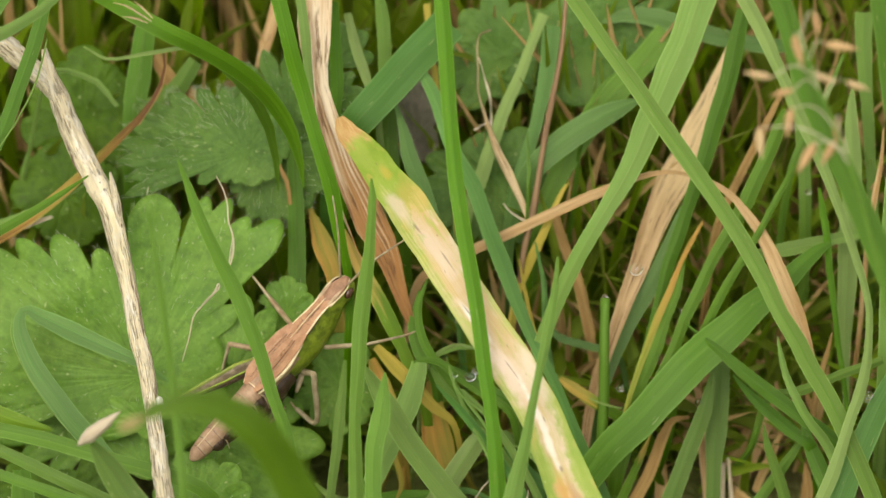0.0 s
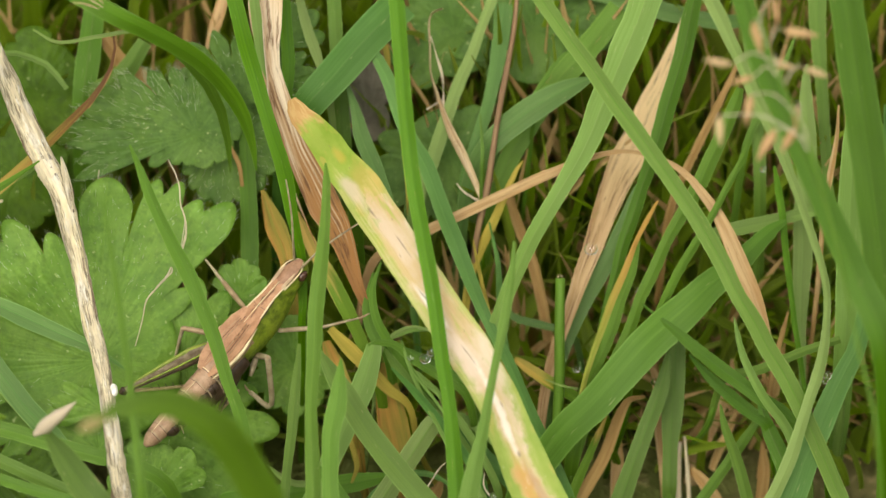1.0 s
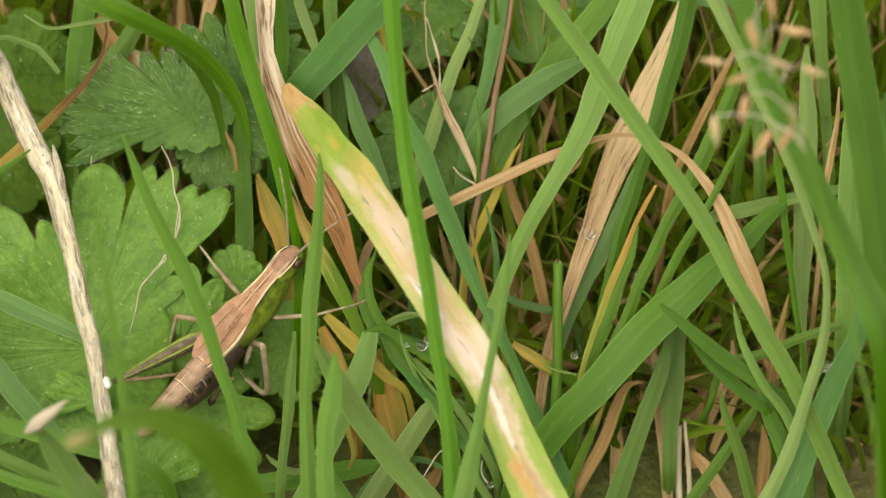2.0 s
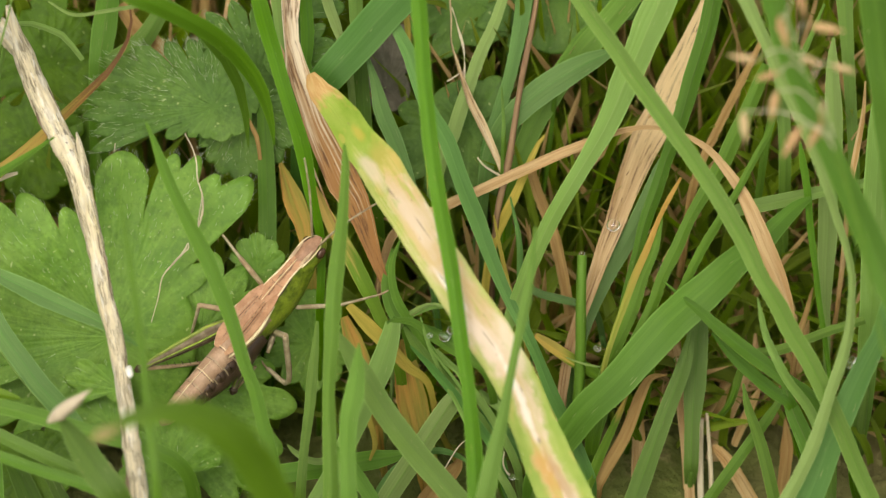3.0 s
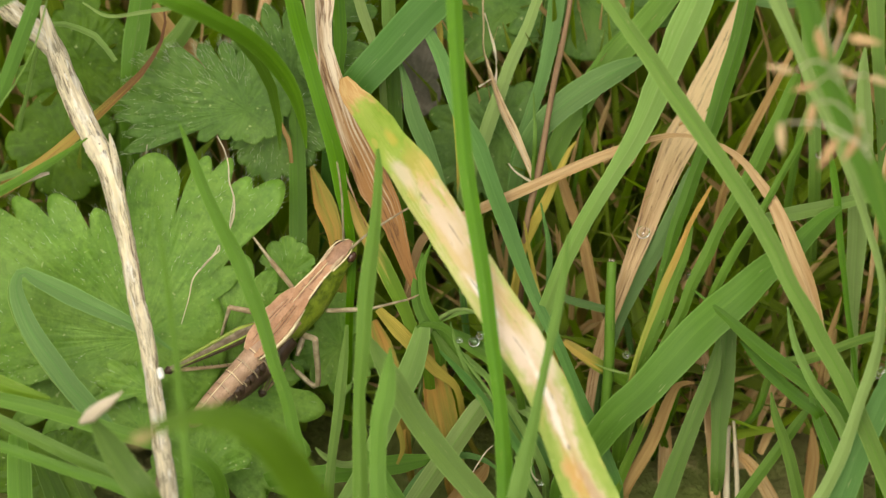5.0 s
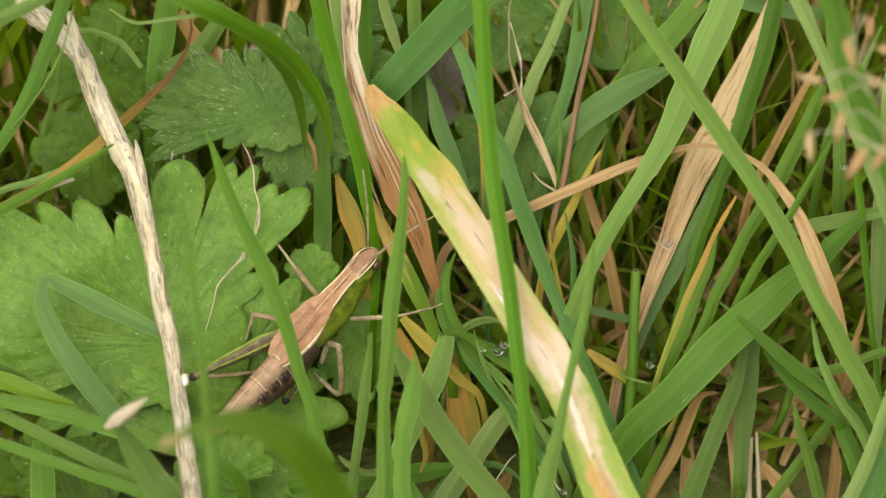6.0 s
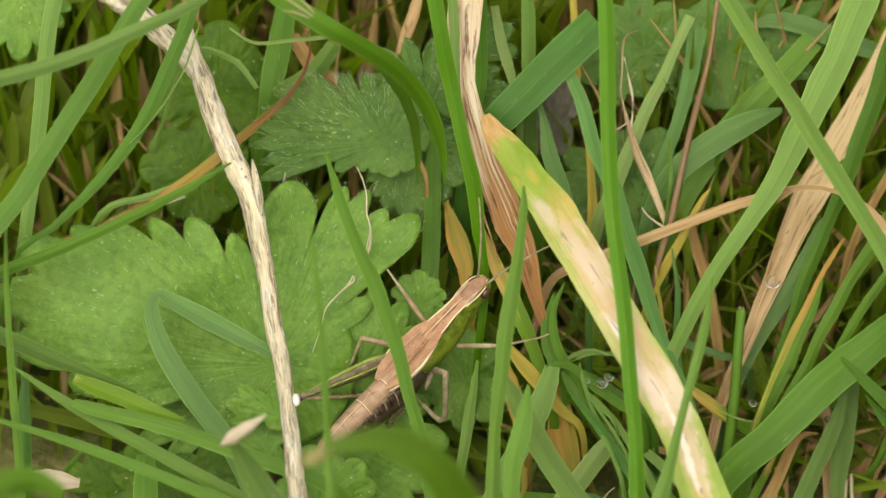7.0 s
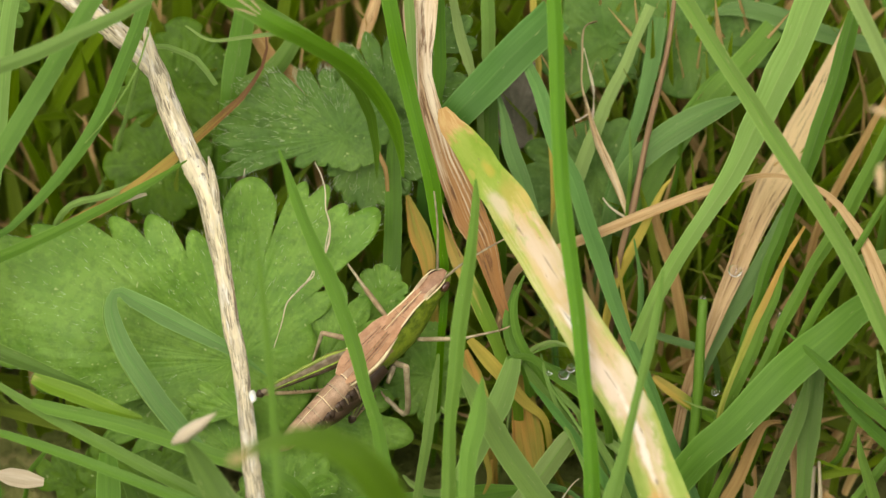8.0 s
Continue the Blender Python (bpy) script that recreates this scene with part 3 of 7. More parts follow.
# ---- ground ----
def ground():
    half, steps = 0.3, 60
    verts, faces = [], []
    for i in range(steps + 1):
        for j in range(steps + 1):
            x, y = (2 * i / steps - 1) * half, (2 * j / steps - 1) * half
            rim = min(1, 4 * (1 - max(abs(2 * i / steps - 1), abs(2 * j / steps - 1))))
            z = 0.0025 * noise.noise(Vector((x * 40, y * 40, 0))) + 0.001 * noise.noise(Vector((x * 150, y * 150, 3)))
            verts.append((x / MM, y / MM, (z * rim - 0.001) / MM))
    m = steps + 1
    for i in range(steps):
        for j in range(steps):
            faces.append((i * m + j, (i + 1) * m + j, (i + 1) * m + j + 1, i * m + j + 1))
    k = len(verts)
    far = 400000.0
    inner = [0, steps * m, steps * m + steps, steps]
    # the flat land beyond, out to the horizon
    for sx, sy in ((-1, -1), (1, -1), (1, 1), (-1, 1)):
        verts.append((sx * far, sy * far, -1.0))
    edges = [[i * m for i in range(m)], [steps * m + j for j in range(m)], [i * m + steps for i in reversed(range(m))], [j for j in reversed(range(m))]]
    for s, edge in enumerate(edges):
        faces.append(tuple(reversed(edge)) + (k + s, k + (s + 1) % 4))
    ob = mesh_object("ground", verts, faces, SOIL)
    return tagged(ob, "dark damp soil under a dense meadow sward", "ground", kind="structure")


ground()


# ---- the sward behind ----
def filler(name, count, material, label, rng, wlo, whi, hlo, hhi, area, gap, lean=0.35, skip=None, free=False, straight=False):
    verts, faces, uvs, alongs = [], [], [], []
    x0, x1, y0, y1 = area
    for _ in range(count):
        x, y = (rng.normal(0, x1), rng.normal(0, y1)) if free else (rng.uniform(x0, x1), rng.uniform(y0, y1))
        h = rng.uniform(hlo, hhi)
        if skip and skip[0] < x < skip[1] and skip[2] < y < skip[3]:
            continue
        out = max(abs(x) - 62, 0) * 0.9 + max(y - 62, 0) * 0.3 + max(-y - 52, 0) * 0.25
        a = rng.uniform(0, 2 * math.pi)
        reach = rng.uniform(0.05, lean) * h
        dx, dy = math.cos(a) * reach, math.sin(a) * reach
        limit = gap + out - rng.exponential(4)
        room = (limit + 0.743 * min(y + dy, y)) / 0.669 + 26
        if free:
            room = 60 if abs(x) > 110 or y > 0 else 0.9 * (-y - 15) - 12
        h = min(h, room)
        if h < 5:
            continue
        wd = rng.uniform(wlo, whi)
        n = 7
        tw = rng.uniform(0, math.pi)
        droop = 0.0 if straight else rng.uniform(0, 0.35)
        base = len(verts)
        for i in range(n + 1):
            s = i / n
            bend = 1.15 if straight else 1.7
            cx, cy = x + dx * s ** bend, y + dy * s ** bend
            cz = h * (s - droop * s ** 3)
            half = wd / 2 * (0.65 + 0.6 * s) * (1 - s ** 4) + 0.03
            ta = tw + 0.7 * s
            sx, sy = math.cos(ta) * half, math.sin(ta) * half
            nx, ny = -math.sin(ta) * half * 0.35, math.cos(ta) * half * 0.35
            verts += [(cx - sx, cy - sy, cz), (cx + nx, cy + ny, cz), (cx + sx, cy + sy, cz)]
            for c in (0.0, 0.5, 1.0):
                uvs.append((c, s * h / 10))
                alongs.append((s, 0))
        for i in range(n):
            for j in range(2):
                q = base + i * 3 + j
                faces.append((q, q + 1, q + 4, q + 3))
    ob = mesh_object(name, verts, faces, material, None, uvs, alongs)
    return tagged(ob, label, "grass", kind="stuff")


rng = np.random.default_rng(5)
filler("meadow_grass", 7600, STUFF_GRASS, "dense green meadow grass growing all round", rng, 0.9, 2.9, 18, 75, (-95, 95, -62, 110), -10.5, 0.32)
filler("dead_thatch", 4200, STUFF_DEAD, "brown dead grass stems low in the sward", rng, 0.5, 2.0, 10, 45, (-80, 95, -60, 100), -17.0, 0.28)
filler("ground_litter", 1300, STUFF_DEAD, "thin brown grass litter lying on the soil", rng, 0.4, 1.4, 5, 13, (-80, 95, -62, 60), -12.5, 1.4)
filler("short_grass", 2600, STUFF_GRASS, "short green grass close to the soil", rng, 0.7, 1.9, 6, 16, (-80, 95, -62, 60), -10.0, 0.8)
filler("outer_grass", 8000, STUFF_GRASS, "green meadow grass farther off", rng, 2.0, 4.5, 30, 60, (-170, 170, -170, 170), 30, 0.6, skip=(-95, 95, -62, 110), free=True)
filler("far_grass", 12000, STUFF_GRASS, "green meadow grass reaching away all round", rng, 4.0, 9.0, 35, 60, (-560, 560, -560, 560), 30, 0.8, skip=(-190, 190, -190, 190), free=True)
filler("dry_straws", 800, STUFF_DEAD, "thin dry tan straws standing in the sward", rng, 0.35, 1.0, 20, 60, (4, 50, -25, 45), -10.0, 0.4, straight=True)
filler("dry_threads", 120, STUFF_DEAD, "thin dry tan stems standing in the sward", rng, 0.3, 0.8, 20, 60, (-40, 8, -25, 45), -11.0, 0.5, straight=True)
filler("sward_tufts", 1000, STUFF_GRASS, "narrow green grass standing between the larger blades", rng, 0.5, 1.5, 20, 60, (2, 50, -25, 45), -7.0, 0.5)
filler("loose_litter", 1500, STUFF_DEAD, "broken brown grass litter strewn on the soil", np.random.default_rng(9), 0.3, 1.2, 5, 11, (0, 48, -55, 5), -11.0, 1.8)
filler("low_shoots", 1600, STUFF_GRASS, "short green shoots coming up through litter", np.random.default_rng(10), 0.5, 1.3, 6, 15, (-62, 48, -55, 5), -11.0, 0.5)


# ---- herb leaves ----
def plane_at(centre, right, up):
    """A pose with its x along right and its z out of the leaf."""
    x = Vector(right).normalized()
    z = x.cross(Vector(up)).normalized()
    y = z.cross(x)
    m = Matrix((x, y, z)).transposed().to_4x4()
    m.translation = Vector(centre) * MM
    return m


def lobed_leaf(centre, lobes, material, label, tilt=(0, 0), cup=0.12, teeth=0.2, hairs=0, relief=0.06, seed=0, name="buttercup_leaf", core=0.3, blunt=1.9, wave=0.5, hair=1.0):
    """A palmate leaf. lobes: direction (degrees), length (mm), half spread (degrees) and, where a lobe is cut further, its number of teeth."""
    rng = np.random.default_rng(seed)
    around, rings = 560, 15
    petals = []
    for d, length, half, *cut in lobes:
        k = cut[0] if cut else 1
        for i in range(k):
            x = (2 * i + 1) / k - 1
            size = 1 if k == 1 else (0.8 + 0.2 * math.cos(x * math.pi / 2)) * rng.uniform(0.95, 1.04)
            petals.append((d + x * half, length * size, half / k * (1 if k == 1 else rng.uniform(0.95, 1.1))))
    longest = max(p[1] for p in petals)
    inner = core * longest

    def side_of(a):
        """The leaf's reach in one direction, and how far off the nearest vein runs (degrees, share of its tooth)."""
        best, off, share = inner, 40.0, 1.0
        for d, length, half in petals:
            x = abs((a - d + 180) % 360 - 180)
            q = x / half
            if q < 1:
                body = length * (1 - teeth * q ** blunt)
            elif q < 1.3:
                body = length * (1 - teeth) * (1 - (q - 1) / 0.3)
            else:
                continue
            if body > best:
                best, off, share = body, x, min(q, 1)
        return best, off, share

    table = [side_of(360 * j / around) for j in range(around)]
    ph = rng.uniform(0, 6.28, 3)

    def height(x, y, f, share):
        # furrowed along the veins, cupped, a little wavy, curling at the teeth
        r2 = x * x + y * y
        z = -relief * (1 - share) ** 2 * min(1, 1.4 * f) - cup * r2 / 12 - 0.25 * relief * max(0, f - 0.8) * 5 * share
        z += wave * math.sin(0.35 * x + ph[0]) * math.sin(0.3 * y + ph[1])
        return z + 0.14 * noise.noise(Vector((x * 0.7, y * 0.7, seed))) + 0.08 * noise.noise(Vector((x * 2, y * 2, seed)))

    verts, uvs, veins, faces = [], [], [], []
    for side in (0, 1):
        for i in range(rings + 1):
            f = (i / rings) ** 0.8
            for j in range(around):
                reach, off, share = table[j]
                r = reach * f
                t = 2 * math.pi * j / around
                x, y = r * math.cos(t), r * math.sin(t)
                verts.append((x, y, height(x, y, f, share) - side * 0.18 * (1.1 - f)))
                uvs.append((j / around, r / 10))
                veins.append((radians(off) * r, f))
    off = (rings + 1) * around
    for i in range(rings):
        for j in range(around):
            k = (j + 1) % around
            a, b, c, d = i * around + j, i * around + k, (i + 1) * around + k, (i + 1) * around + j
            faces.append((a, d, c, b))
            faces.append((a + off, b + off, c + off, d + off))
    for j in range(around):
        k = (j + 1) % around
        a, b = rings * around + j, rings * around + k
        faces.append((a, a + off, b + off, b))
    thing = new(name)
    mesh_object("leaf_blade", verts, faces, material, thing, uvs, veins)
    if hairs:
        hv, hf = [], []
        for _ in range(hairs):
            j = int(rng.integers(around))
            reach, off, share = table[j]
            if reach <= max(inner, 0.45 * longest):
                continue
            f = 1.0 if rng.uniform() < 0.45 else rng.uniform(0.15, 1) ** 0.5
            r, t = reach * f, 2 * math.pi * j / around
            p = Vector((r * math.cos(t), r * math.sin(t), 0))
            p.z = height(p.x, p.y, f, share)
            t2 = t + rng.normal(0, 0.22)
            ln = hair * rng.uniform(0.2, 0.68)
            out = Vector((math.cos(t2), math.sin(t2), 0))
            across = Vector((-out.y, out.x, 0)) * rng.uniform(0.006, 0.012)
            rise = Vector((0, 0, rng.uniform(0.04, 0.16)))
            mid = p + out * ln * 0.5 + rise * 1.4
            end = p + out * ln + rise * rng.uniform(0.3, 2.0) + across * rng.normal(0, 6)
            k = len(hv)
            lift = Vector((0, 0, 0.02))
            hv += [tuple(v) for v in (p - across, p + across, p + lift, mid - across * 0.8, mid + across * 0.8, mid + lift, end)]
            hf += [(k, k + 1, k + 4, k + 3), (k + 1, k + 2, k + 5, k + 4), (k + 2, k, k + 3, k + 5), (k + 3, k + 4, k + 6), (k + 4, k + 5, k + 6), (k + 5, k + 3, k + 6)]
        tagged(mesh_object("leaf_hair", hv, hf, HAIR, thing), "fine pale hairs", kind="stuff")
    base = plane_at(centre, (1, 0, 0), (0, 0.669, 0.743)) @ pose(0, 0, 0, tilt[0], tilt[1], 0)
    thing.matrix_world = base
    # the leaf's stalk, from under its middle down to the ground
    low = base.inverted() @ Vector((centre[0] * MM + 0.002, centre[1] * MM + 0.012, 0))
    low = low / MM
    v, fc, uv, al = tube([(0, 0, -0.7), tuple(Vector((0, 0, -2)) + 0.3 * low), tuple(low)], [0.9, 0.8, 0.9], n=12, around=8, face=(1, 0, 0))
    mesh_object("leaf_stalk", v, fc, material, thing, uv, al)
    return tagged(thing, label, "herb leaf", "herb leaves in the sward")


# ---- grasshopper ----
def limb(name, pts, widths, material, parent, heights=None, n=12, around=8, label=""):
    v, f, uv, al = tube(pts, widths, heights, face=(0, 0.1, 1), n=n, around=around)
    ob = mesh_object(name, v, f, material, parent, uv, al)
    return tagged(ob, label) if label else ob


def grasshopper(origin, forward, dorsal, legs, feelers):
    """Body along local -x, back up z; millimetres. legs: name -> femur and tibia joints."""
    bug = new("grasshopper")
    x = Vector(forward).normalized()
    z = Vector(dorsal)
    z = (z - x * z.dot(x)).normalized()
    y = z.cross(x)
    m = Matrix((x, y, z)).transposed().to_4x4()
    m.translation = Vector(origin) * MM
    bug.matrix_world = m

    def plate(name, pts, widths, material, parent=bug, n=24, label="", **k):
        v, f, uv, al = ribbon(pts, widths, face=(0, 0, 1), n=n, **dict(dict(fold=0.12, curl=0.0, wave=0.0, thick=0.2), **k))
        ob = mesh_object(name, v, f, material, parent, uv, al)
        return tagged(ob, label) if label else ob

    # head: domed crown sloping to the brow, green cheeks
    head = limb("head", [(0.1, 0, -0.75), (-0.15, 0, -0.95), (-0.9, 0, -1.4), (-2.0, 0, -1.5), (-3.0, 0, -1.5)], [0.6, 1.25, 2.1, 2.25, 2.1], H_GREEN, bug, [0.8, 1.8, 2.6, 2.7, 2.6], n=20, around=18)
    plate("crown", [(-2.9, 0, 0.02), (-2.0, 0, 0.05), (-1.0, 0, 0.02), (-0.2, 0, -0.18), (0.25, 0, -0.42)], [1.6, 1.75, 1.75, 1.2, 0.55], H_HEAD, head, fold=0.16, label="reddish brown crown of the head")
    for s in (1, -1):
        v, f, uv, al = tube([(-0.35, s * 1.0, -0.75), (-0.6, s * 1.13, -0.85), (-1.0, s * 1.17, -0.95), (-1.3, s * 1.1, -1.0)], [0.25, 0.75, 0.8, 0.3], [0.3, 0.95, 1.0, 0.35], face=(0, 0, 1), n=12, around=12)
        tagged(mesh_object("eye", v, f, H_EYE, head, uv, al), "dark brown oval eye")
        limb("pale_stripe", [(0.15, s * 0.35, -0.42), (-0.5, s * 0.95, -0.28), (-1.4, s * 1.1, -0.2), (-2.9, s * 0.95, -0.22)], [0.07, 0.12, 0.17, 0.2], H_PALE, head, label="cream stripe behind the eye")
        plate("pale_cheek", [(-2.9, s * 0.72, 0.05), (-2.0, s * 0.8, 0.07), (-1.1, s * 0.78, 0.04)], [0.3, 0.42, 0.08], H_LEG, head, n=12, cols=5, thick=0.05, label="paler tan side of the crown")
    # thorax: green flanks under a brown shield with pale side keels
    limb("thorax", [(-2.4, 0, -1.75), (-4.2, 0, -2.3), (-6.0, 0, -2.62), (-8.5, 0, -2.5), (-10.5, 0, -1.9)], [1.9, 2.4, 3.0, 3.2, 2.6], H_GREEN, bug, [3.1, 4.2, 4.7, 4.2, 2.6], n=24, around=20, label="green flanks of the thorax")
    shield = plate("pronotum", [(-7.4, 0, 0.05), (-6.4, 0, 0.1), (-5.2, 0, 0.1), (-4.2, 0, 0.06), (-2.5, 0, 0.0)], [0.9, 2.25, 1.95, 1.55, 1.65], H_BACK, fold=0.1, n=28, label="warm brown neck shield")
    limb("middle_keel", [(-7.3, 0, 0.12), (-5.0, 0, 0.19), (-2.6, 0, 0.1)], [0.05, 0.11, 0.08], H_PALE, shield, label="thin cream middle keel")
    for i in range(9):
        xx, yy = -3.0 - 0.48 * i, (0.22, -0.24, 0.3)[i % 3]
        limb("dark_fleck", [(xx, yy, 0.13), (xx - 0.16, yy * 1.1, 0.14), (xx - 0.34, yy, 0.12)], [0.02, 0.07, 0.02], H_DARK, shield, n=5, around=5)
    limb("groove", [(-5.3, 0.95, 0.02), (-5.4, 0, 0.13), (-5.3, -0.95, 0.02)], [0.03, 0.05, 0.03], H_DARK, shield)
    for s, a0, a1 in ((-1, -3.2, -5.2), (-1, -5.7, -6.6), (1, -4.0, -5.0)):
        limb("dark_line", [(a0, s * 0.17, 0.08), ((a0 + a1) / 2, s * 0.2, 0.11), (a1, s * 0.2, 0.09)], [0.03, 0.06, 0.03], H_DARK, shield, n=8)
    for s in (1, -1):
        limb("side_keel", [(-7.0, s * 1.12, -0.16), (-5.6, s * 1.02, -0.1), (-4.2, s * 0.83, -0.08), (-2.5, s * 0.84, -0.12)], [0.12, 0.19, 0.2, 0.15], H_PALE, shield, label="cream side keel")
        limb("side_line", [(-7.0, s * 1.22, -0.26), (-5.6, s * 1.12, -0.2), (-4.2, s * 0.93, -0.18)], [0.08, 0.15, 0.08], H_DARK, shield)
    # short wings folded like a roof
    for s in (1, -1):
        wing = plate("forewing", [(-12.9, s * 0.5, -0.35), (-11.6, s * 0.75, -0.2 + 0.04 * s), (-9.5, s * 0.82, -0.06 + 0.04 * s), (-7.5, s * 0.72, 0.0 + 0.03 * s), (-6.2, s * 0.6, -0.02)], [0.8, 1.9, 2.2, 1.95, 1.3], H_BACK, fold=0.05, n=26, twist=(s * -14, s * -10), label="short brown folded forewing")
        limb("wing_edge", [(-12.9, s * 1.15, -0.6), (-11.6, s * 1.7, -0.4), (-9.5, s * 2.0, -0.28), (-7.0, s * 1.5, -0.2)], [0.12, 0.42, 0.46, 0.14], H_PALE, wing, label="cream front edge")
        plate("dark_band", [(-12.0, s * 1.3, -0.2), (-9.8, s * 1.55, -0.06), (-8.3, s * 1.42, -0.02), (-7.0, s * 1.2, -0.03)], [0.1, 0.46, 0.4, 0.08], H_DARK, wing, n=16, cols=5, thick=0.06, label="dark brown wedge along the wing")
        for q in (0.45, 0.75, 1.0):
            limb("wing_vein", [(-12.2, s * q * 0.95, -0.2), (-9.8, s * q * 1.1, 0.0), (-7.2, s * q * 0.85, 0.06)], [0.03, 0.06, 0.04], H_DARK if q == 0.75 else H_LEG, wing)
        for i in range(4):
            xx = -7.2 - 0.55 * i
            limb("dark_fleck", [(xx, s * (0.34 + 0.05 * i), 0.08), (xx - 0.3, s * (0.37 + 0.05 * i), 0.07)], [0.02, 0.06, 0.02], H_DARK, wing, n=5, around=5)
    # abdomen, ringed
    belly = limb("abdomen", [(-8.0, 0, -1.9), (-12.0, 0, -1.6), (-15.5, 0, -1.35), (-18.5, 0, -1.2), (-20.4, 0, -1.1), (-21.2, 0, -1.05)], [2.9, 2.85, 2.6, 2.3, 1.7, 0.5], H_BELLY, bug, [2.8, 2.6, 2.2, 2.0, 1.5, 0.4], n=60, around=20, label="tan ringed abdomen")
    for i, bx in enumerate((-12.6, -13.9, -15.3, -16.6, -17.8, -18.9, -19.8)):
        rw = float(np.interp(-bx, (12, 15.5, 18.5, 20.4), (2.85, 2.6, 2.3, 1.7)))
        rh = float(np.interp(-bx, (12, 15.5, 18.5, 20.4), (2.6, 2.2, 2.0, 1.5)))
        cz = float(np.interp(-bx, (12, 15.5, 18.5, 20.4), (-1.6, -1.35, -1.2, -1.1)))
        ring = [(bx - 0.12 * abs(math.cos(a)), rw * 0.5 * math.cos(a), cz + rh * 0.5 * math.sin(a)) for a in np.linspace(-0.25, math.pi + 0.25, 12)]
        v, f, uv, al = tube(ring, [0.05] + [0.08] * 6 + [0.05], face=(1, 0, 0), n=24, around=6)
        mesh_object("ring", v, f, H_PALE if i in (0, 2) else H_GREY, belly, uv, al)
        seam = [(p[0] - 0.13, p[1] * 0.99, p[2]) for p in ring]
        v, f, uv, al = tube(seam, [0.04] + [0.05] * 6 + [0.04], face=(1, 0, 0), n=24, around=5)
        mesh_object("seam", v, f, H_DARK, belly, uv, al)
    limb("dark_side", [(-11.5, 1.05, -2.1), (-14.0, 1.1, -1.9), (-16.5, 1.0, -1.7), (-19.0, 0.75, -1.5)], [0.5, 0.9, 0.8, 0.4], H_DARK, belly, n=20)
    for i in range(6):
        bx = -12.2 - 1.25 * i
        q = 1 - 0.055 * i
        limb("flank_plate", [(bx + 0.55, -1.25 * q, -1.5 + 0.05 * i), (bx, -1.55 * q, -1.85 + 0.05 * i), (bx - 0.65, -1.2 * q, -1.45 + 0.05 * i)], [0.5, 1.25 * q, 0.5], H_DARK, belly, [0.7, 2.0 * q, 0.7], n=10, label="dark brown flank plate")
        limb("side_notch", [(bx + 0.62, -1.1 * q, -0.75), (bx + 0.75, -1.7 * q, -1.35), (bx + 0.35, -2.3 * q, -2.6)], [0.08, 0.17, 0.07], H_GREY, belly, n=8)
        for e in (0.35, 0.0, -0.35):
            limb("tooth", [(bx + e, -1.22 * q, -0.8), (bx + e - 0.1, -1.42 * q, -0.98)], [0.14, 0.1, 0.03], H_BELLY, belly, n=4, around=5)
    limb("underside", [(-9.5, -1.3, -2.9), (-12.5, -1.25, -2.8), (-15.5, -1.1, -2.4), (-18.5, -0.8, -1.9)], [1.2, 1.9, 1.7, 0.9], H_DARK, belly, [1.6, 2.4, 2.0, 0.9], n=20, around=14, label="dark brown underside")
    limb("back_line", [(-14.0, 0, -0.22), (-17.0, 0, -0.12), (-20.0, 0, -0.3)], [0.05, 0.09, 0.05], H_PALE, belly)
    # narrow the body as seen from above
    for o in bug.children_recursive:
        for vert in o.data.vertices:
            vert.co.y *= 0.80
    # legs
    for name, material, joints, widths in legs:
        leg = limb(name, joints[:2] if len(joints) == 2 else joints[:2], widths[:3], material, bug)
        if len(joints) > 2:
            limb("shin", joints[1:], widths[3:], H_GREY if "hind" not in name else H_LEG, leg)
            k = joints[1]
            limb("knee", [(k[0] - 0.15, k[1], k[2]), (k[0] + 0.15, k[1], k[2])], [0.3 * widths[1], widths[1] * 0.75, 0.3 * widths[1]], H_LEG, leg, n=8)
            e = Vector(joints[-1])
            d = (e - Vector(joints[-2])).normalized()
            limb("foot", [tuple(e), tuple(e + d * 0.5 + Vector((0.1, 0, 0))), tuple(e + d * 0.9 + Vector((0.3, 0, 0.05)))], [0.16, 0.2, 0.1], H_LEG, leg, n=8)
    for s, pts in zip((1, -1), feelers):
        limb("antenna", pts, [0.22, 0.2, 0.18, 0.16, 0.13], H_GREY, bug, n=40, label="pale thread-like jointed feeler")
    return bug, tagged(bug, "brown-backed grasshopper with green flanks resting in the grass", "grasshopper")


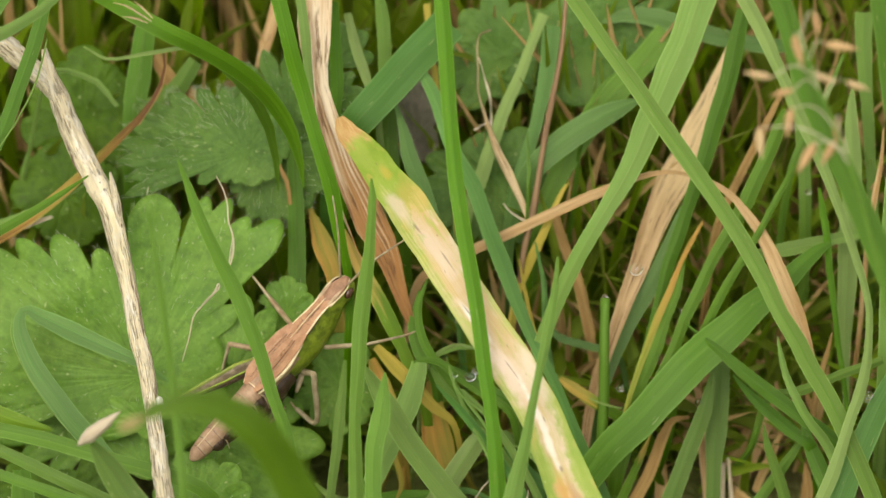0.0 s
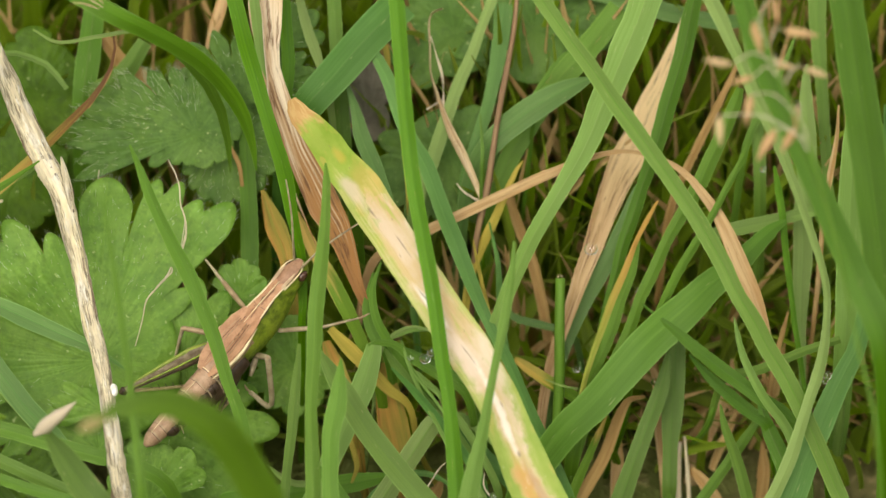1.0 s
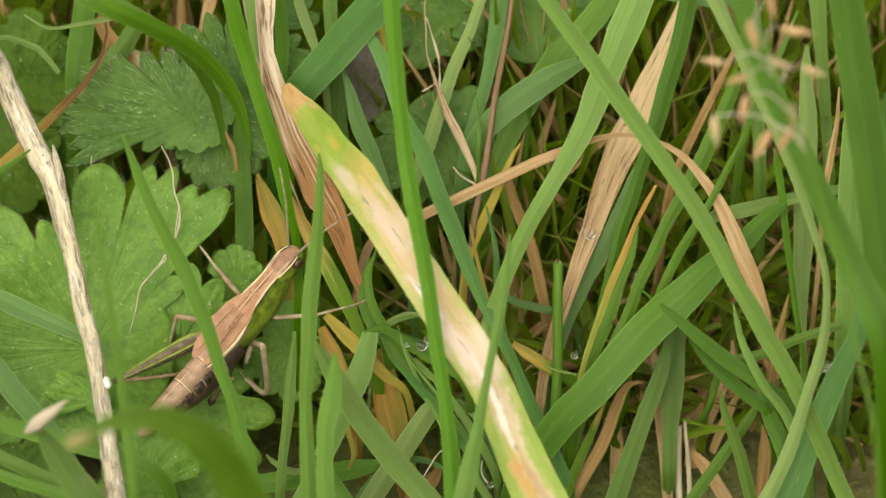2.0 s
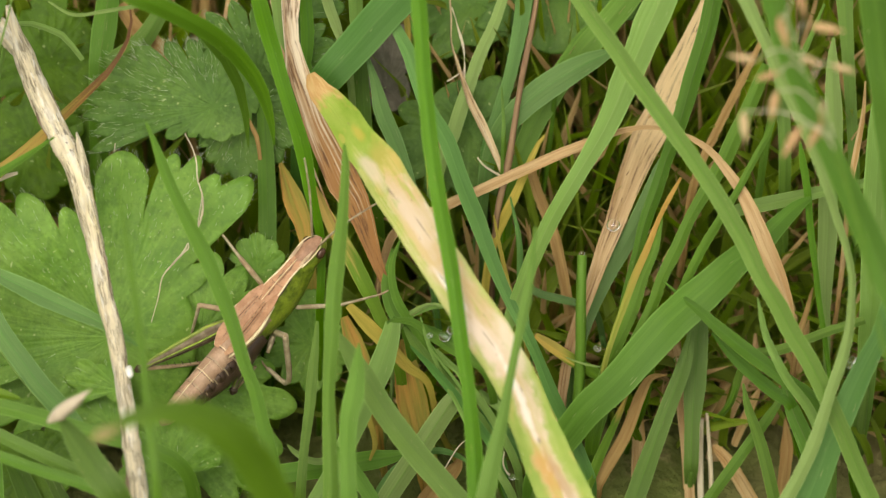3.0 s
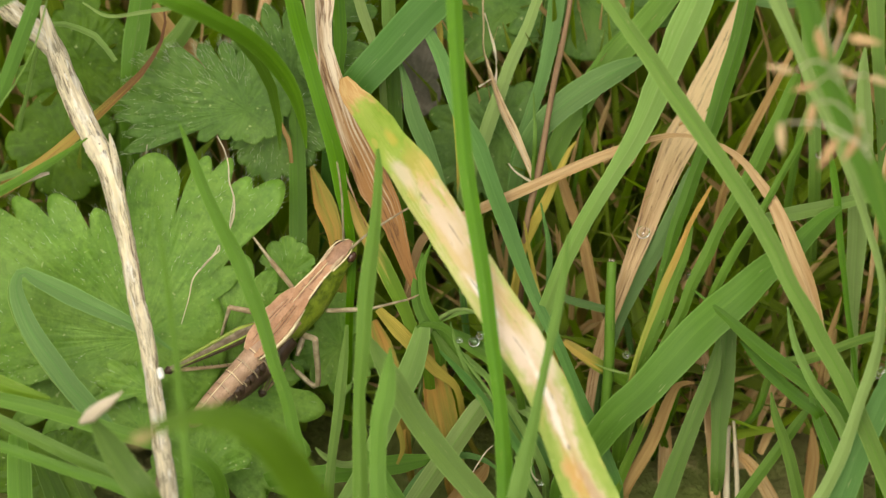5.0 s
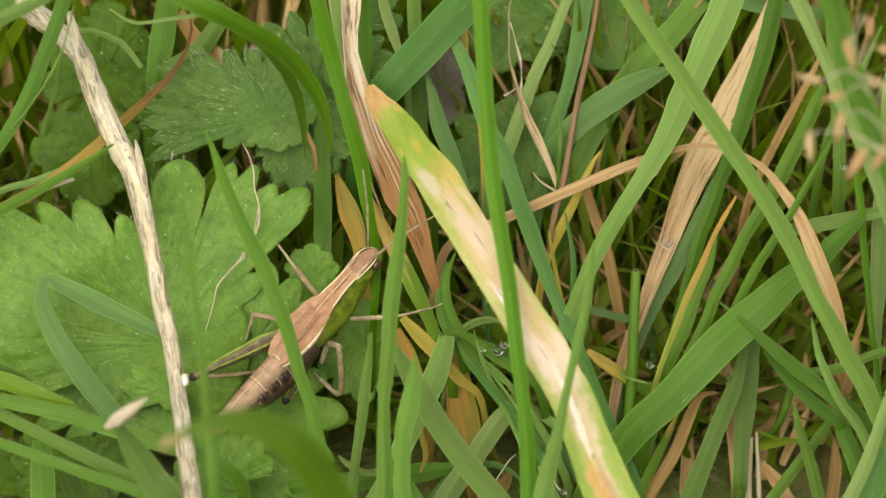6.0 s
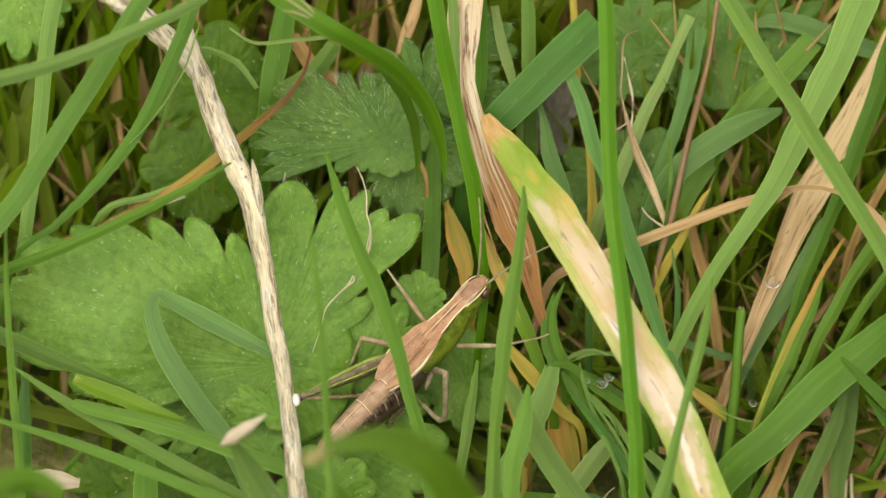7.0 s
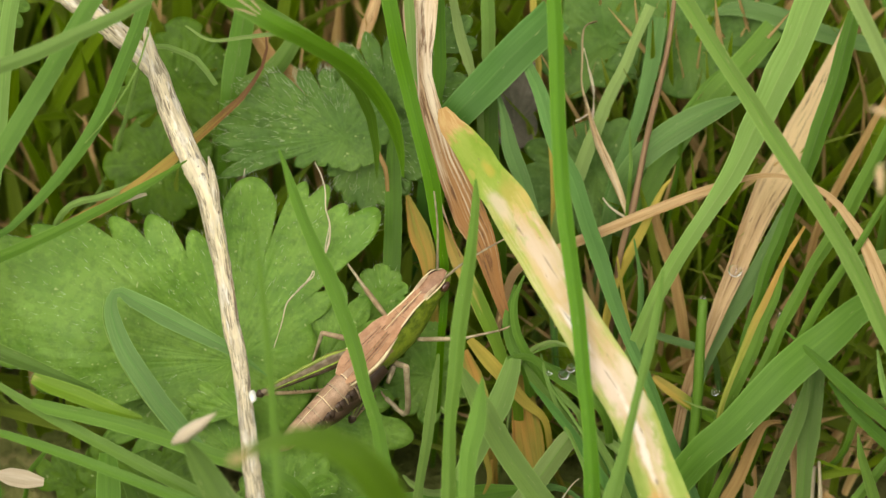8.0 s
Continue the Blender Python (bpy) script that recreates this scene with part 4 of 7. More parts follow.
def hind_leg(bug, base, knee, foot, side):
    """A jumping leg: swollen femur with a lime ridge and dark grooves, thin shin with spines."""
    b, k = Vector(base), Vector(knee)
    d = (k - b).normalized()
    pts = [tuple(b), tuple(b + (k - b) * 0.25), tuple(b + (k - b) * 0.6), tuple(b + (k - b) * 0.9), tuple(k)]
    femur = limb("hind_femur", pts, [0.7, 1.15, 0.85, 0.5, 0.55], H_FEMUR, bug, [1.2, 2.3, 1.6, 0.75, 0.75], n=24, around=14, label="tan hind thigh with a lime upper edge")
    up = Vector((0, 0, 1))
    up = (up - d * up.dot(d)).normalized()
    out = d.cross(up) * side
    for o, r, mat, nm in ((up * 0.98 + out * 0.12, 0.36, H_LIME, "upper_ridge"), (up * 0.42 - out * 0.5 * side, 0.2, H_GREEN, "side_ridge"), (-up * 0.25 + out * 0.42, 0.34, H_DARK, "dark_groove"), (-up * 0.25 - out * 0.42, 0.34, H_DARK, "dark_groove"), (-up * 0.95, 0.3, H_PALE, "lower_ridge")):
        path = [tuple(b + (k - b) * t + o * s) for t, s in ((0.03, 0.6), (0.25, 1.05), (0.6, 0.8), (0.93, 0.4))]
        limb(nm, path, [r * 0.5, r, r * 0.9, r * 0.4], mat, femur, n=16)
    shin = limb("hind_shin", [tuple(k), tuple(k + (Vector(foot) - k) * 0.5 - up * 0.2), tuple(foot)], [0.42, 0.32, 0.3], H_LEG, bug, n=16)
    limb("knee", [tuple(k - d * 0.45), tuple(k), tuple(k + d * 0.4)], [0.4, 0.8, 0.3], H_DARK, femur, [0.5, 0.95, 0.35], n=10, label="dark knee")
    f = Vector(foot)
    for i in range(7):
        p = k + (f - k) * (0.35 + 0.09 * i)
        q = p + out * 0.35 + up * 0.3
        limb("spine", [tuple(p), tuple((p + q) / 2), tuple(q)], [0.09, 0.07, 0.02], H_DARK, shin, n=4, around=5)


def drop(at, r):
    """A bead of water."""
    bm = bmesh.new()
    bmesh.ops.create_icosphere(bm, subdivisions=3, radius=r * MM)
    for v in bm.verts:
        v.co.z *= 0.85
        v.co.x *= 1.0 + 0.12 * noise.noise(v.co * 900 + Vector(at))
    me = bpy.data.meshes.new("water_drop")
    bm.to_mesh(me)
    bm.free()
    me.materials.append(WATER)
    me.shade_smooth()
    ob = new("water_drop", me)
    ob.location = Vector(at) * MM
    return tagged(ob, "clear round water drop clinging to a blade", "water drop", "water drops")


def husk_mesh(name, centre, axis, length, width, material, parent):
    """A grain: a pointed spindle with a keel."""
    c, a = Vector(centre), Vector(axis).normalized()
    pts = [tuple(c + a * length * (t - 0.5)) for t in (0, 0.25, 0.6, 1.0)]
    v, f, uv, al = tube(pts, [0.25 * width, width, 0.85 * width, 0.06], n=12, around=8, lump=0.04, seed=next(seeds))
    ob = mesh_object(name, v, f, material, parent, uv, al)
    return ob


def panicle(stem, grains):
    """A loose grass flower head on its thin stem."""
    thing = new("grass_panicle")
    v, f, uv, al = tube(rooted(stem), [0.4, 0.36, 0.34, 0.3, 0.26, 0.2, 0.12], n=50, around=7)
    mesh_object("stem", v, f, GRASS, thing, uv, al)
    S, par, ln = spline(stem, 60)
    for c, a, length, red in grains:
        width = 0.3 * length
        c = Vector(c)
        near = min((Vector(p) for p in S), key=lambda p: (p - c).length + 0.6 * max(0, p.z - c.z))
        end = c - Vector(a).normalized() * length * 0.5
        mid = (near + end) / 2 + Vector((0, 0, 1.2))
        v, f, uv, al = tube([tuple(near), tuple(mid), tuple(end)], [0.14, 0.12, 0.1], n=10, around=5)
        twig = mesh_object("branch", v, f, THREAD, thing, uv, al)
        husk_mesh("grain", c, a, length, width, SEED if red else GRAIN, twig)
    return tagged(thing, "loose grass flower head with tan and pinkish grains", "grass panicle")


def stalk(segments, node, strips):
    """The weathered dry stalk: overlapping sheaths, a node, lifted fibres and dark cracks."""
    thing = new("dry_stalk")
    for pts, wd, wrapped in segments:
        v, f, uv, al = tube(pts, wd, n=60, around=16, lump=0.055, seed=next(seeds))
        mesh_object("sheath" if wrapped else "stem", v, f, STALK, thing, uv, al)
    v, f, uv, al = tube(node, [1.6, 2.1, 2.1, 1.6], n=14, around=14, lump=0.05, seed=next(seeds))
    mesh_object("node", v, f, STALK, thing, uv, al)
    rg = np.random.default_rng(11)
    for k in range(strips):
        pts, wd, wrapped = segments[k % len(segments)]
        C, par, ln = spline(pts, 80)
        T, S, N = frames_along(C, TOWARDS)
        i0 = int(np.clip(rg.choice((0.10, 0.22, 0.30, 0.38, 0.52, 0.66, 0.90)) * 80 + rg.normal(0, 4), 2, 72))
        m = int(rg.integers(4, 16))
        a0 = rg.normal(-0.95 if k % 4 else 0.9, 0.4)
        da = rg.normal(0, 0.02)
        w0 = np.interp(par, np.linspace(0, 1, len(wd)), wd)
        path = []
        for i in range(i0, min(i0 + m, 80)):
            a = a0 + da * (i - i0)
            path.append(tuple(C[i] + S[i] * math.sin(a) * w0[i] * 0.5 + N[i] * math.cos(a) * w0[i] * 0.5))
        if len(path) < 4:
            continue
        dark = k % 3 != 0
        wdt = 0.04 + rg.exponential(0.11) if dark else rg.uniform(0.05, 0.16)
        v, f, uv, al = ribbon(path, [0.03, wdt, wdt * 0.8, 0.03], n=14, cols=3, thick=0.08, fold=0.0, curl=0.0, wave=0.2, seed=k)
        mesh_object("crack" if dark else "fibre", v, f, BLACK_STREAK if dark else STALK, thing, uv, al)
    return tagged(thing, "weathered pale dry stalk bent at a node, with dark cracks", "dry stalk")


def speck(at):
    """A tiny white lump on the dry stalk."""
    bm = bmesh.new()
    bmesh.ops.create_icosphere(bm, subdivisions=3, radius=0.5 * MM)
    for v in bm.verts:
        v.co += v.co.normalized() * 0.00025 * noise.noise(v.co * 1800)
        v.co.x *= 0.65
    me = bpy.data.meshes.new("white_speck")
    bm.to_mesh(me)
    bm.free()
    me.materials.append(WHITE)
    me.shade_smooth()
    ob = new("white_speck", me)
    ob.location = Vector(at) * MM
    return tagged(ob, "tiny white lump stuck to the dry stalk", "egg")


# ---- things of the sward ----
lobed_leaf((-26.7, -4.6, 14.9), [(197, 12.5, 7.0), (188, 18.0, 6.5), (178.5, 23.0, 6.0), (168, 25.0, 6.4), (157.5, 24.6, 5.8), (149, 21.4, 4.8), (142, 18.9, 4.5), (133, 16.7, 4.8), (122.5, 14.9, 6.3), (110, 12.1, 6.0), (101, 10.0, 6.0), (86.2, 16.3, 10.0), (75.2, 11.2, 4.0), (70.4, 17.0, 4.1), (64, 17.6, 3.8), (56.5, 17.0, 4.6), (48.5, 18.5, 5.6), (36, 10.5, 7.0)], HERB, "large light green lobed buttercup leaf with toothed edges", hairs=1500, seed=3, cup=0.03, teeth=0.14, blunt=2.0, relief=0.06, wave=0.8)
lobed_leaf((-27.2, -2.3, 12.2), [(190, 15.7, 20, 3), (215, 13.2, 18, 3)], HERB, "light green lobed buttercup leaf lying low", hairs=100, seed=4, cup=0.02, core=0.1)
lobed_leaf((-26.0, -9.4, 13.3), [(168, 4.8, 34, 3), (120, 3.0, 30, 2)], HERB, "small bright lobed leaf next to a dry stalk", hairs=40, seed=31, cup=0.05, core=0.25)
lobed_leaf((-26.5, -11.0, 10.0), [(125, 4.3, 36, 3), (80, 3.5, 30, 2), (170, 3.5, 28, 2)], HERB, "small bright lobed leaf close to the ground", hairs=40, seed=32, cup=0.05, core=0.3)
lobed_leaf((-22.0, -15.0, 7.8), [(100, 5.5, 40, 3), (50, 6.0, 36, 3), (150, 4.5, 34, 3)], HERB, "bright lobed leaf close to the ground", hairs=40, seed=33, teeth=0.1, cup=0.05, core=0.4)
lobed_leaf((-25.5, -5.7, 10.7), [(-10, 15.2, 20, 3), (-38, 16.7, 18, 3), (-66, 13.2, 18, 3)], HERB, "green lobed leaf under the grasshopper", hairs=160, seed=5, teeth=0.12, core=0.35, cup=0.05)
lobed_leaf((-14.0, 1.3, 17.0), [(90, 3.3, 70, 5), (0, 2.5, 60, 3)], HERB, "small rounded green leaf near the grasshopper", teeth=0.09, hairs=60, seed=6, core=0.6)
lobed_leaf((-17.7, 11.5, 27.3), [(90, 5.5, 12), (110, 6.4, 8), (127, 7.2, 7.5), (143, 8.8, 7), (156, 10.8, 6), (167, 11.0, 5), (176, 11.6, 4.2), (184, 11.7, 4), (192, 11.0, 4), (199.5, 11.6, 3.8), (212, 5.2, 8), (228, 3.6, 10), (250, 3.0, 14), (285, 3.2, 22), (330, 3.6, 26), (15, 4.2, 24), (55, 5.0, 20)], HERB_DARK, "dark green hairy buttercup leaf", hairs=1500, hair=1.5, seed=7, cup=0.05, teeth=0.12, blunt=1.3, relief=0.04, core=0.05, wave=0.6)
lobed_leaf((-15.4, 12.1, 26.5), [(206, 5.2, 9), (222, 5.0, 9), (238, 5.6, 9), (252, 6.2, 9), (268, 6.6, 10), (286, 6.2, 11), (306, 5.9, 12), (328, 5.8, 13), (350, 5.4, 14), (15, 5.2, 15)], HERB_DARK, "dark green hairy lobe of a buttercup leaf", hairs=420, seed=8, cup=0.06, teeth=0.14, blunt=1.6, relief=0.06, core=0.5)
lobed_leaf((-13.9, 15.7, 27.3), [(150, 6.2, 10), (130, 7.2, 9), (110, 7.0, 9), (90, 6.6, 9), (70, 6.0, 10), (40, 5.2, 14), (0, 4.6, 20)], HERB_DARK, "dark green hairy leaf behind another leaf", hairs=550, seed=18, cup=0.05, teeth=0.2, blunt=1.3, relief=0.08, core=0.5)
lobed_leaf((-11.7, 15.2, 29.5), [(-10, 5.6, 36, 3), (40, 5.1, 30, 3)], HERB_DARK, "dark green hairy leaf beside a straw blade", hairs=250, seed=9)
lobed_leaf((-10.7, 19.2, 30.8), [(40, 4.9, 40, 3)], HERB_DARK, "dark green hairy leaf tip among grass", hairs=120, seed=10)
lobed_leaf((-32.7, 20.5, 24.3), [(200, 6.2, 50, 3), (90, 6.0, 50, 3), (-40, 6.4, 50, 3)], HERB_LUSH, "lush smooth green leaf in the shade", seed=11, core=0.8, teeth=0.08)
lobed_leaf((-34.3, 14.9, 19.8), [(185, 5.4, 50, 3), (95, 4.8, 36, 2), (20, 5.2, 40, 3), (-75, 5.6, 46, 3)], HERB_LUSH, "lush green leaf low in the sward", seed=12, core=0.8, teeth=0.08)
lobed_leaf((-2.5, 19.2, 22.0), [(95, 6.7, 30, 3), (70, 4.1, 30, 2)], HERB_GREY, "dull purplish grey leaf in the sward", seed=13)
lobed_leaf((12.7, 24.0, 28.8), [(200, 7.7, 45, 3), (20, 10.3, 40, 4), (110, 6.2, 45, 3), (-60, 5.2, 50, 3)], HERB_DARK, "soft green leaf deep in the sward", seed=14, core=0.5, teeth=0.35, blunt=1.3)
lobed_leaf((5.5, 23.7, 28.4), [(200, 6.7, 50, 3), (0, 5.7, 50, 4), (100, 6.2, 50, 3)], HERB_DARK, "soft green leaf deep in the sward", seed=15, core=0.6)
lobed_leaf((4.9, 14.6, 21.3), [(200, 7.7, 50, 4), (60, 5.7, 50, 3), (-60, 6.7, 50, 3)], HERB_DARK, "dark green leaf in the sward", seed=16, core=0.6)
lobed_leaf((-50.5, 20.4, 35.2), [(-90, 6.6, 40, 3), (-40, 5.1, 30, 3), (-140, 6.1, 30, 3)], HERB, "bright green toothed leaf", seed=19)
lobed_leaf((-18.9, -4.0, 14.1), [(70, 7.6, 46, 4), (20, 6.1, 40, 3), (115, 4.5, 40, 3)], HERB, "light green lobed leaf under the grasshopper", hairs=60, seed=51, cup=0.03, core=0.5)
blade([(5.0, -30.6, 17.4), (4.8, -27.9, 20.0), (4.6, -25.1, 22.7), (4.2, -21.8, 26.0), (3.5, -18.3, 29.3), (2.9, -14.7, 32.5), (2.1, -11.2, 35.6), (1.3, -7.6, 38.8), (0.8, -4.1, 42.1), (0.4, -0.8, 45.4), (0.1, 2.6, 48.8), (-0.5, 7.0, 53.2)], [1.45, 1.45, 1.40, 1.15, 1.25, 1.30, 1.34, 1.35, 1.31, 1.31, 1.36, 1.26], BRIGHT, "tall bright green grass blade", fold=0.25, n=44)
blade([(13.7, -29.9, 16.7), (12.5, -27.8, 18.5), (11.5, -25.9, 20.0), (10.5, -24.1, 21.5), (9.5, -22.2, 23.0), (8.6, -20.4, 24.6), (7.3, -18.5, 26.1), (5.9, -16.6, 27.6), (4.3, -14.8, 29.1), (2.8, -12.7, 30.4), (1.2, -10.6, 31.6), (-0.3, -8.3, 32.7), (-1.8, -5.2, 32.9), (-3.3, -2.0, 33.2), (-5.2, 1.2, 33.4), (-6.2, 3.8, 33.0), (-7.3, 6.4, 32.5), (-8.5, 7.8, 32.8), (-9.0, 8.7, 33.3), (-9.2, 9.3, 33.4)], [4.69, 4.50, 4.34, 4.05, 3.83, 3.69, 3.65, 3.89, 3.75, 3.66, 3.58, 3.51, 3.65, 3.65, 3.08, 2.94, 2.52, 1.98, 1.44, 0.75], DYING, "broad yellowing grass blade with straw and orange patches", fold=0.06, n=70, wave=0.03)
folded = blade([(-13.4, 75.9, 6.0), (-12.2, 39.3, 32.3), (-11.6, 22.1, 41.6), (-11.4, 17.8, 39.8), (-11.5, 16.2, 38.0), (-11.3, 14.5, 36.1), (-11.2, 13.1, 34.6), (-10.4, 11.1, 32.4), (-9.5, 9.4, 30.5), (-8.6, 7.7, 28.6), (-7.4, 6.0, 26.7), (-6.4, 4.5, 25.0), (-5.4, 3.5, 23.6), (-4.5, 2.2, 21.7), (-3.8, 1.0, 19.7), (-3.1, -0.3, 18.2), (-2.3, -0.9, 16.0)], [2.4, 2.7, 3.0, 3.1, 3.0, 2.5, 1.6, 1.8, 2.0, 2.3, 2.82, 2.92, 2.52, 1.82, 1.26, 0.91, 0.46], FOLDED, "withered straw-coloured blade folded lengthwise", fold=-0.2, n=60, curl=0.0)
v, f, uv, al = ribbon([(-11.8, 16.8, 39.6), (-11.6, 13.8, 36.3), (-11.3, 11.5, 33.7), (-11.2, 9.9, 31.9), (-10.5, 8.1, 30.1), (-9.8, 6.4, 28.3), (-9.1, 4.7, 26.6), (-8.2, 3.2, 24.9), (-7.1, 1.5, 22.8)], [0.12, 0.2, 0.24, 0.22, 0.26, 0.3, 0.26, 0.15, 0.08], seed=3, n=50, fold=0.3)
mesh_object("folded_edge", v, f, FOLDED, folded, uv, al)
blade([(-11.5, 11.5, 33.1), (-11.9, 13.0, 35.0), (-12.2, 14.8, 37.3), (-12.9, 18.6, 41.9)], [0.35, 0.70, 0.95, 0.80], PALE, "pale green edge of a withering blade", root=False, rib=False, fold=0.05)
blade([(-8.5, -1.9, 16.4), (-8.3, -0.0, 20.1), (-8.6, 1.2, 23.1), (-9.2, 2.1, 25.6), (-9.6, 3.3, 28.0), (-10.1, 4.4, 30.3), (-10.9, 5.6, 32.5), (-11.6, 7.0, 34.6), (-12.3, 8.4, 36.7), (-13.0, 9.5, 38.9), (-13.6, 10.6, 41.2), (-15.1, 14.3, 46.4)], [0.71, 0.71, 0.80, 1.03, 1.33, 1.40, 1.20, 1.25, 1.35, 1.44, 1.36, 1.36], BRIGHT, "green grass blade leaning beside straw", fold=0.15)
blade([(-1.5, -5.2, 11.2), (-2.6, -3.5, 13.7), (-3.6, -2.0, 15.8), (-4.8, -0.6, 17.9), (-6.0, 0.9, 19.8), (-7.5, 2.5, 21.8), (-8.8, 4.5, 24.3)], [0.95, 1.09, 1.11, 1.45, 1.38, 1.27, 0.23], TIPPED, "yellowing green blade beside straw", fold=0.08, rib=False)
blade([(-11.3, -24.3, 12.4), (-12.2, -21.6, 15.1), (-12.7, -19.8, 16.8), (-13.3, -18.1, 18.4), (-13.9, -16.3, 20.1), (-14.8, -14.5, 21.7), (-15.5, -12.8, 23.4), (-16.3, -11.0, 25.0), (-17.3, -9.2, 26.7), (-18.3, -7.4, 28.3), (-19.5, -5.7, 29.9), (-20.7, -3.9, 31.6), (-21.7, -2.1, 33.2), (-22.4, -0.7, 34.5), (-23.2, 0.8, 35.8)], [1.44, 1.34, 1.15, 1.15, 1.08, 1.08, 1.17, 1.29, 1.28, 1.44, 1.15, 0.99, 0.96, 0.60, 0.18], BRIGHT, "pointed green grass blade near the grasshopper", fold=0.2, n=40)
blade([(-7.4, -27.7, 16.2), (-7.5, -23.3, 20.6), (-7.6, -19.9, 23.9), (-7.3, -16.5, 27.3), (-7.2, -14.6, 28.9), (-7.0, -12.8, 30.4), (-6.7, -11.0, 32.0), (-6.4, -9.2, 33.6), (-6.2, -7.1, 35.5), (-6.1, -5.2, 37.1), (-6.2, -4.1, 37.9)], [1.46, 1.26, 1.02, 1.26, 1.36, 1.36, 1.31, 1.02, 0.78, 0.68, 0.20], BRIGHT, "upright bright green grass blade near the grasshopper", fold=0.2)
blade([(-5.9, -28.0, 17.3), (-6.0, -24.7, 20.7), (-5.9, -22.3, 23.1), (-5.4, -20.6, 24.7), (-5.1, -18.8, 26.3), (-5.0, -17.5, 27.5)], [1.55, 1.36, 1.54, 1.72, 1.06, 0.15], GRASS, "broad green blade standing free of the sward", fold=0.1)
blade([(5.9, -24.6, 10.6), (2.8, -21.8, 13.3), (-0.2, -19.2, 15.6), (-2.6, -16.8, 17.7), (-4.7, -14.3, 20.0), (-6.0, -12.6, 21.5), (-7.0, -11.2, 22.5)], [2.07, 2.07, 2.07, 2.07, 1.97, 1.28, 0.20], GRASS, "green grass blade slanting down", fold=0.15)
blade([(-9.7, -18.3, 5.7), (-7.6, -15.5, 8.4), (-6.4, -13.6, 10.0), (-5.3, -11.8, 11.7), (-4.1, -9.9, 13.3), (-3.1, -8.1, 14.9), (-2.3, -6.2, 16.6), (-2.1, -5.2, 17.2)], [1.78, 1.69, 1.67, 1.91, 1.91, 2.16, 1.65, 1.29], PALE, "pale green bent blade low in the sward", fold=0.08)
arching = blade([(-39.9, 69.5, -0.0), (-35.1, 27.9, 34.6), (-31.0, 9.4, 48.3), (-27.3, 3.4, 50.7), (-23.9, 2.1, 49.3), (-21.2, 2.8, 47.0), (-17.9, 4.5, 43.0), (-16.0, 5.7, 39.8), (-14.4, 6.6, 36.3), (-13.4, 6.8, 33.6), (-12.7, 6.7, 30.4), (-12.4, 5.9, 28.0)], [1.37, 1.44, 1.48, 1.56, 1.56, 1.56, 1.57, 1.49, 1.44, 1.20, 0.70, 0.15], BRIGHT, "long arching green grass blade", fold=0.15, n=60)
for strip in ([(-25.0, 1.5, 50.9), (-26.1, 2.0, 51.4), (-27.2, 2.4, 51.9), (-28.3, 2.6, 52.1)], [(-25.3, 1.4, 50.8), (-26.4, 1.7, 51.1), (-27.5, 1.8, 51.2)], [(-24.9, 1.7, 51.1), (-25.8, 2.3, 51.8), (-26.5, 2.7, 52.2)]):
    v, f, uv, al = ribbon(strip, [0.06, 0.15, 0.12, 0.04], n=16, cols=3, thick=0.06, fold=0.2, seed=next(seeds))
    tagged(mesh_object("torn_strip", v, f, WISP, arching, uv, al), "pale torn dry strip")
blade([(-13.2, 0.5, 15.3), (-13.1, 4.5, 19.8), (-13.2, 7.8, 23.5), (-13.4, 11.1, 27.2), (-13.6, 13.1, 29.4)], [1.32, 1.62, 1.52, 1.12, 0.15], DEEP, "dull green upright blade among leaves", fold=0.1)
blade([(-39.6, 69.9, -0.0), (-35.9, 38.5, 26.5), (-32.3, 23.1, 37.3), (-28.5, 15.4, 41.3), (-24.9, 10.9, 42.9), (-22.4, 9.3, 42.4), (-19.8, 8.8, 40.6), (-17.1, 8.4, 37.1), (-15.6, 8.4, 33.6), (-14.9, 8.0, 29.8), (-14.7, 7.2, 26.5)], [0.80, 0.85, 0.87, 0.90, 0.89, 0.99, 1.09, 1.10, 1.00, 0.70, 0.15], DEEP, "deep green blade bent over a leaf", fold=0.15)
blade([(-3.7, 9.3, 19.9), (-4.6, 12.0, 22.9), (-4.9, 14.4, 25.5), (-4.9, 16.4, 27.7), (-4.1, 18.4, 30.0)], [1.30, 1.71, 1.79, 1.52, 0.59], DEEP, "deep green blade in the sward")
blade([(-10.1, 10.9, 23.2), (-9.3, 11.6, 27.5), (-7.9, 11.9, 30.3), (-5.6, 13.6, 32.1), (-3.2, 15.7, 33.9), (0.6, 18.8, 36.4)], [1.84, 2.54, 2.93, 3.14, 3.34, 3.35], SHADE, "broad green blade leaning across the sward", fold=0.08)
blade([(-5.8, 14.2, 28.4), (-6.6, 16.3, 30.7), (-7.0, 17.2, 31.7), (-7.9, 18.9, 33.6), (-8.6, 20.9, 35.8)], [0.64, 0.64, 0.97, 0.93, 0.69], PALE, "pale green blade deep in the sward", rib=False)
blade([(-9.2, 11.5, 26.8), (-9.6, 14.2, 29.8), (-9.5, 15.8, 31.6), (-9.7, 18.2, 34.2), (-9.9, 20.8, 37.2)], [0.76, 0.81, 1.22, 1.12, 1.01], BRIGHT, "bright green blade deep in the sward straw", rib=False)
